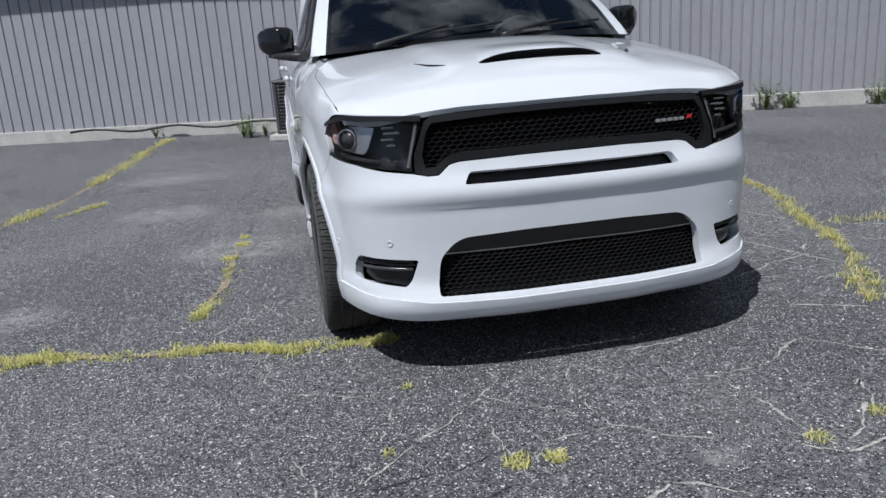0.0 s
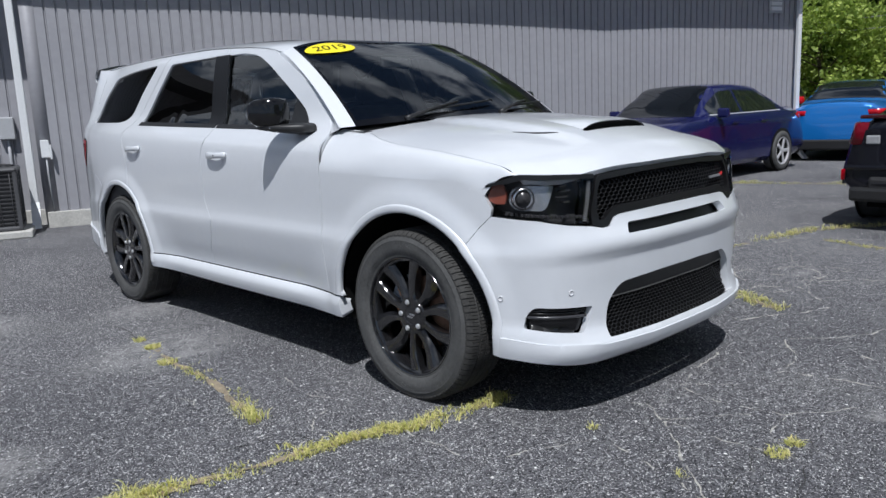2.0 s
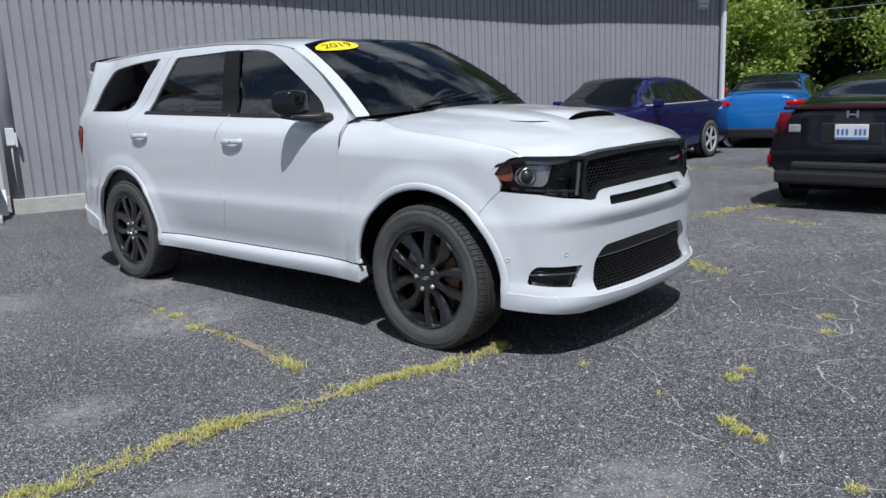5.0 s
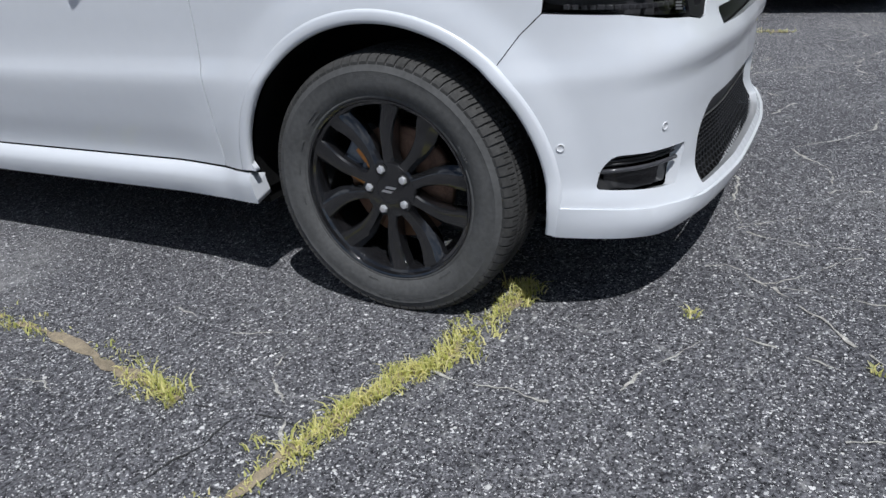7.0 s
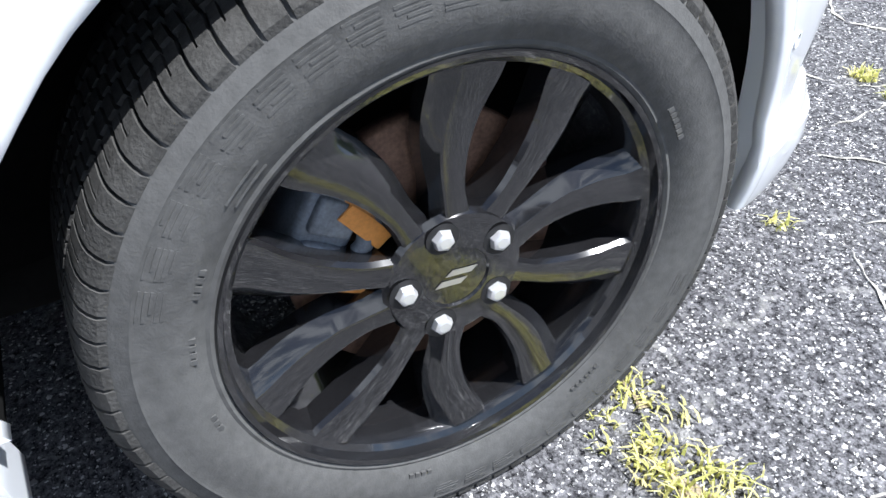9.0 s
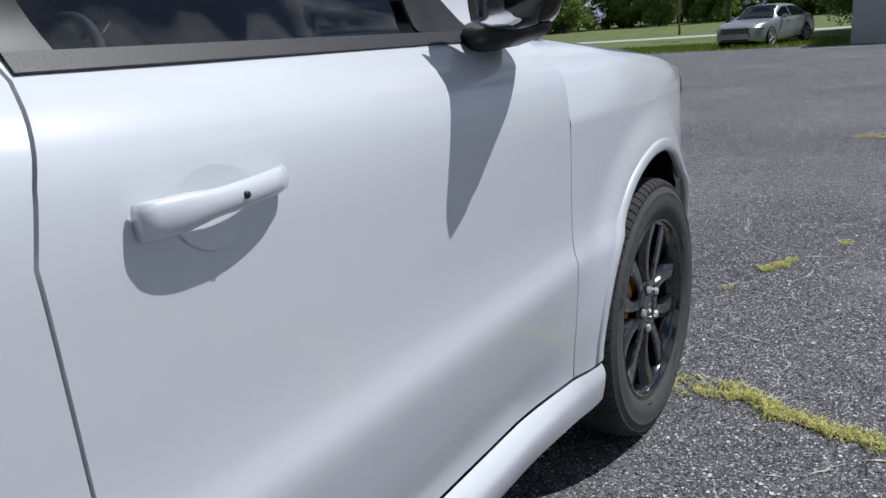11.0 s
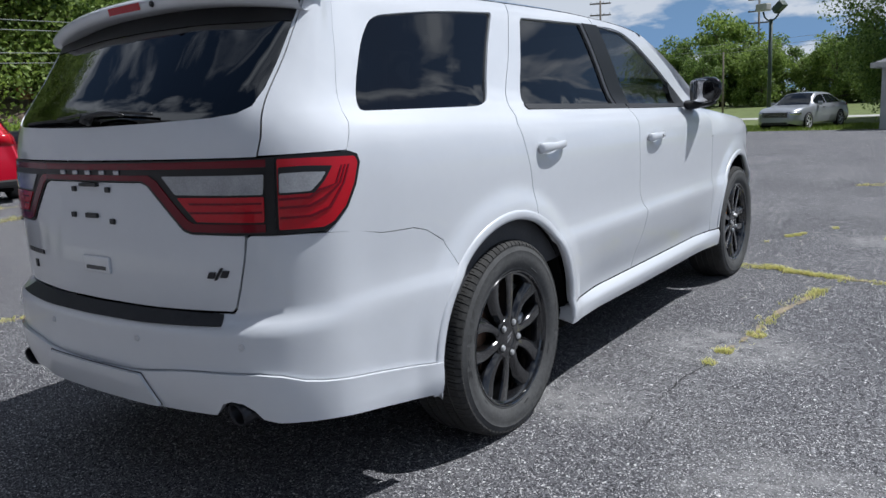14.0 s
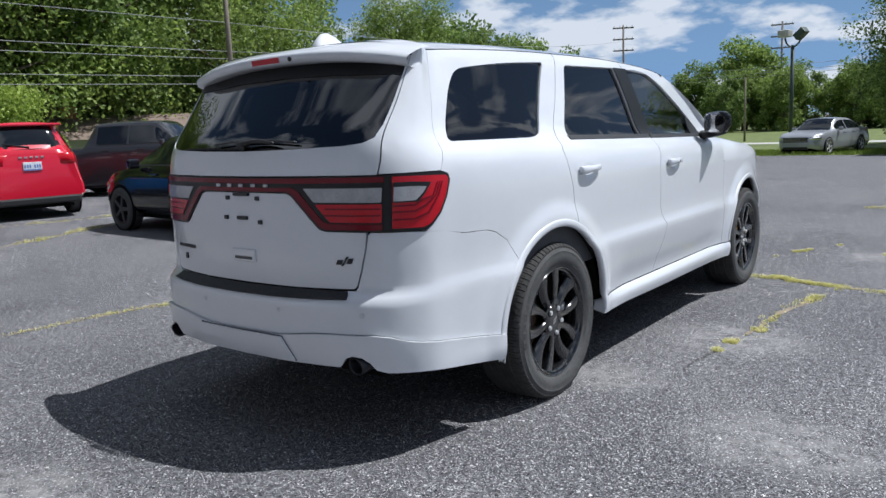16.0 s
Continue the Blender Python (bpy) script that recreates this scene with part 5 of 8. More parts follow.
    sub("caliper", "caliper", Matrix.Rotation(radians(180 - 32 if wy < 0 else 20) if sx < 0 else 0, 4, "X"), "grey brake caliper")
    if wy < 0:
        for key in ("brake_tag", "brake_tag_b"):
            sub("brake_tag", key, Matrix.Rotation(radians(180 - 52), 4, "X"), "faded orange paper tag on the brake")

# ---- white suv: mirrors, handles, glass fittings, cabin ----
def blob(bm, sections):
    """A closed loft through rings: each a centre, two half sizes and a squareness, standing across x."""
    rows = []
    n = 24
    for x, cy, cz, hy, hz, p in sections:
        row = []
        for k in range(n):
            a = 2 * math.pi * k / n
            c, s_ = math.cos(a), math.sin(a)
            row.append(bm.verts.new((x, cy + hy * math.copysign(abs(c) ** (2 / p), c), cz + hz * math.copysign(abs(s_) ** (2 / p), s_))))
        rows.append(row)
    for r0, r1 in zip(rows, rows[1:]):
        for k in range(n):
            bm.faces.new((r0[k], r0[(k + 1) % n], r1[(k + 1) % n], r1[k]))
    bm.faces.new(rows[0][::-1])
    bm.faces.new(rows[-1])


for sd in (-1, 1):
    mirror = new("mirror")
    mirror.parent = suv
    mirror["label"] = "gloss black door mirror"
    bm = bmesh.new()
    # head: rounded box, deeper at its outer end
    blob(bm, [(sd * x, y + 0.10, z - 0.028, hy, hz, p) for x, y, z, hy, hz, p in ((0.905, -0.735, 1.318, 0.040, 0.056, 3.5), (0.93, -0.742, 1.318, 0.060, 0.070, 4), (0.99, -0.738, 1.318, 0.066, 0.076, 4), (1.04, -0.716, 1.319, 0.046, 0.071, 4), (1.070, -0.698, 1.322, 0.027, 0.056, 3), (1.090, -0.688, 1.325, 0.010, 0.032, 2.5))])
    part("cap", bm, GLOSS_BLACK, mirror, "gloss black mirror cap")
    bm = bmesh.new()
    blob(bm, [(sd * x, y + 0.06, z - 0.016, hy, hz, p) for x, y, z, hy, hz, p in ((0.845, -0.80, 1.222, 0.075, 0.030, 3), (0.92, -0.775, 1.226, 0.078, 0.026, 3), (0.99, -0.730, 1.230, 0.050, 0.018, 3), (1.045, -0.672, 1.236, 0.022, 0.010, 3))])
    part("foot", bm, BLACK_PLASTIC, mirror, "matt black mirror arm")
    bm = bmesh.new()
    box(bm, min(sd * 0.965, sd * 1.025), max(sd * 0.965, sd * 1.025), -0.672, -0.635, 1.211, 1.221, 0.004)
    part("repeater", bm, SILVER, mirror, "pale turn repeater", smooth=False)
    bm = bmesh.new()
    blob(bm, [(sd * (0.925 + 0.145 * i / 4), -0.572 - 0.004 * i, 1.290, 0.006, (0.055, 0.066, 0.066, 0.056, 0.030)[i], 4) for i in range(5)])
    part("mirror_glass", bm, CHROME, mirror, "mirror glass")
    # sail plate in the corner of the window
    tri = rounded([(-0.735, 1.205, 0.01), (-0.545, 1.225, 0.01), (-0.555, 1.355, 0.03), (-0.665, 1.288, 0.03)])
    bm = patch(bmesh.new(), side_fn, tri, [], 0.06, 0.006, sd, lift=0.003)
    part("sail", bm, BLACK_PLASTIC, mirror)

for sd in (-1, 1):
    for name, hy, hz, door_name in (("front", 0.045, 1.062, "front_door"), ("rear", 1.19, 1.092, "rear_door")):
        parent = [o for o in bpy.data.objects if o.name.startswith(door_name)][0 if sd < 0 else 1]
        # shallow bowl behind the grip
        bm = bmesh.new()
        rows = []
        for i in range(7):
            q = i / 6
            row = []
            for k in range(24):
                a = 2 * math.pi * k / 24
                y, z = hy - 0.005 + 0.062 * q * math.cos(a), hz - 0.004 + 0.048 * q * math.sin(a)
                p = side_fn(y, z)
                row.append(bm.verts.new((sd * (p.x + 0.0025 - 0.002 * (1 - q * q)), y, z)))
            rows.append(row)
        for r0, r1 in zip(rows, rows[1:]):
            for k in range(24):
                bm.faces.new((r0[k], r0[(k + 1) % 24], r1[(k + 1) % 24], r1[k]))
        part("handle_bowl", bm, WHITE, parent, smooth="fix")
        bm = bmesh.new()
        base = side_fn(hy, hz).x
        rows = []
        for i in range(13):
            t = i / 12
            y = hy - 0.105 + 0.210 * t
            lift = 0.010 + 0.017 * math.sin(math.pi * min(max((t - 0.02) / 0.96, 0), 1)) ** 0.5
            h = 0.016 + 0.005 * step(0.55, 0.8, t)
            c = (sd * (side_fn(y, hz).x + lift), y, hz + 0.004 + 0.006 * (1 - t))
            row = []
            for k in range(12):
                a = 2 * math.pi * k / 12
                row.append(bm.verts.new((c[0] + 0.010 * math.cos(a), c[1], c[2] + h * math.sin(a))))
            rows.append(row)
        for r0, r1 in zip(rows, rows[1:]):
            for k in range(12):
                bm.faces.new((r0[k], r0[(k + 1) % 12], r1[(k + 1) % 12], r1[k]))
        bm.faces.new(rows[0])
        bm.faces.new(rows[-1])
        handle = part("door_handle", bm, WHITE, parent, "body-coloured grab handle", smooth="fix")
        if name == "front":
            bm = bmesh.new()
            p = side_fn(hy - 0.02, hz).x + 0.047
            lathe(bm, [(-0.012, 0.005), (-0.008, 0.004), (-0.008, 0.0005)], 12, "x")
            part("lock_button", bm, BLACK_PLASTIC, parent, at=Matrix.Translation((sd * p, hy - 0.02, hz + 0.008)) @ Matrix.Rotation(math.pi if sd < 0 else 0, 4, "Z"))

# wipers
for x0, x1 in ((-0.52, 0.05), (0.10, 0.62)):
    bm = bmesh.new()
    a = wind_fn(x0 / 0.845, 0.0) + Vector((0, -0.02, 0.02))
    mid = wind_fn((x0 * 0.4 + x1 * 0.6) / 0.845, 0.10) + Vector((0, -0.025, 0.022))
    tube(bm, [a + Vector((-0.03, 0, -0.01)), a, a.lerp(mid, 0.5) + Vector((0, 0, 0.006)), mid], [0.014, 0.012, 0.008, 0.006], 8)
    tube(bm, [wind_fn((x0 + 0.06 + (x1 - x0) * i / 8) / 0.845, 0.045 + 0.075 * i / 8) + Vector((0, -0.012, 0.012)) for i in range(9)], 0.006, 6)
    part("wiper", bm, BLACK_PLASTIC, wind, "black wiper")
# year sticker inside the top corner of the glass
OV = [(-0.672 + 0.205 * math.cos(2 * math.pi * k / 36), 0.878 + 0.078 * math.sin(2 * math.pi * k / 36)) for k in range(36)]
bm = patch(bmesh.new(), wind_fn, OV, [], 0.05, 0.0, 1, centre=Vector((0, -0.2, 0.6)), lift=0.0015)
sticker = part("year_sticker", bm, YELLOW, wind, "yellow oval sticker with the year in black")
fc = bpy.data.curves.new("year", "FONT")
fc.body, fc.size, fc.align_x, fc.align_y, fc.extrude = "2019", 0.072, "CENTER", "CENTER", 0.0005
tmp = new("tmp_text", fc)
dg = bpy.context.evaluated_depsgraph_get()
tm = bpy.data.meshes.new_from_object(tmp.evaluated_get(dg))
bpy.data.objects.remove(tmp)
for v in tm.vertices:
    q = wind_fn(-0.672 + v.co.x * 1.55 / 0.80, 0.878 + v.co.y * 1.25 / 0.88)
    e1 = wind_fn(-0.662, 0.878) - wind_fn(-0.672, 0.878)
    e2 = wind_fn(-0.672, 0.888) - wind_fn(-0.672, 0.878)
    v.co = q + e1.cross(e2).normalized() * 0.0030
tm.materials.clear()
tm.materials.append(INK)
yr = new("year_numbers", tm)
yr.parent = sticker
yr["label"] = "black bold year numbers"

# underbody
bm = bmesh.new()
box(bm, -0.60, 0.60, -2.12, -2.02, 0.27, 0.72)
# two thin slabs, added to stop sun leaking in behind the bumper lip
box(bm, -0.52, 0.52, -2.285, -2.0, 0.258, 0.29)
box(bm, -0.70, 0.70, -2.16, -1.9, 0.262, 0.29)
box(bm, -0.56, 0.56, -2.02, 2.1, 0.25, 0.60)
box(bm, -0.86, 0.86, -1.03, 1.02, 0.27, 0.50)
box(bm, -0.60, 0.60, 2.02, 2.42, 0.29, 0.68)
box(bm, -0.74, 0.74, -0.95, 2.05, 0.5, 0.62)
part("underbody", bm, UNDER, suv, "dark underbody", smooth=False)
# unseen tray, added to keep sunlight out of the shadow under the nose
bm = bmesh.new()
tray = [shell(a, b) for a, b in far(half_low) + half_low]
rim_up = [[bm.verts.new((p.x * 0.97, p.y + 0.03, p.z + dz)) for p in tray] for dz in (0.006, 0.05)]
back_ = [[bm.verts.new((x, -1.93, 0.27 + dz)) for x in (0.80, -0.80)] for dz in (0.0, 0.04)]
bm.faces.new(rim_up[0] + back_[0])
bm.faces.new((rim_up[1] + back_[1])[::-1])
for a, b, c, d in zip(rim_up[0], rim_up[0][1:], rim_up[1][1:], rim_up[1]):
    bm.faces.new((a, b, c, d))
part("undertray", bm, UNDER, suv, "black tray added under the nose to block stray sun", smooth=False)
# cabin: floor, dash, seats, wheel, headliner
bm = bmesh.new()
box(bm, -0.74, 0.74, -1.12, -0.72, 0.75, 1.17, 0.05)
dash = part("dashboard", bm, CABIN, suv, "dark dashboard", smooth=False)
bm = bmesh.new()
rw = 0.185
tube(bm, [(0.36 + rw * math.cos(a), -0.60 - 0.05 * math.sin(a), 1.16 + rw * 0.93 * math.sin(a)) for a in [2 * math.pi * k / 28 for k in range(29)]], 0.016, 8)
tube(bm, [(0.36, -0.63, 1.16), (0.36, -0.85, 1.05)], 0.04, 10)
tube(bm, [(0.19, -0.60, 1.16), (0.53, -0.60, 1.16)], 0.015, 8)
part("steering_wheel", bm, CABIN, suv, "black steering wheel")
for x, y in ((-0.36, 0.05), (0.36, 0.05), (-0.36, 1.0), (0.36, 1.0)):
    bm = bmesh.new()
    box(bm, x - 0.25, x + 0.25, y - 0.45, y + 0.1, 0.60, 0.80, 0.06)
    box(bm, x - 0.25, x + 0.25, y + 0.05, y + 0.2, 0.70, 1.32, 0.06, None)
    box(bm, x - 0.13, x + 0.13, y + 0.12, y + 0.22, 1.34, 1.50, 0.04)
    part("seat", bm, CABIN, suv, "dark leather seat", smooth=False)
for sd in (-1, 1):
    bm = bmesh.new()
    grid_mesh(bm, lambda y, z: Vector((sd * (side_fn(y, z).x - 0.05), y, z)), np.linspace(-0.85, 2.1, 20), np.linspace(0.62, 1.19, 4))
    part("door_card", bm, CABIN, suv, "dark door card")
bm = bmesh.new()
grid_mesh(bm, lambda a, y: roof_fn(a * 0.96, y) + Vector((0, 0, -0.03)), np.linspace(-1, 1, 9), np.linspace(-0.36, 2.15, 12))
part("headliner", bm, CABIN, suv, "dark headliner")
bm = bmesh.new()
p = wind_fn(0.0, 0.86)
box(bm, -0.11, 0.11, p.y + 0.07, p.y + 0.10, p.z - 0.11, p.z - 0.045, 0.012)
part("inner_mirror", bm, CABIN, suv, "dark inside mirror", smooth=False)


# ---- ground ----
ASPHALT = bpy.data.materials.new("weathered asphalt")
ASPHALT.use_nodes = True


def asphalt_nodes(m):
    n, l = m.node_tree.nodes, m.node_tree.links
    b = n["Principled BSDF"]
    b.inputs["Roughness"].default_value = 0.9
    b.inputs["Specular IOR Level"].default_value = 0.12
    t = n.new("ShaderNodeTexCoord")

    def noise_tex(scale, detail=4, rough=0.5):
        k = n.new("ShaderNodeTexNoise")
        k.inputs["Scale"].default_value, k.inputs["Detail"].default_value, k.inputs["Roughness"].default_value = scale, detail, rough
        l.new(t.outputs["Object"], k.inputs["Vector"])
        return k.outputs["Fac"]

    def ramp(src, stops):
        r = n.new("ShaderNodeValToRGB")
        r.color_ramp.elements[0].position, r.color_ramp.elements[0].color = stops[0][0], (*stops[0][1], 1)
        r.color_ramp.elements[1].position, r.color_ramp.elements[1].color = stops[-1][0], (*stops[-1][1], 1)
        for p, c in stops[1:-1]:
            e = r.color_ramp.elements.new(p)
            e.color = (*c, 1)
        l.new(src, r.inputs[0])
        return r.outputs[0]

    def mix(kind, fac, a, c):
        x = n.new("ShaderNodeMixRGB")
        x.blend_type = kind
        for s, v in ((0, fac), (1, a), (2, c)):
            if isinstance(v, (int, float)):
                x.inputs[s].default_value = v
            elif isinstance(v, tuple):
                x.inputs[s].default_value = (*v, 1)
            else:
                l.new(v, x.inputs[s])
        return x.outputs[0]
    def math_node(op, a, c):
        x = n.new("ShaderNodeMath")
        x.operation = op
        for k, v in ((0, a), (1, c)):
            if isinstance(v, (int, float)):
                x.inputs[k].default_value = v
            else:
                l.new(v, x.inputs[k])
        return x.outputs[0]
    base = ramp(noise_tex(0.7, 5, 0.6), [(0.3, (0.080, 0.080, 0.089)), (0.55, (0.118, 0.117, 0.126)), (0.75, (0.166, 0.165, 0.168))])
    fine = ramp(noise_tex(90, 6, 0.8), [(0.40, (0.06, 0.06, 0.07)), (0.60, (1.75, 1.75, 1.73))])
    tooth = ramp(noise_tex(30, 5, 0.75), [(0.36, (0.50, 0.50, 0.51)), (0.64, (1.55, 1.55, 1.54))])
    col = mix("MULTIPLY", 1.0, mix("MULTIPLY", 1.0, base, fine), tooth)
    # broken stone chips of uneven size and tone
    wob = n.new("ShaderNodeTexNoise")
    wob.inputs["Scale"].default_value, wob.inputs["Detail"].default_value = 160, 3
    l.new(t.outputs["Object"], wob.inputs["Vector"])
    va = n.new("ShaderNodeVectorMath")
    va.operation = "MULTIPLY_ADD"
    l.new(wob.outputs["Color"], va.inputs[0])
    va.inputs[1].default_value = (0.011, 0.011, 0.0)
    l.new(t.outputs["Object"], va.inputs[2])
    for sc, most, amount, lo, hi in ((230, 0.62, 0.62, (0.17, 0.17, 0.175), (0.80, 0.795, 0.79)), (120, 0.50, 0.44, (0.18, 0.18, 0.185), (0.80, 0.79, 0.78)), (62, 0.40, 0.15, (0.24, 0.238, 0.24), (0.80, 0.79, 0.78))):
        v = n.new("ShaderNodeTexVoronoi")
        v.inputs["Scale"].default_value = sc
        l.new(va.outputs[0], v.inputs["Vector"])
        sp = n.new("ShaderNodeSeparateColor")
        l.new(v.outputs["Color"], sp.inputs[0])
        size = math_node("MULTIPLY", math_node("POWER", sp.outputs[1], 1.4), most)
        small = math_node("GREATER_THAN", size, v.outputs["Distance"])
        pick = math_node("GREATER_THAN", sp.outputs[0], 1 - amount)
        tone = mix("MIX", math_node("POWER", sp.outputs[2], 2.0), lo, hi)
        col = mix("MIX", math_node("MULTIPLY", small, pick), col, tone)
    # dusty worn patches
    st = ramp(noise_tex(1.3, 6, 0.65), [(0.56, (0, 0, 0)), (0.76, (0.24, 0.24, 0.24))])
    col = mix("MIX", st, col, (0.19, 0.188, 0.185))
    # pale powder in a net of hairline cracks, and spilt dust in a few places
    sep_ = n.new("ShaderNodeSeparateXYZ")
    l.new(t.outputs["Object"], sep_.inputs[0])
    rag = noise_tex(16, 5, 0.7)
    wob2 = n.new("ShaderNodeTexNoise")
    wob2.inputs["Scale"].default_value, wob2.inputs["Detail"].default_value = 2.6, 9
    l.new(t.outputs["Object"], wob2.inputs["Vector"])
    vb = n.new("ShaderNodeVectorMath")
    vb.operation = "MULTIPLY_ADD"
    l.new(wob2.outputs["Color"], vb.inputs[0])
    vb.inputs[1].default_value = (0.55, 0.55, 0.0)
    l.new(t.outputs["Object"], vb.inputs[2])
    ve = n.new("ShaderNodeTexVoronoi")
    ve.feature = "DISTANCE_TO_EDGE"
    ve.inputs["Scale"].default_value = 1.8
    l.new(vb.outputs[0], ve.inputs["Vector"])
    net = ramp(ve.outputs["Distance"], [(0.004, (1, 1, 1)), (0.020, (0, 0, 0))])
    net = mix("MULTIPLY", 1.0, net, ramp(rag, [(0.50, (0, 0, 0)), (0.66, (0.75, 0.75, 0.75))]))

    def place(x, y, rx, ry):
        dx = math_node("DIVIDE", math_node("SUBTRACT", sep_.outputs[0], x), rx)
        dy = math_node("DIVIDE", math_node("SUBTRACT", sep_.outputs[1], y), ry)
        d2 = math_node("ADD", math_node("MULTIPLY", dx, dx), math_node("MULTIPLY", dy, dy))
        return ramp(d2, [(0.0, (1, 1, 1)), (1.0, (0, 0, 0))])
    worn = place(1.0, -2.9, 4.0, 2.3)
    col = mix("MIX", mix("MULTIPLY", 1.0, mix("MULTIPLY", 1.0, net, ramp(worn, [(0.0, (0.05, 0.05, 0.05)), (0.35, (1, 1, 1))])), (0.80, 0.80, 0.80)), col, (0.40, 0.395, 0.385))
    cloud = ramp(noise_tex(9, 6, 0.72), [(0.36, (0, 0, 0)), (0.66, (0.75, 0.75, 0.75))])
    for x, y, rx, ry in ((-2.46, -0.84, 0.26, 0.24), (-2.62, -1.93, 0.26, 0.22), (2.56, -1.90, 0.16, 0.07), (0.3, 3.6, 0.5, 0.35), (-0.95, 1.15, 0.4, 0.3), (-1.35, 0.1, 0.5, 0.4), (-2.0, 1.6, 0.5, 0.4), (0.13, -3.12, 0.09, 0.06), (-1.6, -3.1, 0.35, 0.3), (-2.2, 3.4, 0.6, 0.4)):
        col = mix("MIX", mix("MULTIPLY", 1.0, place(x, y, rx, ry), cloud), col, (0.34, 0.335, 0.33))
    l.new(col, b.inputs["Base Color"])
    bp = n.new("ShaderNodeBump")
    bp.inputs["Strength"].default_value, bp.inputs["Distance"].default_value = 0.9, 0.006
    h = mix("ADD", 0.6, noise_tex(70, 5, 0.7), noise_tex(240, 3, 0.6))
    l.new(h, bp.inputs["Height"])
    l.new(bp.outputs[0], b.inputs["Normal"])


asphalt_nodes(ASPHALT)
bm = bmesh.new()
xs = sorted(set(list(np.linspace(-6, 12, 37)) + list(np.linspace(-400, 400, 17))))
ys_ = sorted(set(list(np.linspace(-8, 9, 35)) + list(np.linspace(-400, 400, 17)) + [-12 - 2.0 * k for k in range(13)]))


def drop(y):
    """The lot falls away gently beyond the car's nose, then runs level."""
    return 0.024 * min(max(-y - 12, 0.0), 24.0)


def ground_z(x, y):
    near = math.exp(-((x / 14) ** 2 + (y / 14) ** 2))
    return -drop(y) + 0.006 * (noise.noise(Vector((x * 0.4, y * 0.4, 3.1)))) * near * step(1.0, 3.0, math.hypot(x / 1.1, y / 2.0))


grid_mesh(bm, lambda x, y: Vector((x, y, ground_z(x, y))), xs, ys_)
tagged(part("ground", bm, ASPHALT), "weathered dark grey asphalt lot with pale stone chips and cracks", "ground", kind="structure")

# ---- building ----
WALL = material("grey painted steel siding", (0.33, 0.328, 0.352), 0.55, vary=0.06, scale=1.5, bump=0.02, bscale=40)
TRIM_WHITE = material("white painted metal", (0.72, 0.73, 0.74), 0.5, vary=0.05, scale=6)
CONCRETE = material("pale concrete", (0.48, 0.47, 0.44), 0.9, vary=0.18, scale=5, bump=0.3, bscale=80)
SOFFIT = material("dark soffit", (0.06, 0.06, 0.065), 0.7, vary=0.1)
WALL_C = Vector((0.05, 6.45, 0))
WALL_A = math.atan2(-0.352, 1.0)


def on_wall(u, out, z):
    """A place on the building: u along the wall from its inner corner, out towards the lot."""
    d, o = Vector((math.cos(WALL_A), math.sin(WALL_A), 0)), Vector((math.sin(WALL_A), -math.cos(WALL_A), 0))
    return WALL_C + d * u + o * out + Vector((0, 0, z))


def ribbed(bm, u0, u1, out, z0, z1, pitch=0.23):
    prof, u = [], u0
    while u < u1 - 0.01:
        for du, o in ((0, 0), (pitch - 0.030, 0.0), (pitch - 0.024, 0.020), (pitch - 0.011, 0.020), (pitch - 0.006, -0.004)):
            if u + du <= u1:
                prof.append((u + du, out - o))
        u += pitch
    prof.append((u1, out))
    vs = [(bm.verts.new(on_wall(a, b, z0)), bm.verts.new(on_wall(a, b, z1))) for a, b in prof]
    for (a, b), (c, d) in zip(vs, vs[1:]):
        bm.faces.new((a, c, d, b))


def wall_box(bm, u0, u1, o0, o1, z0, z1, bevel=0.0):
    m = Matrix.Translation(WALL_C) @ Matrix.Rotation(WALL_A, 4, "Z")
    return box(bm, u0, u1, -o1, -o0, z0, z1, bevel, m)


W_END = 12.98
bm = bmesh.new()
ribbed(bm, 0.16, W_END, 0.0, 0.20, 3.74, 0.132)
wall_r = tagged(part("wall_front", bm, WALL, smooth=False), "grey ribbed steel wall of the building behind the lot", "wall", kind="structure")
bm = bmesh.new()
wall_box(bm, 0.0, 0.16, -0.5, 0.004, 0.20, 3.735)
wall_box(bm, W_END, W_END + 0.03, -9, 0.0, 0.20, 3.735)
wall_box(bm, 0.0, W_END, -9, -0.06, 0.0, 3.7)
part("corner_flashing", bm, WALL, wall_r)
bm = bmesh.new()
ribbed(bm, -14.0, 0.0, -0.45, 0.20, 3.74, 0.174)
wall_box(bm, -14.0, 0.0, -9, -0.51, 0.0, 3.7)
wall_l = tagged(part("wall_recessed", bm, WALL, smooth=False), "grey ribbed steel wall set back beside the corner", "wall", kind="structure")
bm = bmesh.new()
wall_box(bm, 0.02, W_END, -0.3, 0.03, -0.02, 0.20, 0.01)
wall_box(bm, -14.0, 0.0, -0.8, -0.42, -0.02, 0.20, 0.01)
tagged(part("foundation", bm, CONCRETE, smooth=False), "pale concrete footing under the steel wall", "foundation", kind="structure")
bm = bmesh.new()
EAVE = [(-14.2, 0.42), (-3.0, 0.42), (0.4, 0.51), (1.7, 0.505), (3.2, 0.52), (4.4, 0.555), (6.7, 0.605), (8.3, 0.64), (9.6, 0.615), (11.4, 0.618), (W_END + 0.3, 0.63)]
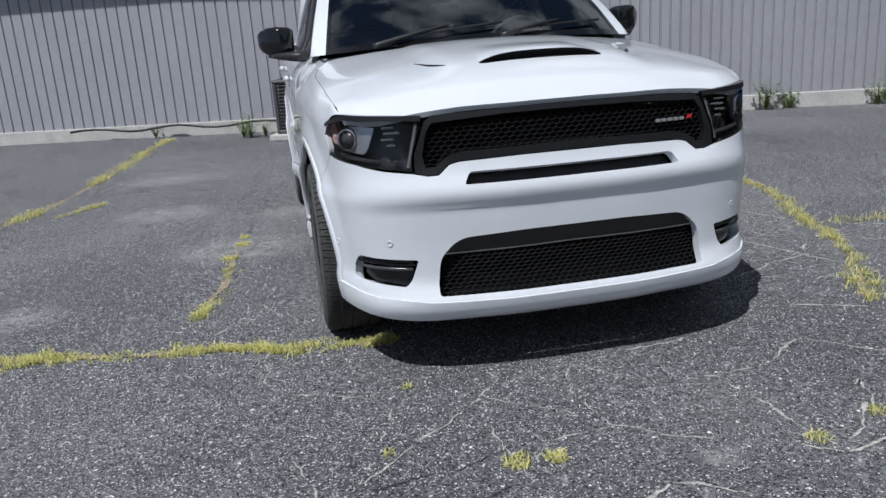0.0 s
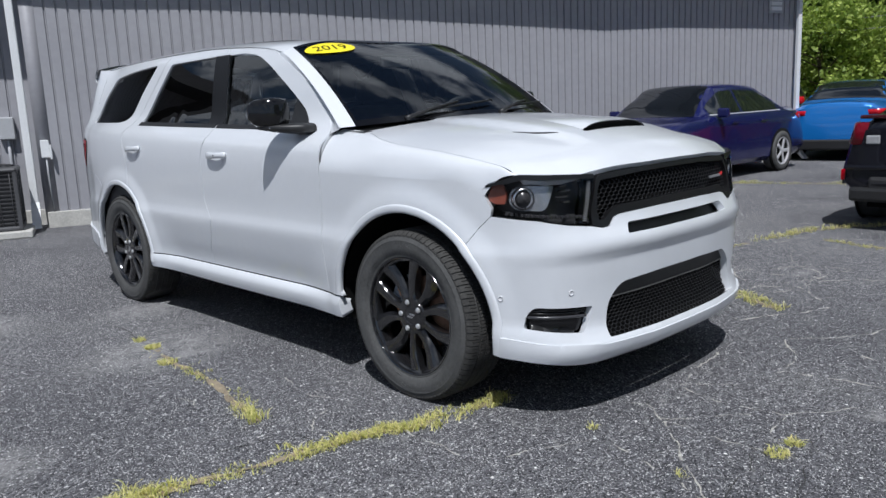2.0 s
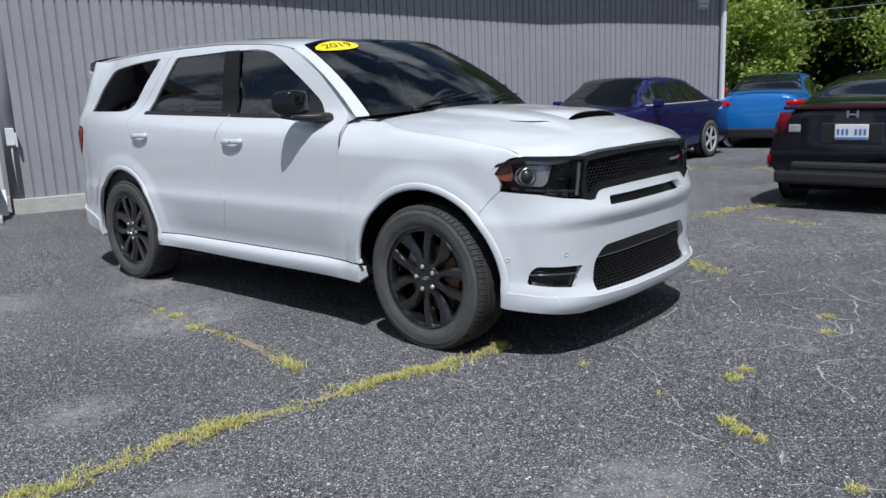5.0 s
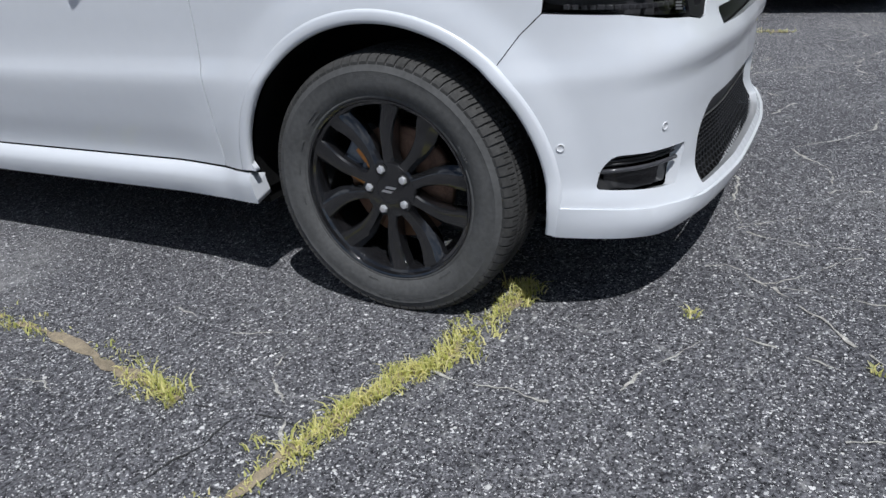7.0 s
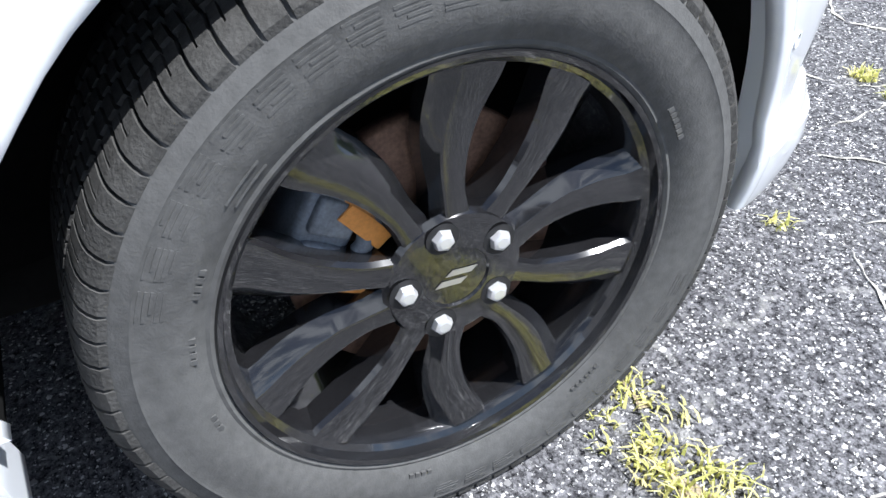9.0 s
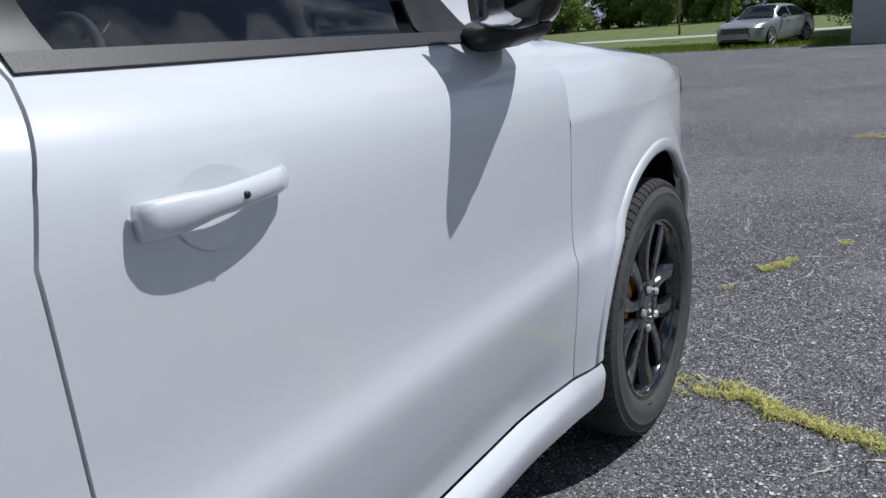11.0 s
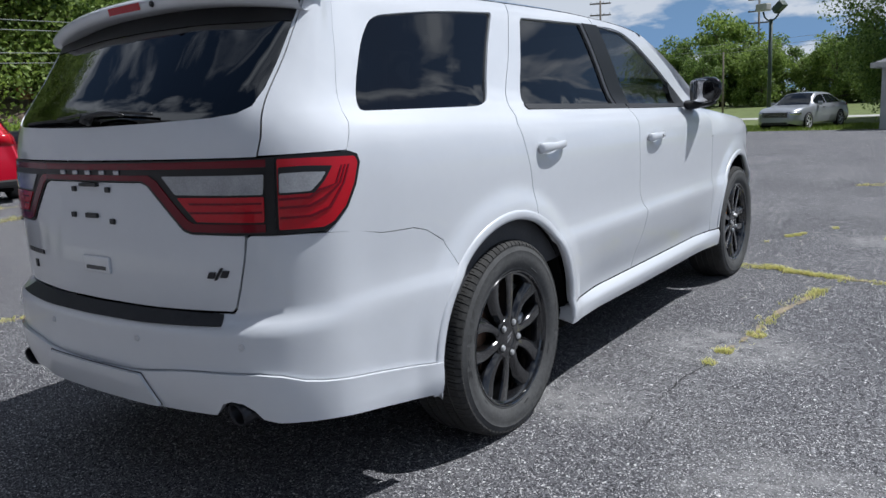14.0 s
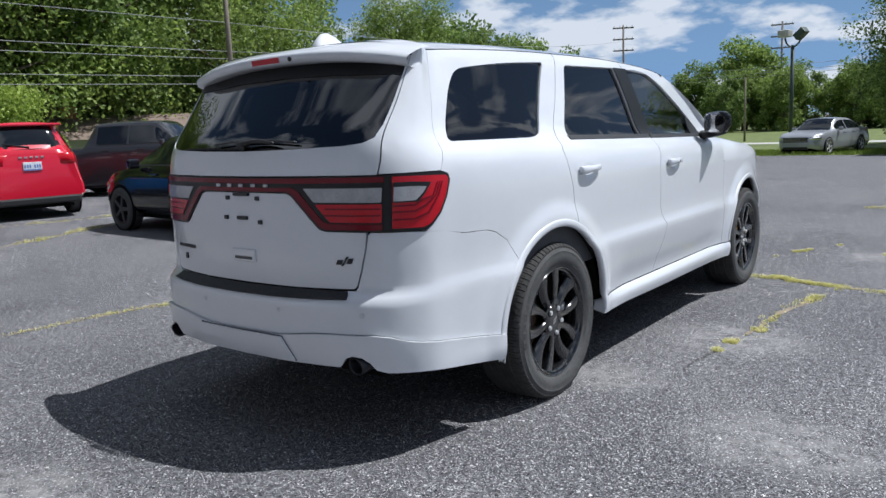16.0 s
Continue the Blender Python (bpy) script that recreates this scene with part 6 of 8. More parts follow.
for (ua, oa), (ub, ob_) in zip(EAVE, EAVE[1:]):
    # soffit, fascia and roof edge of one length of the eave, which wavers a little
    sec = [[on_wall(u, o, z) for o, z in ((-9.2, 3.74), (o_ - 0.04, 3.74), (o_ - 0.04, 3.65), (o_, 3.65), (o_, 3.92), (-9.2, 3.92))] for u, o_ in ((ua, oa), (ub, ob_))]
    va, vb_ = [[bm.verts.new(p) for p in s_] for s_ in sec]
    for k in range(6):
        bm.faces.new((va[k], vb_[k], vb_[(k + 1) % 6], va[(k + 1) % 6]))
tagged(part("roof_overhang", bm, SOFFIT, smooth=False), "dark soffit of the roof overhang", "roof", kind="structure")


# ---- cracks, weeds and stains on the lot ----
DIRT = material("pale dirt in the cracks", (0.41, 0.395, 0.36), 0.95, vary=0.7, scale=70, bump=0.3, bscale=200)
SOIL = material("sandy soil", (0.26, 0.215, 0.15), 0.95, vary=0.45, scale=30, bump=0.4, bscale=200)
CRACK = material("dark crack", (0.03, 0.03, 0.03), 0.95, vary=0.2, scale=20)


def leaf_material(name, color, color2, rough=0.55):
    m = bpy.data.materials.new(name)
    m.use_nodes = True
    n, l = m.node_tree.nodes, m.node_tree.links
    b = n["Principled BSDF"]
    b.inputs["Roughness"].default_value = rough
    g = n.new("ShaderNodeNewGeometry")
    r = n.new("ShaderNodeValToRGB")
    r.color_ramp.elements[0].color, r.color_ramp.elements[1].color = (*color, 1), (*color2, 1)
    l.new(g.outputs["Random Per Island"], r.inputs[0])
    l.new(r.outputs[0], b.inputs["Base Color"])
    t = n.new("ShaderNodeBsdfTranslucent")
    l.new(r.outputs[0], t.inputs[0])
    mx = n.new("ShaderNodeMixShader")
    mx.inputs[0].default_value = 0.45
    l.new(b.outputs[0], mx.inputs[1])
    l.new(t.outputs[0], mx.inputs[2])
    l.new(mx.outputs[0], n["Material Output"].inputs[0])
    return m


GRASS = leaf_material("sun-bleached grass", (0.46, 0.49, 0.12), (0.90, 0.82, 0.40))
WEED = leaf_material("fresh weed", (0.09, 0.16, 0.02), (0.24, 0.32, 0.05))
rng = random.Random(7)


def along(pts, d):
    """Points at every d metres of a line, with their direction."""
    out = []
    for (x0, y0), (x1, y1) in zip(pts, pts[1:]):
        L = math.hypot(x1 - x0, y1 - y0)
        for i in range(max(1, int(L / d))):
            t = i * d / L
            out.append((x0 + (x1 - x0) * t, y0 + (y1 - y0) * t, (x1 - x0) / L, (y1 - y0) / L))
    return out


def blades(bm, x, y, count, spread, height, flat=0.5):
    for _ in range(count):
        a, r = rng.uniform(0, 2 * math.pi), spread * math.sqrt(rng.random())
        bx, by = x + r * math.cos(a), y + r * math.sin(a)
        h = height * rng.uniform(0.35, 1.1)
        d, lean = rng.uniform(0, 2 * math.pi), rng.uniform(0.2, 1.2) * flat
        w = rng.uniform(0.0012, 0.0030)
        ux, uy = math.cos(d), math.sin(d)
        tip = (bx + ux * h * lean * 1.6, by + uy * h * lean * 1.6, h * (1 - 0.35 * lean))
        mid = (bx + ux * h * lean * 0.5, by + uy * h * lean * 0.5, h * 0.62)
        v = [bm.verts.new(p) for p in ((bx - uy * w, by + ux * w, 0), (bx + uy * w, by - ux * w, 0), (mid[0] + uy * w * 0.8, mid[1] - ux * w * 0.8, mid[2]), (mid[0] - uy * w * 0.8, mid[1] + ux * w * 0.8, mid[2]), tip)]
        bm.faces.new((v[0], v[1], v[2], v[3]))
        bm.faces.new((v[3], v[2], v[4]))


def grass_strip(pts, width, density, height, label, mat=GRASS, cover=0.55):
    """Grass growing out of a joint, patchy along its length, on a bed of dirt."""
    bm = bmesh.new()
    seed = rng.uniform(0, 50)
    for x, y, dx, dy in along(pts, 0.012):
        k = noise.noise(Vector((x * 2.2 + seed, y * 2.2, 0.0))) + 0.45 * noise.noise(Vector((x * 9 + seed, y * 9, 1.0)))
        n = 3.6 * density * max(0.0, cover + 1.0 * k)
        c = int(n) + (rng.random() < n - int(n))
        o = rng.gauss(0, width * 0.30) + 0.03 * noise.noise(Vector((x * 4, y * 4, seed)))
        blades(bm, x - dy * o, y + dx * o, c, width * 0.28, height * (0.6 + 0.9 * max(0, 0.4 + k)), 0.9)
    ob = tagged(part("grass", bm, mat, smooth=False), label, "grass", kind="stuff")
    bm = bmesh.new()
    ribbon(bm, pts, width * 0.30, 0.004, 1.2, 0.02, 0.35)
    tagged(part("dirt_line", bm, SOIL, smooth=False), "pale dirt filling a joint in the asphalt", "dirt", kind="stuff")
    return ob


def ribbon(bm, pts, width, z, rough=0.6, d=0.03, gaps=0.0):
    row = None
    seed = rng.uniform(0, 90)
    for x, y, dx, dy in along(pts, d):
        j = 0.028 * noise.noise(Vector((x * 6 + seed, y * 6, 0))) + 0.010 * noise.noise(Vector((x * 30, y * 30 + seed, 0)))
        w = width * 0.5 * (1 + rough * 1.6 * noise.noise(Vector((x * 13, y * 13, seed))))
        w = max(w, width * 0.06)
        cx, cy = x - dy * j, y + dx * j
        new_row = (bm.verts.new((cx - dy * w, cy + dx * w, z)), bm.verts.new((cx + dy * w, cy - dx * w, z)))
        if row and noise.noise(Vector((x * 7 + seed, y * 7, 5.0))) > gaps - 0.6:
            bm.faces.new((row[0], row[1], new_row[1], new_row[0]))
        row = new_row


MAIN = [(-0.66, -1.84), (-0.93, -1.82), (-1.15, -1.765), (-1.33, -1.68), (-1.52, -1.65), (-1.71, -1.61), (-1.89, -1.57), (-2.13, -1.50), (-2.36, -1.46), (-2.72, -1.46), (-3.1, -1.42), (-4.2, -1.36), (-6, -1.3)]
grass_strip(MAIN, 0.105, 6.0, 0.028, "bleached yellow-green grass along a joint", GRASS, 0.85)
grass_strip([(-1.54, -1.22), (-1.50, -1.02), (-1.445, -0.78), (-1.41, -0.45), (-1.42, -0.15), (-1.37, 0.17)], 0.09, 3.6, 0.028, "short tufts of grass in a broken joint", GRASS, 0.5)
grass_strip([(-3.6, 1.2), (-3.3, 1.73), (-3.12, 2.3), (-3.05, 2.85), (-2.91, 3.8), (-2.82, 5.05), (-2.75, 6.5), (-2.6, 7.3)], 0.14, 2.0, 0.05, "grass line running to the building")
grass_strip([(-2.93, 1.87), (-2.78, 2.09), (-2.60, 2.38)], 0.07, 2.5, 0.035, "short grass line")
grass_strip([(2.6, 0.9), (2.47, 0.18), (2.31, -0.36), (2.14, -0.77), (2.02, -1.18), (1.83, -1.61), (1.56, -2.0), (1.42, -2.25)], 0.09, 2.6, 0.035, "grass line beyond the car")
grass_strip([(2.2, -0.98), (2.42, -0.98), (2.9, -0.97), (3.84, -1.13), (4.32, -1.24), (4.7, -1.46), (4.95, -1.72)], 0.14, 2.4, 0.055, "tufty grass line reaching the dark coupe")
grass_strip([(3.90, -1.55), (3.78, -1.9), (3.72, -2.2)], 0.08, 1.8, 0.03, "thin grass line")
grass_strip([(3.1, 3.4), (3.04, 2.47), (3.0, 2.0), (2.95, 1.6), (2.8, 1.1), (2.6, 0.9)], 0.09, 2.4, 0.03, "grass line beside the tail of the car")
grass_strip([(7.9, 1.4), (8.2, 0.3), (8.4, -0.35), (8.8, -1.1), (9.3, -2.2)], 0.16, 1.4, 0.05, "far grass line")
grass_strip([(11.2, 0.2), (11.0, -0.95), (10.6, -1.7), (10.5, -2.6), (10.8, -4)], 0.2, 1.2, 0.06, "far grass line")
grass_strip([(-1.29, -7.4), (-0.9, -7.0), (-1.6, -7.1)], 0.1, 1.2, 0.03, "far faint grass line")
TUFTS = [(-0.83, -2.80, 0.03, 14), (-0.46, -2.97, 0.06, 110), (0.45, -3.13, 0.05, 50), (0.74, -3.05, 0.05, 60), (-0.34, -2.98, 0.045, 80), (-0.94, -3.12, 0.05, 110), (-0.99, -3.20, 0.05, 150), (-1.02, -3.28, 0.035, 70), (-1.69, -3.23, 0.05, 70), (-1.22, -3.65, 0.04, 60), (-0.69, -2.33, 0.03, 24), (1.62, -2.0, 0.06, 70), (-1.35, 0.42, 0.05, 80), (-1.36, 0.22, 0.06, 160), (-1.43, -0.12, 0.07, 130)]
for i, (x, y, r, c) in enumerate(TUFTS):
    bm = bmesh.new()
    blades(bm, x, y, int(c * 1.1), r * 0.75, 0.026, 0.9)
    tagged(part("grass_tuft", bm, GRASS, smooth=False), "small yellow-green grass tuft in a crack", "grass", "grass tufts in the cracks")
bm = bmesh.new()
for c in ([(-1.54, -1.27), (-1.53, -1.41), (-1.51, -1.53), (-1.53, -1.65)], [(-1.53, -1.41), (-1.66, -1.42), (-1.73, -1.38), (-1.84, -1.36)], [(-0.48, -2.9), (-0.64, -2.95), (-0.92, -2.97)], [(-0.52, -4.03), (-0.65, -3.55), (-0.8, -3.2)],
          [(-0.51, -3.07), (-0.68, -3.15), (-0.79, -3.18)], [(-1.34, 0.45), (-1.3, 0.9), (-1.38, 1.5)]):
    ribbon(bm, c, 0.005, 0.003, 1.0, 0.012, 0.2)
tagged(part("cracks", bm, CRACK, smooth=False), "thin dark cracks in the asphalt", "cracks", kind="stuff")

# net of pale, dirt-filled cracks ahead of the car: the sides of worn, uneven cells
bm = bmesh.new()
rc = random.Random(21)
knots = {}


def knot(i, j):
    if (i, j) not in knots:
        knots[(i, j)] = (-1.6 + 0.46 * i * 0.866 + rc.uniform(-0.13, 0.13), -4.7 + 0.46 * (j + 0.5 * (i % 2)) + rc.uniform(-0.13, 0.13))
    return knots[(i, j)]


for i in range(18):
    for j in range(9):
        nb = [(i, j + 1), (i + 1, j + (i % 2)), (i + 1, j + (i % 2) - 1)]
        for q in nb:
            mid_x, mid_y = (knot(i, j)[0] + knot(*q)[0]) / 2, (knot(i, j)[1] + knot(*q)[1]) / 2
            wear = 0.62 - 0.22 * abs(mid_x - 1.6) / 3 - 0.10 * abs(mid_y + 2.8)
            if rc.random() < wear and not (abs(mid_x) < 1.0 and mid_y > -2.3):
                (xa, ya), (xb, yb) = knot(i, j), knot(*q)
                bend = (rc.uniform(-0.07, 0.07), rc.uniform(-0.07, 0.07))
                ribbon(bm, [(xa, ya), (mid_x + bend[0], mid_y + bend[1]), (xb, yb)], rc.uniform(0.004, 0.008) * (0.7 if mid_x < 0 else 1.0), 0.0035, 1.7, 0.008, 0.40 if mid_x < 0.3 else 0.32)
tagged(part("dirt_cracks", bm, DIRT, smooth=False), "net of pale dirt-filled cracks in the asphalt", "cracks", kind="stuff")

# pale stones lying loose on the lot
PEBBLE = material("pale stone chip", (0.55, 0.54, 0.52), 0.9, vary=0.2, scale=40)
bm = bmesh.new()
for _ in range(2600):
    x, y = rng.uniform(-4.2, 3.2), rng.uniform(-4.6, 4.2)
    s_ = rng.choice((0.002, 0.0025, 0.003, 0.004, 0.005, 0.007)) * rng.uniform(0.7, 1.2)
    a = rng.uniform(0, 6.28)
    ring = [bm.verts.new((x + s_ * rng.uniform(0.7, 1.2) * math.cos(a + k * 1.2566), y + s_ * rng.uniform(0.7, 1.2) * math.sin(a + k * 1.2566), 0.0)) for k in range(5)]
    top = bm.verts.new((x, y, s_ * 0.55))
    for k in range(5):
        bm.faces.new((ring[k], ring[(k + 1) % 5], top))
tagged(part("gravel", bm, PEBBLE, smooth=False), "loose pale stone chips on the asphalt", "gravel", kind="stuff")

# ---- building fittings ----
TRIM_GREY = material("grey painted box", (0.42, 0.43, 0.45), 0.5, vary=0.06, scale=8)
AC_METAL = material("grey louvred metal", (0.07, 0.07, 0.075), 0.5, vary=0.12, scale=10)
COIL = material("dark condenser coil", (0.03, 0.03, 0.032), 0.7, vary=0.2, scale=40)


def at_wall(u, out, z=0.0):
    return Matrix.Translation(on_wall(u, out, z)) @ Matrix.Rotation(WALL_A, 4, "Z")


# downspouts: the one at the inner corner, and the one at the far end
def downspout(u, out, label):
    bm = bmesh.new()
    m = at_wall(u, out)
    box(bm, -0.045, 0.045, -0.06, 0.01, 0.30, 3.62, 0.012, m)
    # kicked-out shoe at the foot
    for i, (z, o) in enumerate(((0.34, 0.0), (0.26, 0.04), (0.12, 0.16), (0.04, 0.26))):
        row = [bm.verts.new(m @ Vector((x, y - o, z))) for x, y in ((-0.05, -0.065), (0.05, -0.065), (0.05, 0.012), (-0.05, 0.012))]
        if i:
            for k in range(4):
                bm.faces.new((prev[k], prev[(k + 1) % 4], row[(k + 1) % 4], row[k]))
        prev = row
    bm.faces.new(prev)
    return tagged(part("downspout", bm, TRIM_WHITE, smooth=False), label, "downspout", kind="structure")


downspout(-0.10, 0.0, "white metal downspout at the inner corner of the wall")
downspout(W_END - 0.02, 0.08, "white metal downspout at the end of the wall")
# air conditioner
ac = empty("air_conditioner", at_wall(-0.55, 0.40) @ Matrix.Scale(0.93, 4), "grey air conditioner condenser on a concrete pad", "air conditioner")
bm = bmesh.new()
box(bm, -0.46, 0.46, -0.46, 0.40, 0.0, 0.09, 0.015)
part("pad", bm, CONCRETE, ac, "weathered concrete pad", smooth=False)
bm = bmesh.new()
box(bm, -0.36, 0.36, -0.36, 0.36, 0.09, 0.15, 0.02)
part("base", bm, AC_METAL, ac, smooth=False)
bm = bmesh.new()
box(bm, -0.37, 0.37, -0.37, 0.37, 0.82, 0.88, 0.03)
part("top_frame", bm, AC_METAL, ac, smooth=False)
for sx in (-1, 1):
    for sy in (-1, 1):
        bm = bmesh.new()
        box(bm, sx * 0.335 - 0.025, sx * 0.335 + 0.025, sy * 0.335 - 0.025, sy * 0.335 + 0.025, 0.1, 0.86, 0.01)
        part("corner_post", bm, AC_METAL, ac, smooth=False)
bm = bmesh.new()
box(bm, -0.33, 0.33, -0.33, 0.33, 0.12, 0.84)
part("coil", bm, COIL, ac, "dark condenser coil", smooth=False)
for k in range(13):
    z = 0.19 + 0.05 * k
    bm = bmesh.new()
    tube(bm, [(-0.345, -0.345, z), (0.345, -0.345, z), (0.345, 0.345, z), (-0.345, 0.345, z), (-0.345, -0.345, z)], 0.006, 5, False)
    part("guard_wire", bm, AC_METAL, ac)
bm = bmesh.new()
for k in range(-2, 3):
    for y in (-0.347, 0.347):
        tube(bm, [(0.138 * k, y, 0.14), (0.138 * k, y, 0.83)], 0.005, 5)
    for x in (-0.347, 0.347):
        tube(bm, [(x, 0.138 * k, 0.14), (x, 0.138 * k, 0.83)], 0.005, 5)
part("guard_upright", bm, AC_METAL, ac)
bm = bmesh.new()
for r in (0.10, 0.17, 0.24, 0.31):
    tube(bm, [(r * math.cos(a), r * math.sin(a), 0.90 + 0.03 * (1 - r / 0.31)) for a in [2 * math.pi * k / 24 for k in range(25)]], 0.006, 5, False)
for k in range(6):
    a = math.pi * k / 6
    tube(bm, [(-0.33 * math.cos(a), -0.33 * math.sin(a), 0.885), (0, 0, 0.935), (0.33 * math.cos(a), 0.33 * math.sin(a), 0.885)], 0.007, 5)
part("fan_guard", bm, AC_METAL, ac)
# meter boxes
bm = bmesh.new()
box(bm, -0.09, 0.09, -0.10, 0.0, 0.0, 0.28, 0.012)
tagged(part("disconnect_box", bm, TRIM_GREY, smooth=False, at=at_wall(-0.33, -0.45, 1.12)), "grey electric disconnect box on the recessed wall", "electric box")
conduit = bmesh.new()
tube(conduit, [(0, 0, 0), (0, 0, -0.25), (0.0, -0.03, -0.5), (0.02, -0.05, -0.75)], 0.02, 8)
tagged(part("conduit", conduit, TRIM_GREY, at=at_wall(-0.33, -0.42, 1.12)), "grey conduit under the electric box", "pipe")
sock = empty("outlet_box", at_wall(0.09, 0.01, 0.88), "white outdoor outlet box with its cover hanging", "outlet")
bm = bmesh.new()
box(bm, -0.05, 0.05, -0.05, 0.0, 0.0, 0.22, 0.01)
part("body", bm, TRIM_WHITE, sock, smooth=False)
bm = bmesh.new()
box(bm, 0.05, 0.075, -0.10, -0.01, -0.02, 0.16, 0.008)
part("cover", bm, TRIM_WHITE, sock, smooth=False)
bm = bmesh.new()
tube(bm, [(0.0, -0.02, 0), (0.0, -0.02, -0.2), (0.01, -0.02, -0.65)], 0.012, 6)
part("pipe", bm, TRIM_GREY, sock)
# wall vent near the far end
vent = empty("wall_vent", at_wall(W_END - 0.55, 0.01, 2.95), "pale square wall vent", "vent")
bm = bmesh.new()
box(bm, -0.17, 0.17, -0.03, 0.0, -0.21, 0.21, 0.008)
part("frame", bm, TRIM_GREY, vent, smooth=False)
for k in range(4):
    bm = bmesh.new()
    box(bm, -0.13, 0.13, -0.05, -0.02, -0.165 + 0.09 * k, -0.10 + 0.09 * k, 0.006)
    part("slat", bm, TRIM_WHITE, vent, smooth=False)
# hose along the foot of the recessed wall
bm = bmesh.new()
tube(bm, [on_wall(-4.6 + 0.2 * k, -0.30 + 0.03 * math.sin(k * 1.3), 0.16 + 0.03 * math.sin(k * 0.9)) for k in range(19)], 0.018, 7)
tagged(part("hose", bm, BLACK_PLASTIC), "black hose lying along the foot of the wall", "hose")


def weed(x, y, h, n, seed):
    r = random.Random(seed)
    bm = bmesh.new()
    for _ in range(n):
        a, lean = r.uniform(0, 6.28), r.uniform(0.1, 0.55)
        tip = Vector((math.cos(a) * lean * h, math.sin(a) * lean * h, h * r.uniform(0.5, 1.0)))
        tube(bm, [(0, 0, 0), tip * 0.5 + Vector((0, 0, 0.03)), tip], [0.005, 0.003, 0.0015], 4)
        for k in range(9):
            t = 0.25 + 0.75 * k / 8
            c = tip * t
            d = r.uniform(0, 6.28)
            u = Vector((math.cos(d), math.sin(d), r.uniform(-0.2, 0.4))) * h * 0.16
            s_ = u.cross(Vector((0, 0, 1))).normalized() * h * 0.035
            v = [bm.verts.new(c), bm.verts.new(c + u * 0.5 + s_), bm.verts.new(c + u), bm.verts.new(c + u * 0.5 - s_)]
            bm.faces.new(v)
    tagged(part("weed", bm, WEED, smooth=False, at=Matrix.Translation((x, y, 0))), "leafy green weed at the foot of the wall", "weed", "weeds along the wall")


for i, (u, o, h) in enumerate(((-1.45, 0.25, 0.38), (-1.6, 0.15, 0.3), (-1.25, 0.2, 0.25), (5.75, 0.12, 0.42), (6.05, 0.1, 0.3), (7.15, 0.15, 0.34), (7.3, 0.1, 0.28), (-3.2, -0.3, 0.2))):
    p = on_wall(u, o, 0)
    weed(p.x, p.y, h, 14, 40 + i)


# ---- other cars ----
def tyre_small(r, w):
    bm = bmesh.new()
    lathe(bm, [(w * 0.40, r * 0.66), (w * 0.5, r * 0.72), (w * 0.5, r * 0.88), (w * 0.42, r * 0.97), (w * 0.2, r), (-w * 0.2, r), (-w * 0.42, r * 0.97), (-w * 0.5, r * 0.88), (-w * 0.5, r * 0.7)], 36)
    return bm


def rim_small(r, w, spokes=5):
    bm = bmesh.new()
    lathe(bm, [(w * 0.44, r * 0.70), (w * 0.49, r * 0.68), (w * 0.45, r * 0.62), (w * 0.30, r * 0.60)], 32)
    lathe(bm, [(w * 0.36, r * 0.18), (w * 0.46, r * 0.15), (w * 0.47, 0.001)], 16)
    for k in range(spokes):
        m = Matrix.Rotation(2 * math.pi * k / spokes, 4, "X")
        box(bm, w * 0.36, w * 0.455, r * 0.10, r * 0.64, -r * 0.085, r * 0.085, 0.008, m, 1)
    return bm


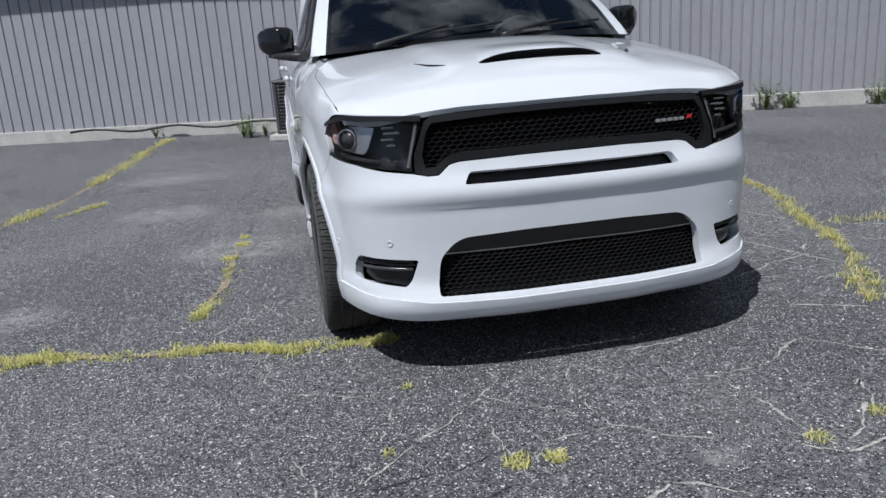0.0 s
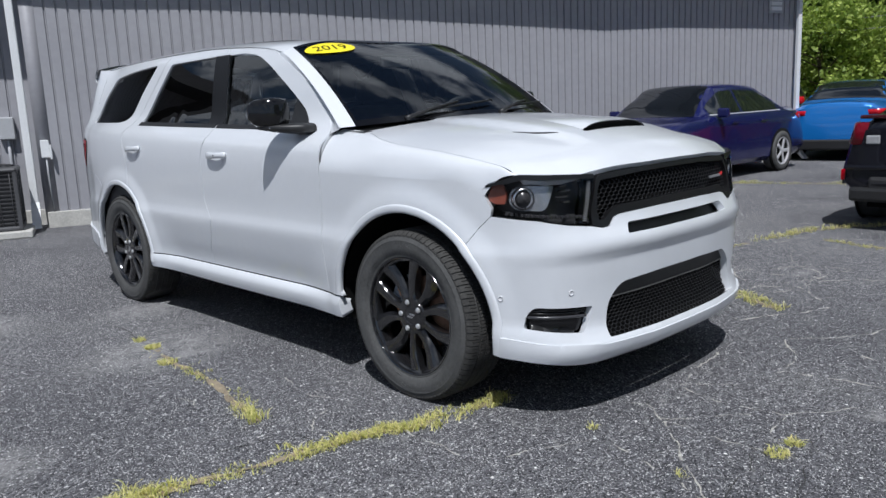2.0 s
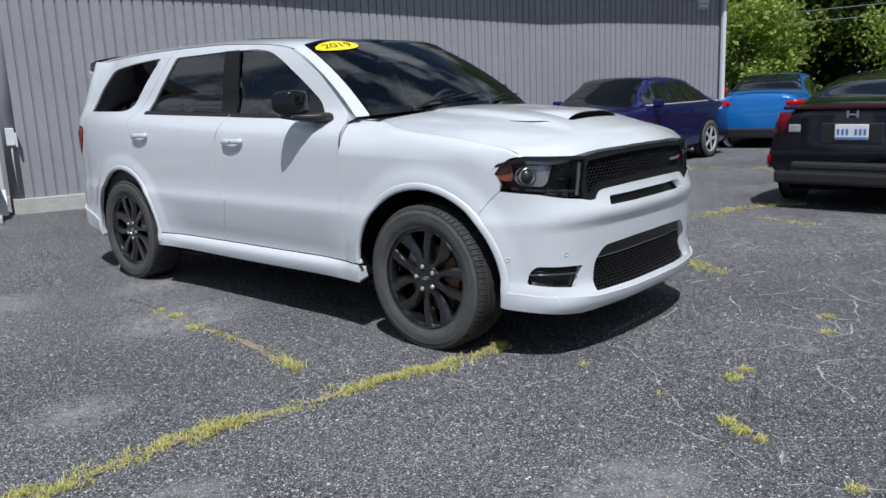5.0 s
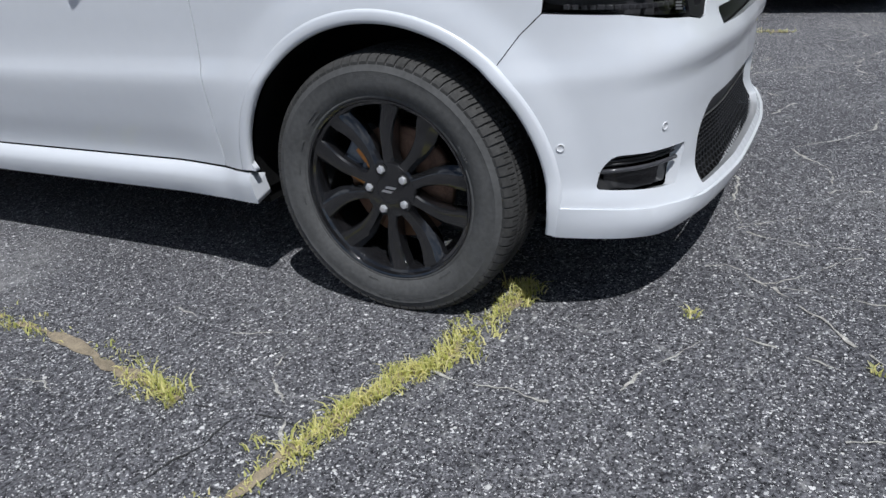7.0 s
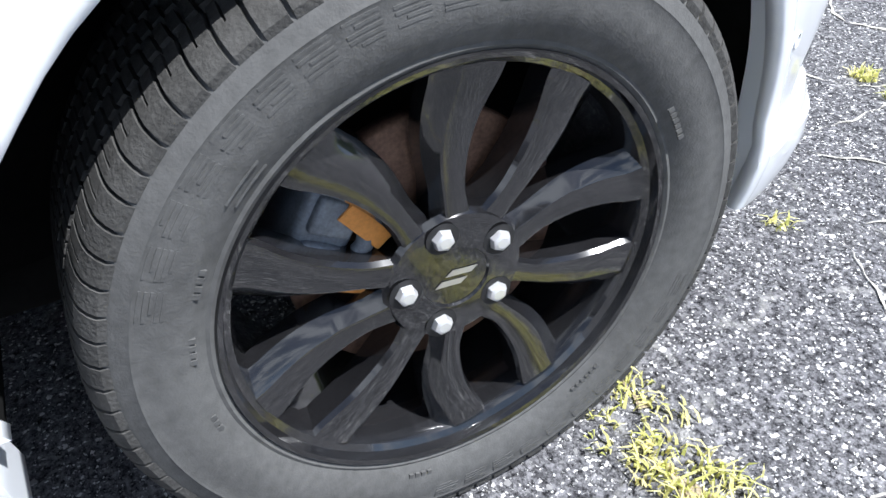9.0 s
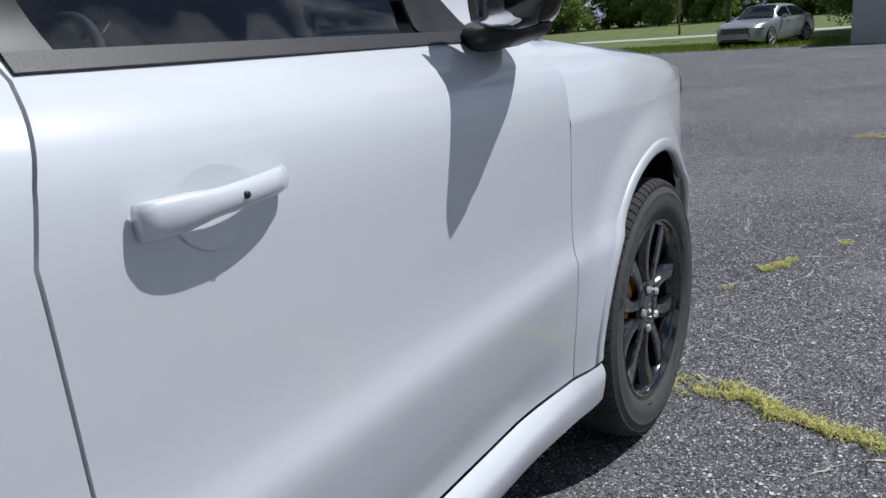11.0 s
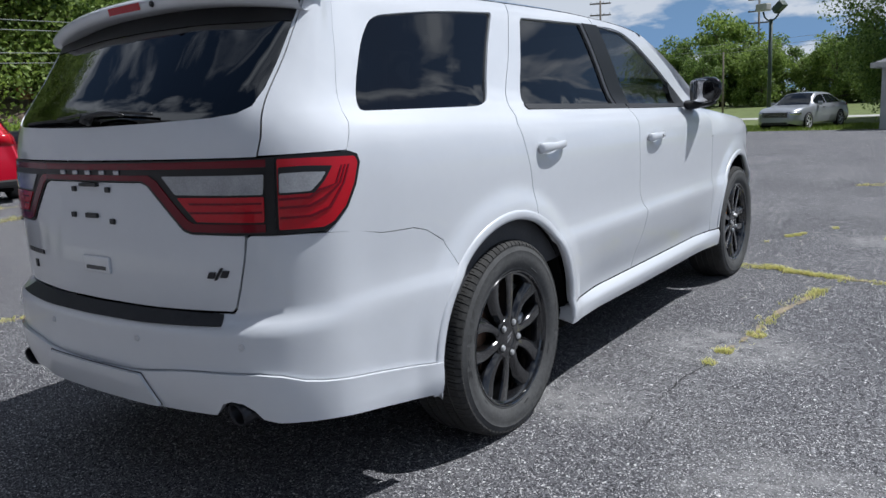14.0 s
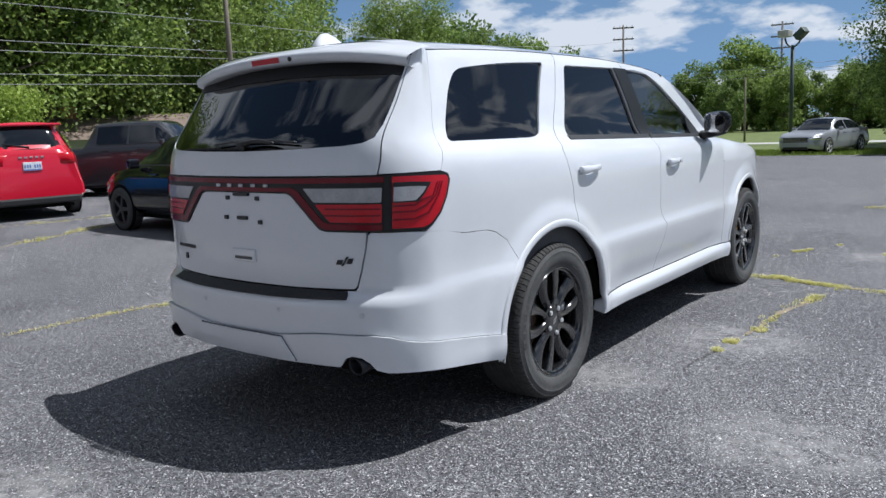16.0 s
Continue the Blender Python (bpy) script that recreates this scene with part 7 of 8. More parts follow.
def other_car(name, at, label, paint, L, W, H, wb, r, hood_y, cowl_y, roof_a, roof_b, deck_y, hood_h, belt_h, deck_h, front_y_over, rim_mat, category="car", bed=None, plate=True, dark_low=True, spokes=5, tail="wide", trim=None, low=0.20):
    """A parked car from a side profile; ahead is -y, the origin lies on the ground under its middle."""
    ob = empty(name, at, label, category)
    trim = trim or BLACK_PLASTIC
    y0, y1 = -L / 2, L / 2
    hw = W / 2
    top = curve([y0, y0 + 0.10, hood_y, cowl_y, (cowl_y + roof_a) / 2, roof_a, (roof_a + roof_b) / 2, roof_b, (roof_b + deck_y) / 2, deck_y, y1 - 0.06, y1],
                [hood_h - 0.32, hood_h - 0.18, hood_h - 0.06, hood_h, (hood_h + H) / 2 + 0.03, H - 0.02, H, H - 0.03, (H + deck_h) / 2 + 0.04, deck_h, deck_h - 0.02, deck_h - 0.10])
    half_w = curve([y0, y0 + 0.12, y0 + 0.45, y0 + 1.0, y1 - 1.0, y1 - 0.4, y1 - 0.1, y1], [hw * 0.62, hw * 0.80, hw * 0.95, hw, hw, hw * 0.97, hw * 0.93, hw * 0.86])
    stations = sorted({y0, y0 + 0.04, y0 + 0.1, y0 + 0.2, y0 + 0.35, hood_y, cowl_y, (cowl_y * 2 + roof_a) / 3, (cowl_y + 2 * roof_a) / 3, roof_a, roof_a + 0.1, roof_b - 0.1, roof_b, (2 * roof_b + deck_y) / 3, (roof_b + 2 * deck_y) / 3, deck_y, y1 - 0.3, y1 - 0.15, y1 - 0.06, y1} | {y0 + 0.5 + 0.16 * k for k in range(int((L - 0.9) / 0.16))})
    mid = (roof_a + roof_b) / 2 - 0.1

    def ring(y):
        w, zt = half_w(y), top(y)
        zb = low + 0.10 * (1 - step(0, 0.5, min(y - y0, y1 - y)))
        g = step(belt_h + 0.02, H - 0.1, zt)
        b = min(belt_h, zt - 0.03)
        wr = w - 0.10 - g * (w * 0.22)
        pts = [(w - 0.10, zb), (w - 0.015, zb + 0.08), (w, 0.42), (w - 0.004, 0.58), (w + 0.001, b - 0.18), (w - 0.012, b - 0.06), (w - 0.055, b)]
        if g > 0:
            pts += [(w - 0.06 - (w - 0.06 - wr) * t, b + (zt - 0.07 - b) * t) for t in (0.33, 0.66, 1.0)]
        else:
            pts += [(w - 0.055 - 0.03 * k, b + (zt - 0.012 - b) * k / 3) for k in (1, 2, 3)]
        ends = 1 - step(0.0, 0.7, min(y - y0, y1 - y))
        pts = [(x * (1 - 0.16 * ends * max(0.0, z - 0.55) / 0.5), z) for x, z in pts]
        x3 = pts[-1][0]
        pts += [(x3 * 0.93, zt - 0.028 if g > 0 else zt - 0.006), (x3 * 0.72, zt - 0.006), (x3 * 0.36, zt + 0.006), (0, zt + 0.010)]
        return pts
    body = bmesh.new()
    rings = [ring(y) for y in stations]
    n = len(rings[0])
    for sd in (-1, 1):
        for i in range(len(stations) - 1):
            ya, yb = stations[i], stations[i + 1]
            for j in range(n - 1):
                q = [(rings[i][j], ya), (rings[i + 1][j], yb), (rings[i + 1][j + 1], yb), (rings[i][j + 1], ya)]
                co = [Vector((sd * p[0], y, p[1])) for p, y in q]
                body.faces.new([body.verts.new(c) for c in (co if sd < 0 else co[::-1])])
        # end caps
        for k, y in ((0, y0), (-1, y1)):
            pts = [Vector((sd * a, y, b)) for a, b in rings[k]] + [Vector((0, y, rings[k][0][1]))]
            body.faces.new([body.verts.new(c) for c in (pts if (sd > 0) == (k == 0) else pts[::-1])])
    bmesh.ops.remove_doubles(body, verts=body.verts, dist=0.0008)
    auto_sharp(part("body", body, paint, ob), 40)

    def flank(y, z):
        """The side of the cabin at height z."""
        p = ring(y)[6:10]
        zs, xs_ = [a[1] for a in p], [a[0] for a in p]
        return Vector((float(np.interp(z, zs, xs_)), y, z))

    def crown(x, y):
        """The top of the car, from side to side."""
        p = ring(y)[9:]
        return Vector((x, y, float(np.interp(abs(x), [a[0] for a in p[::-1]], [a[1] for a in p[::-1]]))))
    eaves = curve([cowl_y + 0.12, cowl_y + 0.40, roof_a + 0.10, (roof_a + roof_b) / 2, roof_b - 0.05, deck_y - 0.32],
                  [belt_h + 0.05, min(top(cowl_y + 0.40) - 0.11, H - 0.2), H - 0.125, H - 0.105, top(roof_b - 0.05) - 0.10, max(belt_h + 0.10, top(deck_y - 0.32) - 0.13)])
    cabin_mid = Vector((0, 0, belt_h - 0.3))
    for sd in (-1, 1):
        for ya, yb in ((cowl_y + 0.30, mid - 0.03), (mid + 0.03, deck_y - 0.36)):
            line_ = [(y, eaves(y)) for y in np.linspace(yb, ya, 9)]
            out_ = rounded([(ya, belt_h + 0.035, 0.03), (yb, belt_h + 0.045, 0.05)] + line_, 0.0)
            bm = patch(bmesh.new(), flank, out_, [], 0.09, 0.006, sd, lift=0.004)
            part("side_window", bm, CAR_GLASS, ob)
        bm = patch(bmesh.new(), flank, [(cowl_y + 0.26, belt_h + 0.012), (deck_y - 0.30, belt_h + 0.022), (deck_y - 0.30, belt_h + 0.036), (cowl_y + 0.26, belt_h + 0.027)], [], 0.12, 0.004, sd, lift=0.006)
        part("belt_trim", bm, trim, ob)
    for nm, ya, yb in (("windscreen", cowl_y + 0.05, roof_a - 0.03), ("rear_window", deck_y - 0.04, roof_b + (0.09 if tail == "tall" else 0.04))):
        wa, wb_ = ring(ya)[9][0] * 0.90, ring(yb)[9][0] * 0.88
        bow = 0.05 if yb > ya else -0.03
        out_ = [(wa * t, ya - bow * (1 - t * t)) for t in np.linspace(-1, 1, 9)] + [(wb_ * t, yb) for t in np.linspace(1, -1, 9)]
        bm = patch(bmesh.new(), crown, out_, [], 0.07, 0.006, 1, centre=cabin_mid, lift=0.005)
        part(nm, bm, CAR_GLASS, ob)

    def wrap(nm, sd, ya, yb, inner, z0, z1, mat, label):
        """A lamp that follows the corner of the car from the side at ya round to the end at yb."""
        path = [(half_w(ya + (yb - ya) * k / 6), ya + (yb - ya) * k / 6) for k in range(7)] + [(inner + (half_w(yb) - inner) * (1 - k / 3), yb) for k in (1, 2, 3)]
        bm = bmesh.new()
        out = 1 if yb > ya else -1
        rows = []
        for i, (x, y) in enumerate(path):
            e = min(i, 2) / 2.0 if i < 7 else 1.0
            zl = z0 + (z1 - z0) * 0.35 * (1 - e)
            ends = i in (0, len(path) - 1)
            o = -0.01 if ends else 0.008
            tap = 0.16 * (1 - step(0.0, 0.7, min(y - y0, y1 - y))) / 0.5
            rows.append([bm.verts.new((sd * (x * (1 - tap * max(0.0, z - 0.55)) + dx), y + dy * out, z)) for dx, dy, z in ((-0.02, -0.02, zl), (o, o, zl + 0.012), (o, o, z1 - 0.012), (-0.02, -0.02, z1))])
        for r0, r1 in zip(rows, rows[1:]):
            for j in range(3):
                bm.faces.new((r0[j], r1[j], r1[j + 1], r0[j + 1]))
        return part(nm, bm, mat, ob, label, smooth="fix")
    if dark_low:
        for y, k in ((y0, -1), (y1, 1)):
            bm = bmesh.new()
            box(bm, -hw * 0.80, hw * 0.80, y - 0.05, y + 0.05, low + 0.01, 0.40, 0.03) if k > 0 else box(bm, -hw * 0.55, hw * 0.55, y - 0.008, y + 0.10, 0.24, 0.36, 0.02)
            part("lower_bumper", bm, BLACK_PLASTIC, ob, "black lower bumper", smooth=False)
    wy = wb / 2
    fr = y0 + front_y_over
    tm_, rm_ = finish(tyre_small(r, 0.22), "tyre", RUBBER), finish(rim_small(r, 0.22, spokes), "rim", rim_mat, False)
    for sd in (-1, 1):
        for y in (fr, fr + wb):
            bm = bmesh.new()
            ww = half_w(y)
            lathe(bm, [(-0.03, r * 1.10), (0.004, r * 1.10), (0.004, 0.02)], 32)
            part("wheel_arch", bm, UNDER, ob, at=Matrix.Translation((sd * ww, y, r + 0.01)) @ Matrix.Rotation(0 if sd > 0 else math.pi, 4, "Z"))
            wh = new("wheel")
            wh.parent = ob
            wh.matrix_basis = Matrix.Translation((sd * (ww - 0.078), y, r)) @ Matrix.Rotation(0 if sd > 0 else math.pi, 4, "Z")
            for nm, me in (("tyre", tm_), ("rim", rm_)):
                o2 = new(nm, me)
                o2.parent = wh
        # mirrors, lamps, handles
        bm = bmesh.new()
        my = cowl_y + 0.42
        box(bm, sd * (hw + 0.06) - 0.09, sd * (hw + 0.06) + 0.09, my - 0.04, my + 0.05, belt_h - 0.02, belt_h + 0.12, 0.03)
        part("mirror", bm, paint, ob, smooth=False)
        wrap("headlight", sd, y0 + 0.50, y0 + 0.05, hw * 0.50, hood_h - 0.36, hood_h - 0.23, SILVER, "clear headlight")
        if tail == "wide":
            wrap("tail_light", sd, y1 - 0.34, y1, hw * 0.58, deck_h - 0.25, deck_h - 0.14, RED_LENS, "red tail light")
        elif tail == "hook":
            # a tall outer lamp that hooks in over a clear one
            wrap("tail_light", sd, y1 - 0.30, y1 + 0.004, hw * 0.76, deck_h - 0.30, deck_h - 0.09, MID_RED, "dark red hooked tail light")
            bm = bmesh.new()
            box(bm, sd * hw * 0.60 - 0.06, sd * hw * 0.60 + 0.06, y1 - 0.02, y1 + 0.012, deck_h - 0.29, deck_h - 0.21, 0.012)
            part("reversing_lamp", bm, CLEAR, ob, "clear reversing lamp", smooth=False)
        else:
            wrap("tail_light", sd, y1 - 0.26, y1, hw * 0.52, deck_h - 0.27, deck_h - 0.07, RED_LENS, "red tail light")
        for hy in (mid - 0.35, mid + 0.55):
            bm = bmesh.new()
            box(bm, sd * (hw + 0.005) - 0.015, sd * (hw + 0.005) + 0.015, hy - 0.09, hy + 0.09, belt_h - 0.12, belt_h - 0.085, 0.01)
            part("door_handle", bm, paint, ob, smooth=False)
    bm = bmesh.new()
    box(bm, -hw * 0.55, hw * 0.55, y0 - 0.012, y0 + 0.05, hood_h - 0.44, hood_h - 0.24, 0.02)
    part("grille", bm, BLACK_PLASTIC, ob, "dark front grille", smooth=False)
    for k in range(3):
        bm = bmesh.new()
        box(bm, -hw * 0.53, hw * 0.53, y0 - 0.020, y0, hood_h - 0.41 + 0.055 * k, hood_h - 0.395 + 0.055 * k, 0.003)
        part("grille_bar", bm, STEEL, ob, smooth=False)
    if plate:
        bm = bmesh.new()
        box(bm, -0.152, 0.152, y1 - 0.02, y1 + 0.014, deck_h - 0.36, deck_h - 0.21, 0.006)
        pl = part("licence_plate", bm, PLATE, ob, "pale licence plate", smooth=False)
        bm = bmesh.new()
        box(bm, -0.150, 0.150, y1 + 0.012, y1 + 0.0155, deck_h - 0.358, deck_h - 0.335)
        part("blue_stripe", bm, PLATE_BLUE, pl, smooth=False)
        for k in range(7):
            if k == 3:
                continue
            bm = bmesh.new()
            x = -0.12 + 0.04 * k
            box(bm, x - 0.012, x + 0.012, y1 + 0.012, y1 + 0.0165, deck_h - 0.315, deck_h - 0.255, 0.002)
            part("plate_bar", bm, PLATE_BLUE, pl, smooth=False)
    bm = bmesh.new()
    box(bm, -hw * 0.75, hw * 0.75, y0 + 0.3, y1 - 0.3, 0.18, 0.5)
    box(bm, -hw * 0.7, hw * 0.7, cowl_y + 0.5, roof_b + 0.2, 0.5, belt_h - 0.12)
    part("underbody", bm, UNDER, ob, smooth=False)
    return ob


CAR_GLASS = material("dark car window glass", (0.008, 0.010, 0.013), 0.03, coat=0.35, spec=0.5)
PLATE = material("plate white", (0.72, 0.75, 0.80), 0.5, vary=0.08, scale=20)
PLATE_BLUE = material("plate blue", (0.10, 0.18, 0.45), 0.5)
NAVY = material("navy car paint", (0.010, 0.013, 0.095), 0.25, metal=0.3, coat=0.6)
BLUE = material("bright blue car paint", (0.012, 0.16, 0.50), 0.3, metal=0.3, coat=1.0)
BLACK_CAR = material("black car paint", (0.007, 0.007, 0.011), 0.16, coat=0.4, spec=0.4)
RED_CAR = material("red car paint", (0.56, 0.006, 0.028), 0.25, coat=0.6)
GREY_CAR = material("dark grey truck paint", (0.032, 0.034, 0.040), 0.3, metal=0.2, coat=0.4)
SILVER_CAR = material("silver car paint", (0.34, 0.355, 0.385), 0.3, metal=0.3, coat=0.6)
ALLOY = material("silver alloy", (0.62, 0.62, 0.64), 0.35, metal=0.35)
DARK_RIM = material("dark alloy", (0.05, 0.05, 0.055), 0.35, metal=0.6)


def stand(x, y, deg):
    return Matrix.Translation((x, y, -drop(y))) @ Matrix.Rotation(radians(deg), 4, "Z")


SEDAN = dict(L=4.85, W=1.85, H=1.47, wb=2.85, r=0.335, hood_y=-1.7, cowl_y=-1.05, roof_a=-0.30, roof_b=0.85, deck_y=1.75, hood_h=0.98, belt_h=0.98, deck_h=1.08, front_y_over=0.95)
other_car("navy_sedan", stand(8.75, 2.40, -93), "navy blue sedan with silver wheels beside the wall", NAVY, rim_mat=ALLOY, trim=ALLOY, **SEDAN)
other_car("blue_sedan", stand(14.5, 1.65, 99), "bright blue sedan parked with its tail to the lot", BLUE, rim_mat=ALLOY, plate=False, **SEDAN)
coupe = other_car("black_coupe", stand(6.80, -2.34, 87), "black coupe with dark wheels and pale plate", BLACK_CAR, rim_mat=DARK_RIM, L=4.5, W=1.80, H=1.40, wb=2.70, r=0.325, hood_y=-1.6, cowl_y=-1.22, roof_a=-0.35, roof_b=0.55, deck_y=1.85, hood_h=0.95, belt_h=0.95, deck_h=1.08, front_y_over=0.88, low=0.26, tail="hook")
SUV = dict(L=4.9, W=1.88, H=1.76, wb=2.89, r=0.36, hood_y=-1.75, cowl_y=-1.2, roof_a=-0.45, roof_b=2.02, deck_y=2.40, hood_h=1.12, belt_h=1.16, deck_h=1.24, front_y_over=0.98, tail="tall", low=0.26)
red_car = other_car("red_suv", stand(13.9, -2.30, 78), "red suv seen from behind with black lower bumper", RED_CAR, rim_mat=DARK_RIM, **SUV)
other_car("dark_suv", stand(20.5, 6.2, 118), "dark suv parked behind the blue sedan", BLACK_CAR, rim_mat=ALLOY, **SUV)
other_car("pickup_truck", stand(15.4, -6.4, -56), "dark grey crew-cab pickup truck with open bed", GREY_CAR, rim_mat=DARK_RIM, category="truck", L=5.4, W=1.90, H=1.80, wb=3.5, r=0.40, hood_y=-2.0, cowl_y=-1.35, roof_a=-0.65, roof_b=0.85, deck_y=1.15, hood_h=1.18, belt_h=1.22, deck_h=1.20, front_y_over=0.95, tail="tall")
other_car("silver_sedan", stand(4.66, -31.5, 166), "silver sedan parked on the grass verge", SILVER_CAR, rim_mat=ALLOY, **SEDAN)
# roof spoiler, wiper and boot-lid mark of the red suv
bm = bmesh.new()
box(bm, -0.62, 0.62, 1.98, 2.20, 1.665, 1.715, 0.022)
part("roof_spoiler", bm, RED_CAR, red_car, smooth=False)
bm = bmesh.new()
tube(bm, [(0.0, 2.37, 1.29), (0.10, 2.36, 1.31), (0.42, 2.34, 1.36)], [0.018, 0.014, 0.008], 8)
part("rear_wiper", bm, BLACK_PLASTIC, red_car)
for k in range(5):
    bm = bmesh.new()
    box(bm, -0.20 + 0.09 * k, -0.15 + 0.09 * k, 2.43, 2.462, 1.10, 1.13, 0.004)
    part("badge", bm, BADGE_LIGHT, red_car, "plain silver letter bar", smooth=False)
# the coupe's bumper ledge and black underside, its upper red light band and its mark
bm = bmesh.new()
box(bm, -0.76, 0.76, 2.14, 2.285, 0.560, 0.600, 0.014)
part("bumper_ledge", bm, BLACK_CAR, coupe, smooth=False)
bm = bmesh.new()
box(bm, -0.56, 0.56, 2.16, 2.282, 0.33, 0.50, 0.03)
part("diffuser", bm, GRAIN_PLASTIC, coupe, "black plastic diffuser", smooth=False)
bm = bmesh.new()
box(bm, -0.52, 0.52, 2.27, 2.29, 0.43, 0.444, 0.004)
part("diffuser_bar", bm, BADGE, coupe, smooth=False)
bm = bmesh.new()
box(bm, -0.30, 0.30, 2.22, 2.256, 0.66, 0.90, 0.03)
part("plate_recess", bm, BLACK_PLASTIC, coupe, smooth=False)
bm = bmesh.new()
box(bm, -0.66, 0.66, 2.18, 2.262, 1.018, 1.052, 0.012)
part("light_band", bm, DARK_RED, coupe, "dark red band across the boot lid", smooth=False)
bm = bmesh.new()
for x0, x1, z0, z1 in ((-0.055, -0.035, 0.93, 1.0), (0.035, 0.055, 0.93, 1.0), (-0.035, 0.035, 0.955, 0.97)):
    box(bm, x0, x1, 2.24, 2.262, z0, z1, 0.004)
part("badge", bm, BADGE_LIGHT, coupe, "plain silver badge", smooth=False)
for sx in (-1, 1):
    bm = bmesh.new()
    box(bm, sx * 0.78 - 0.03, sx * 0.78 + 0.03, 2.18, 2.245, 0.46, 0.56, 0.008)
    part("reflector", bm, RED_LENS, coupe, "red rear reflector", smooth=False)

# ---- verge, road, shed ----
LAWN = leaf_material("lawn", (0.10, 0.16, 0.025), (0.20, 0.26, 0.05), 0.8)
lawn_base = material("grass ground", (0.115, 0.145, 0.040), 0.95, vary=0.35, scale=1.2, bump=0.5, bscale=30)
ROAD = material("pale road", (0.42, 0.41, 0.39), 0.9, vary=0.08, scale=2)
VERGE_YS = (-120, -80, -60, -48, -42, -36, -33, -30, -27.4)
bm = bmesh.new()
grid_mesh(bm, lambda x, y: Vector((x, y - 0.02 * x + 0.4 * noise.noise(Vector((x * 0.3, 0, 0))), 0.012 - drop(y - 0.02 * x))), np.linspace(-60, 80, 60), VERGE_YS, flip=False)
tagged(part("verge", bm, lawn_base), "mown green grass verge beyond the lot", "grass", kind="structure")
bm = bmesh.new()
grid_mesh(bm, lambda x, y: Vector((x, y - 0.02 * x, 0.024 - drop(y))), np.linspace(-60, 80, 20), (-46.8, -44.2))
tagged(part("road", bm, ROAD), "pale road crossing behind the verge", "road", kind="structure")
bm = bmesh.new()
r5 = random.Random(5)
for _ in range(12000):
    x, y = r5.uniform(-3, 13), r5.uniform(-36, -27.3)
    y -= 0.02 * x
    z, h, a = -drop(y), r5.uniform(0.05, 0.16), r5.uniform(0, 6.28)
    bm.faces.new([bm.verts.new(p) for p in ((x - 0.02 * math.cos(a), y - 0.02 * math.sin(a), z + 0.01), (x + 0.02 * math.cos(a), y + 0.02 * math.sin(a), z + 0.01), (x + 0.03 * math.sin(a), y, z + h))])
tagged(part("verge_grass", bm, LAWN, smooth=False), "rough green grass blades on the verge", "grass", kind="stuff")
bm = bmesh.new()
grid_mesh(bm, lambda x, y: Vector((x, y, 0.016 - drop(y))), np.linspace(19, 80, 20), np.linspace(-25, 40, 30))
tagged(part("far_verge", bm, lawn_base), "grass beyond the row of parked cars", "grass", kind="structure")

BLOCK = material("painted concrete block", (0.46, 0.46, 0.45), 0.9, vary=0.06, scale=3, bump=0.1, bscale=60, rnd=0.05)
SHINGLE = material("grey shingles", (0.15, 0.15, 0.16), 0.9, vary=0.2, scale=6, bump=0.3, bscale=40)
shed = empty("shed", Matrix.Translation((1.33, -27.3, -drop(-27.3) - 0.02)) @ Matrix.Rotation(radians(1), 4, "Z"), "small grey block shed with a low shingle roof", "shed")
bm = bmesh.new()
box(bm, -8.0, 0.0, -6.0, 0.0, 0.0, 2.3, 0.01)
part("wall", bm, BLOCK, shed, smooth=False)
for row in range(11):
    bm = bmesh.new()
    box(bm, -8.005, 0.006, -6.005, 0.006, 0.2 + 0.2 * row, 0.206 + 0.2 * row)
    part("block_joint", bm, CONCRETE, shed, smooth=False)
bm = bmesh.new()
v = [bm.verts.new(p) for p in ((-8.3, -6.3, 2.3), (0.3, -6.3, 2.3), (0.3, 0.3, 2.3), (-8.3, 0.3, 2.3), (-6.0, -3.0, 3.4), (-2.4, -3.0, 3.4), (-8.3, -6.3, 2.22), (0.3, -6.3, 2.22), (0.3, 0.3, 2.22), (-8.3, 0.3, 2.22))]
for f in ((0, 1, 5, 4), (1, 2, 5), (2, 3, 4, 5), (3, 0, 4), (6, 7, 1, 0), (7, 8, 2, 1), (8, 9, 3, 2), (9, 6, 0, 3), (9, 8, 7, 6)):
    bm.faces.new([v[k] for k in f])
part("roof", bm, SHINGLE, shed, smooth="fix").data.polygons.foreach_set("use_smooth", [False] * 9)
bm = bmesh.new()
box(bm, -8.32, 0.32, 0.28, 0.34, 2.14, 2.32)
box(bm, 0.28, 0.34, -6.3, 0.3, 2.14, 2.32)
part("fascia", bm, CONCRETE, shed, smooth=False)

# low house behind the trees
house = empty("house", Matrix.Translation((28.6, -16.2, -0.12)) @ Matrix.Rotation(radians(-30), 4, "Z"), "low house with a brown roof and brick chimney among the trees", "house")
bm = bmesh.new()
box(bm, -3, 3, -7, 7, -0.3, 1.6)
part("wall", bm, BLOCK, house, smooth=False)
bm = bmesh.new()
v = [bm.verts.new(p) for p in ((-3.5, -7.5, 1.55), (3.5, -7.5, 1.55), (3.5, 7.5, 1.55), (-3.5, 7.5, 1.55), (0, -7.0, 2.55), (0, 7.0, 2.55))]
for f in ((0, 1, 4), (1, 2, 5, 4), (2, 3, 5), (3, 0, 4, 5)):
    bm.faces.new([v[k] for k in f])
hroof = part("roof", bm, material("brown shingles", (0.20, 0.15, 0.12), 0.9, vary=0.2, scale=4), house, smooth=False)
bm = bmesh.new()
box(bm, -0.25, 0.25, 4.0, 4.6, 2.2, 3.0)
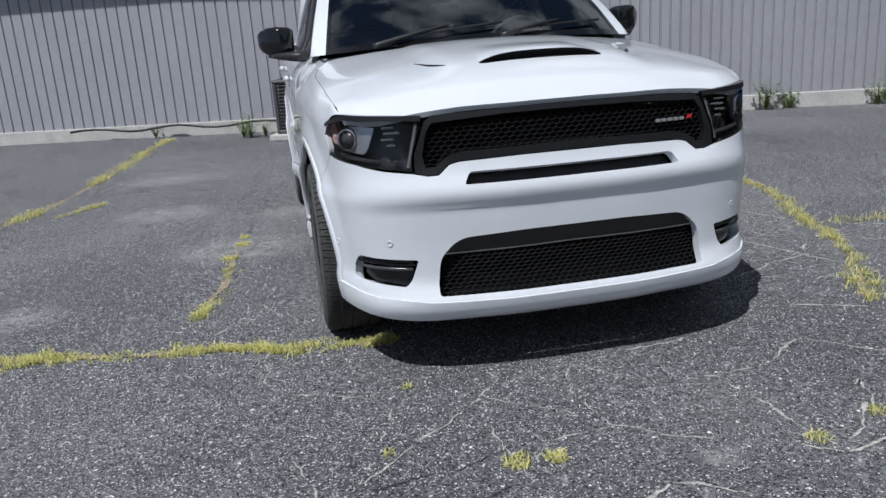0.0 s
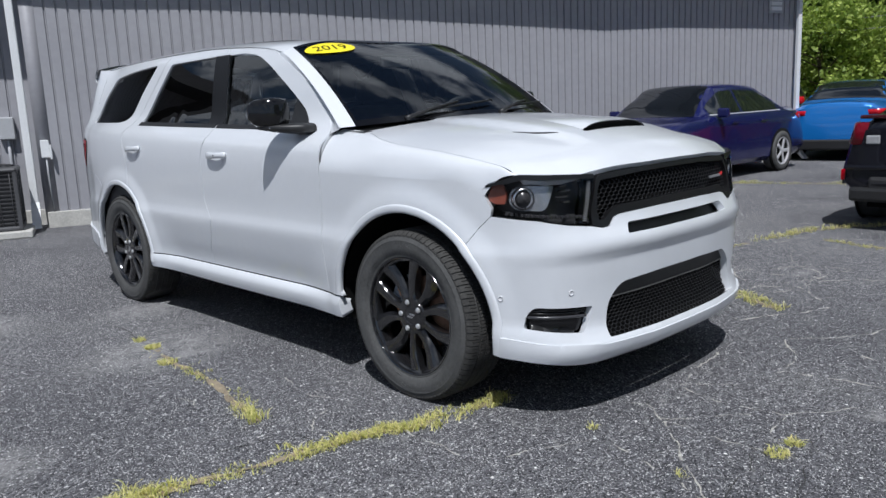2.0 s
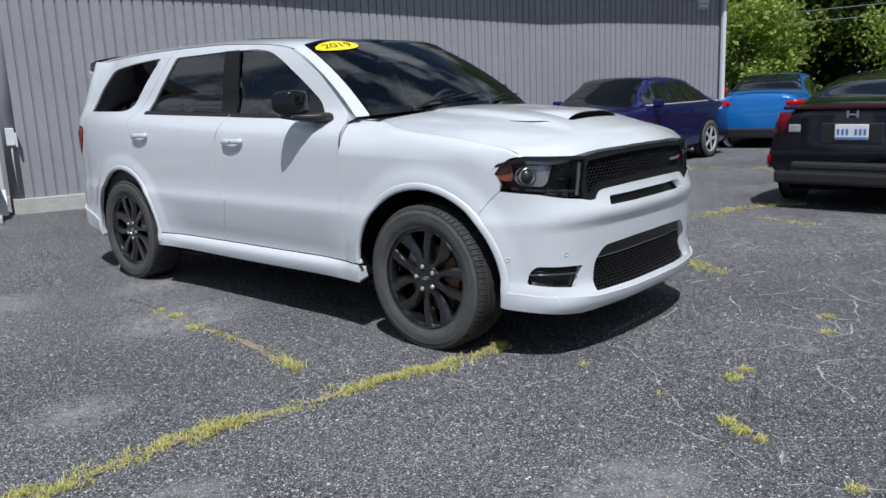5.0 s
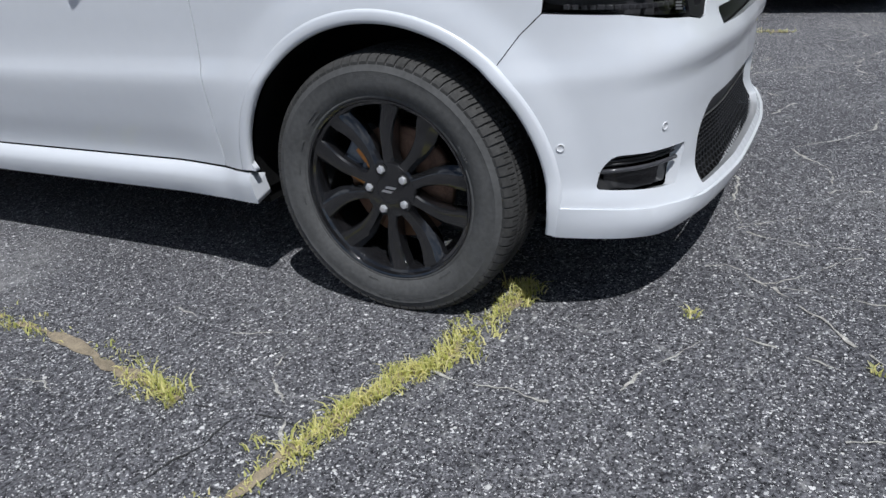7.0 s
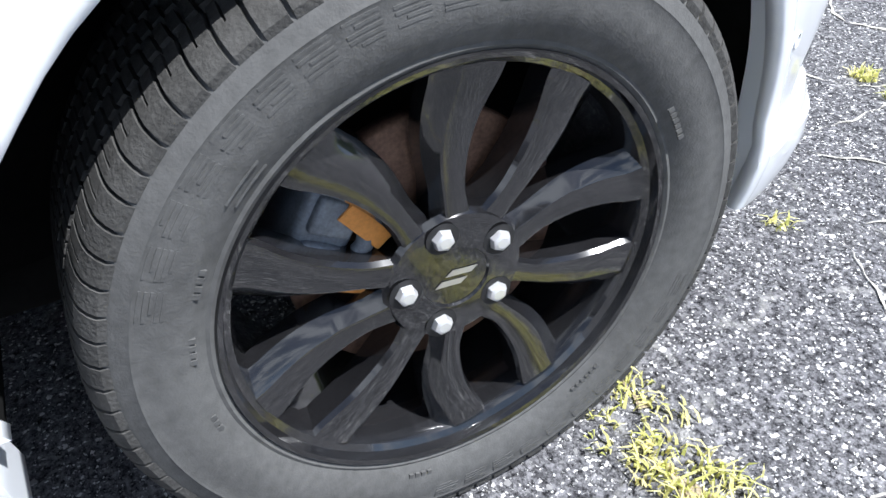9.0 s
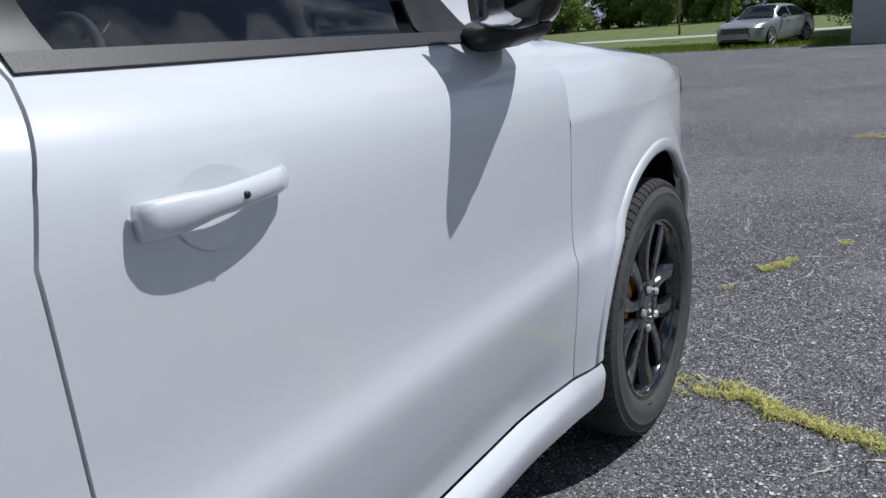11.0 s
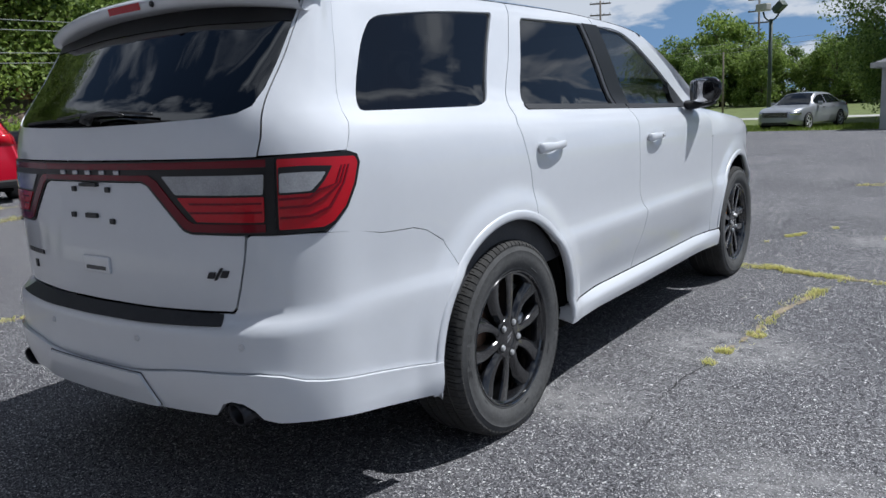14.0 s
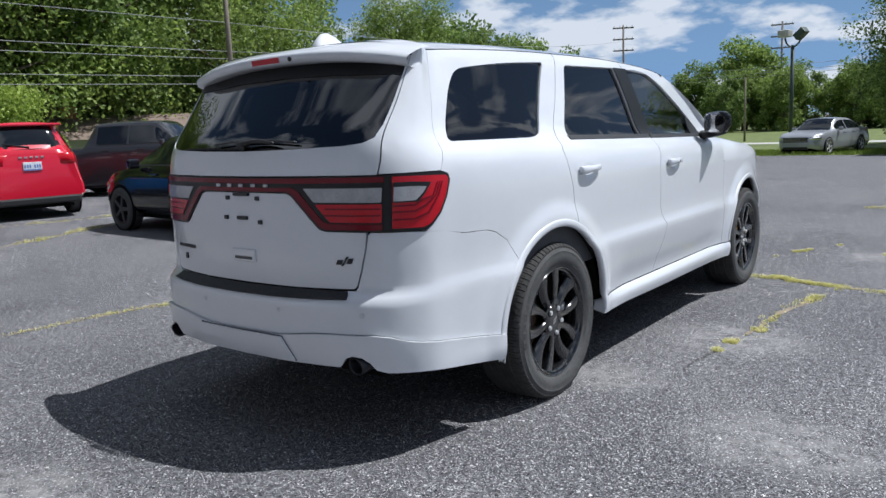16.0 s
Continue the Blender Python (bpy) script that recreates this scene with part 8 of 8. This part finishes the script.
part("chimney", bm, material("red brick", (0.35, 0.13, 0.08), 0.9, vary=0.2, scale=20), hroof, "brick chimney", smooth=False)

# ---- poles and wires ----
WOOD_POLE = material("grey weathered pole", (0.20, 0.17, 0.14), 0.9, vary=0.25, scale=8)
POLE_GREEN = material("dark green steel pole", (0.05, 0.075, 0.06), 0.5, vary=0.1, scale=6)
WIRE = material("pale wire", (0.28, 0.285, 0.29), 0.6)


def utility_pole(x, y, h, arms, turn, r=0.17):
    ob = empty("utility_pole", Matrix.Translation((x, y, -drop(y))) @ Matrix.Rotation(turn, 4, "Z"), "wooden utility pole with cross arms" if arms else "plain wooden utility pole", "pole", "utility poles")
    bm = bmesh.new()
    tube(bm, [(0, 0, 0), (0, 0, h)], [r, r * 0.65], 10)
    part("pole", bm, WOOD_POLE, ob)
    for k in range(arms):
        bm = bmesh.new()
        z = h - 0.35 - 1.35 * k
        box(bm, -1.25, 1.25, -0.07, 0.07, z - 0.08, z + 0.08, 0.01)
        arm = part("cross_arm", bm, WOOD_POLE, ob, smooth=False)
        for xx in (-1.1, -0.4, 0.4, 1.1):
            bm = bmesh.new()
            tube(bm, [(xx, 0, z + 0.08), (xx, 0, z + 0.26)], [0.05, 0.03], 6)
            part("insulator", bm, CHROME, arm)
    return ob


utility_pole(39.0, -87.0, 13.2, 3, 0.5)
utility_pole(22.8, -96.0, 12.5, 3, 0.2)
utility_pole(13.4, -50.0, 4.3, 0, 0.0, 0.07)
utility_pole(24.0, -16.0, 10.5, 0, 0.0, 0.13)
lamp = empty("lot_lamp", Matrix.Translation((8.9, -43.5, -drop(-44))) @ Matrix.Rotation(radians(-20), 4, "Z"), "dark green lamp pole with two floodlights", "street lamp")
bm = bmesh.new()
tube(bm, [(0, 0, 0), (0, 0, 5.6)], [0.12, 0.10], 12)
part("pole", bm, POLE_GREEN, lamp)
for sx, top_ in ((1, 6.3), (-1, 6.2)):
    bm = bmesh.new()
    tube(bm, [(0, 0, 5.5), (sx * 0.22, 0, 5.58), (sx * 0.40, 0, 5.75), (sx * 0.5, 0, top_ - 0.25)], 0.05, 8)
    arm = part("arm", bm, POLE_GREEN, lamp)
    bm = bmesh.new()
    m = Matrix.Translation((sx * 0.5, 0, top_)) @ Matrix.Rotation(radians(38 if sx < 0 else 0), 4, "Y")
    box(bm, -0.34, 0.34, -0.25, 0.25, -0.20, 0.20, 0.05, m)
    part("floodlight", bm, POLE_GREEN if sx < 0 else CONCRETE, arm, "box floodlight", smooth=False)


def wire(a, b, sag, r=0.013):
    bm = bmesh.new()
    a, b = Vector(a), Vector(b)
    tube(bm, [a.lerp(b, k / 16) - Vector((0, 0, sag * 4 * (k / 16) * (1 - k / 16))) for k in range(17)], r, 5)
    tagged(part("power_line", bm, WIRE), "pale overhead power line", "cable", "overhead power lines")


for z, z2, sag in ((4.75, 4.6, 0.10), (4.45, 4.1, 0.06), (3.75, 3.3, 0.08), (3.45, 3.0, 0.12), (5.9, 6.2, 0.2)):
    wire((24.0, -16.0, z), (23.0, 26.0, z2), sag)
    wire((24.0, -16.0, z), (39, -87, z2 + 4.5), sag * 4)
for z in (9.6, 8.6, 7.9):
    wire((8, -62, 4.4 + (z - 7.9) * 0.4), (50, -75, 5.2 + (z - 7.9) * 0.5), 0.4)

# ---- trees ----
BARK = material("grey-brown bark", (0.13, 0.10, 0.075), 0.95, vary=0.35, scale=10, bump=0.5, bscale=40)
LEAF_A = leaf_material("mid green leaves", (0.095, 0.160, 0.030), (0.35, 0.45, 0.11))
LEAF_B = leaf_material("bright green leaves", (0.16, 0.25, 0.040), (0.48, 0.58, 0.13))
LEAF_C = leaf_material("dark green leaves", (0.065, 0.125, 0.028), (0.27, 0.37, 0.09))


def tree_meshes(seed, h, spread, leaves, leaf, mat, clumps=34, low=0.25):
    """A tapered trunk with limbs, and a crown of leaves gathered in uneven clumps."""
    r = random.Random(seed)
    bm = bmesh.new()
    tube(bm, [(0, 0, -0.2), (0.1, 0.05, h * 0.3), (-0.1, 0.1, h * 0.62), (0.05, 0, h * 0.9)], [h * 0.028, h * 0.021, h * 0.013, h * 0.004], 9)
    centres = []
    for k in range(clumps):
        t = low + (1 - low) * (k + r.random()) / clumps
        a = r.uniform(0, 6.28)
        rad = spread * math.sqrt(max(0.05, 1 - ((t - low - 0.28) / 0.78) ** 2)) * r.uniform(0.45, 1.0)
        c = Vector((rad * math.cos(a), rad * math.sin(a), h * t * r.uniform(0.94, 1.03)))
        centres.append((c, spread * r.uniform(0.20, 0.42)))
        if k % 2 == 0:
            z0 = min(h * 0.75, c.z * r.uniform(0.55, 0.8))
            tube(bm, [(0, 0, z0), c * 0.5 + Vector((0, 0, z0 * 0.5)), c], [h * 0.008, h * 0.005, h * 0.002], 6)
    trunk = finish(bm, "trunk", BARK)
    verts, faces = [], []
    for _ in range(leaves):
        c, cr = centres[r.randrange(len(centres))]
        d = Vector((r.gauss(0, 1), r.gauss(0, 1), r.gauss(0, 0.75))).normalized() * cr * r.random() ** 0.45
        p = c + d
        n = Vector((r.gauss(0, 1), r.gauss(0, 1), r.gauss(0.5, 1))).normalized()
        u = n.orthogonal().normalized()
        u = Matrix.Rotation(r.uniform(0, 6.28), 3, n) @ u
        v = n.cross(u)
        s_ = leaf * r.uniform(0.6, 1.3)
        i = len(verts)
        verts += [p - u * s_, p + v * s_ * 0.55, p + u * s_, p - v * s_ * 0.55 + n * s_ * 0.2]
        faces.append((i, i + 1, i + 2, i + 3))
    me = bpy.data.meshes.new("crown")
    me.from_pydata(verts, [], faces)
    me.materials.append(mat)
    return trunk, me


def plant(kind, x, y, s_, turn, label, group):
    ob = empty("tree", Matrix.Translation((x, y, -drop(y))) @ Matrix.Rotation(turn, 4, "Z") @ Matrix.Scale(s_, 4), label, "tree", group)
    for nm, me in (("trunk", kind[0]), ("crown", kind[1])):
        o = new(nm, me)
        o.parent = ob
    return ob


T1 = tree_meshes(1, 13, 4.8, 38000, 0.105, LEAF_A, 80, 0.16)
T2 = tree_meshes(2, 12, 4.4, 34000, 0.105, LEAF_A, 70, 0.16)
T3 = tree_meshes(3, 14, 4.8, 34000, 0.115, LEAF_C, 76, 0.12)
T4 = tree_meshes(4, 3.6, 2.3, 14000, 0.08, LEAF_B, 40, 0.05)
T5 = tree_meshes(5, 12, 5.2, 11000, 0.27, LEAF_A, 44, 0.06)
T7 = tree_meshes(7, 4.6, 2.9, 8000, 0.14, LEAF_C, 30, 0.04)
T6 = tree_meshes(6, 13, 5.0, 11000, 0.27, LEAF_C, 44, 0.06)
tr = random.Random(11)
# tall row behind the parked cars
for k in range(11):
    t = k / 10
    px, py = 28 + 4 * t + tr.uniform(-1.5, 1.5), 22 - 43 * t + tr.uniform(-1.5, 1.5)
    plant((T1, T2, T1, T3, T1)[k % 5], px, py, tr.uniform(0.9, 1.2), tr.uniform(0, 6.28), "tall leafy deciduous tree behind the parked cars", "tall trees behind the lot")
for k in range(9):
    t = k / 8
    px, py = 38 + 4 * t + tr.uniform(-2, 2), 20 - 51 * t + tr.uniform(-2, 2)
    plant((T3, T1, T3)[k % 3], px, py, tr.uniform(1.05, 1.3), tr.uniform(0, 6.28), "dark leafy tree in the second row", "second row of trees")
plant(T1, 31.5, -36.5, 0.80, 0.7, "rounded leafy tree standing apart at the end of the row", "tall trees behind the lot")
# bright bushes in front of them
for bx, by, bs in ((24.5, -4.5, 1.0), (25.5, -2.2, 1.15), (24.0, -0.2, 1.0), (26.0, -7.2, 0.9), (23.5, 9.0, 1.2), (22.5, 11.5, 1.3), (24.2, 6.0, 1.1)):
    plant(T4, bx, by, bs, tr.uniform(0, 6.28), "bright green leafy bush beyond the cars", "bushes beyond the cars")
# undergrowth under the tall rows
for k in range(13):
    plant(T7, 33.5 + tr.uniform(-1.2, 1.2), 24 - 3.9 * k + tr.uniform(-0.8, 0.8), tr.uniform(0.9, 1.25), tr.uniform(0, 6.28), "dark leafy undergrowth between the trees", "undergrowth behind the lot")
# far tree line across the road, lowest straight beyond the lamp
for k in range(46):
    t = k / 45
    px = 70 - 78 * t + tr.uniform(-1.2, 1.2)
    tall = 0.44 + 0.62 * step(30, 62, px) + tr.uniform(-0.06, 0.10)
    plant((T5, T6)[k % 2], px, -80 + tr.uniform(-5, 5), tall, tr.uniform(0, 6.28), "tree in the far line across the road", "far trees across the road")
plant(T5, 24.5, -88, 0.78, 1.3, "open-crowned tree rising above the far line", "far trees across the road")
# the dense tree beside the shed
plant(T3, -0.6, -38.5, 0.80, 0.4, "dense dark green tree behind the shed", "trees beside the shed")
plant(T3, 1.5, -41.5, 0.72, 2.1, "dense dark green tree behind the shed", "trees beside the shed")
plant(T3, -5.5, -39.0, 0.85, 1.1, "dense dark green tree behind the shed", "trees beside the shed")
plant(T3, -10.5, -38.0, 0.85, 5.0, "dense dark green tree behind the shed", "trees beside the shed")
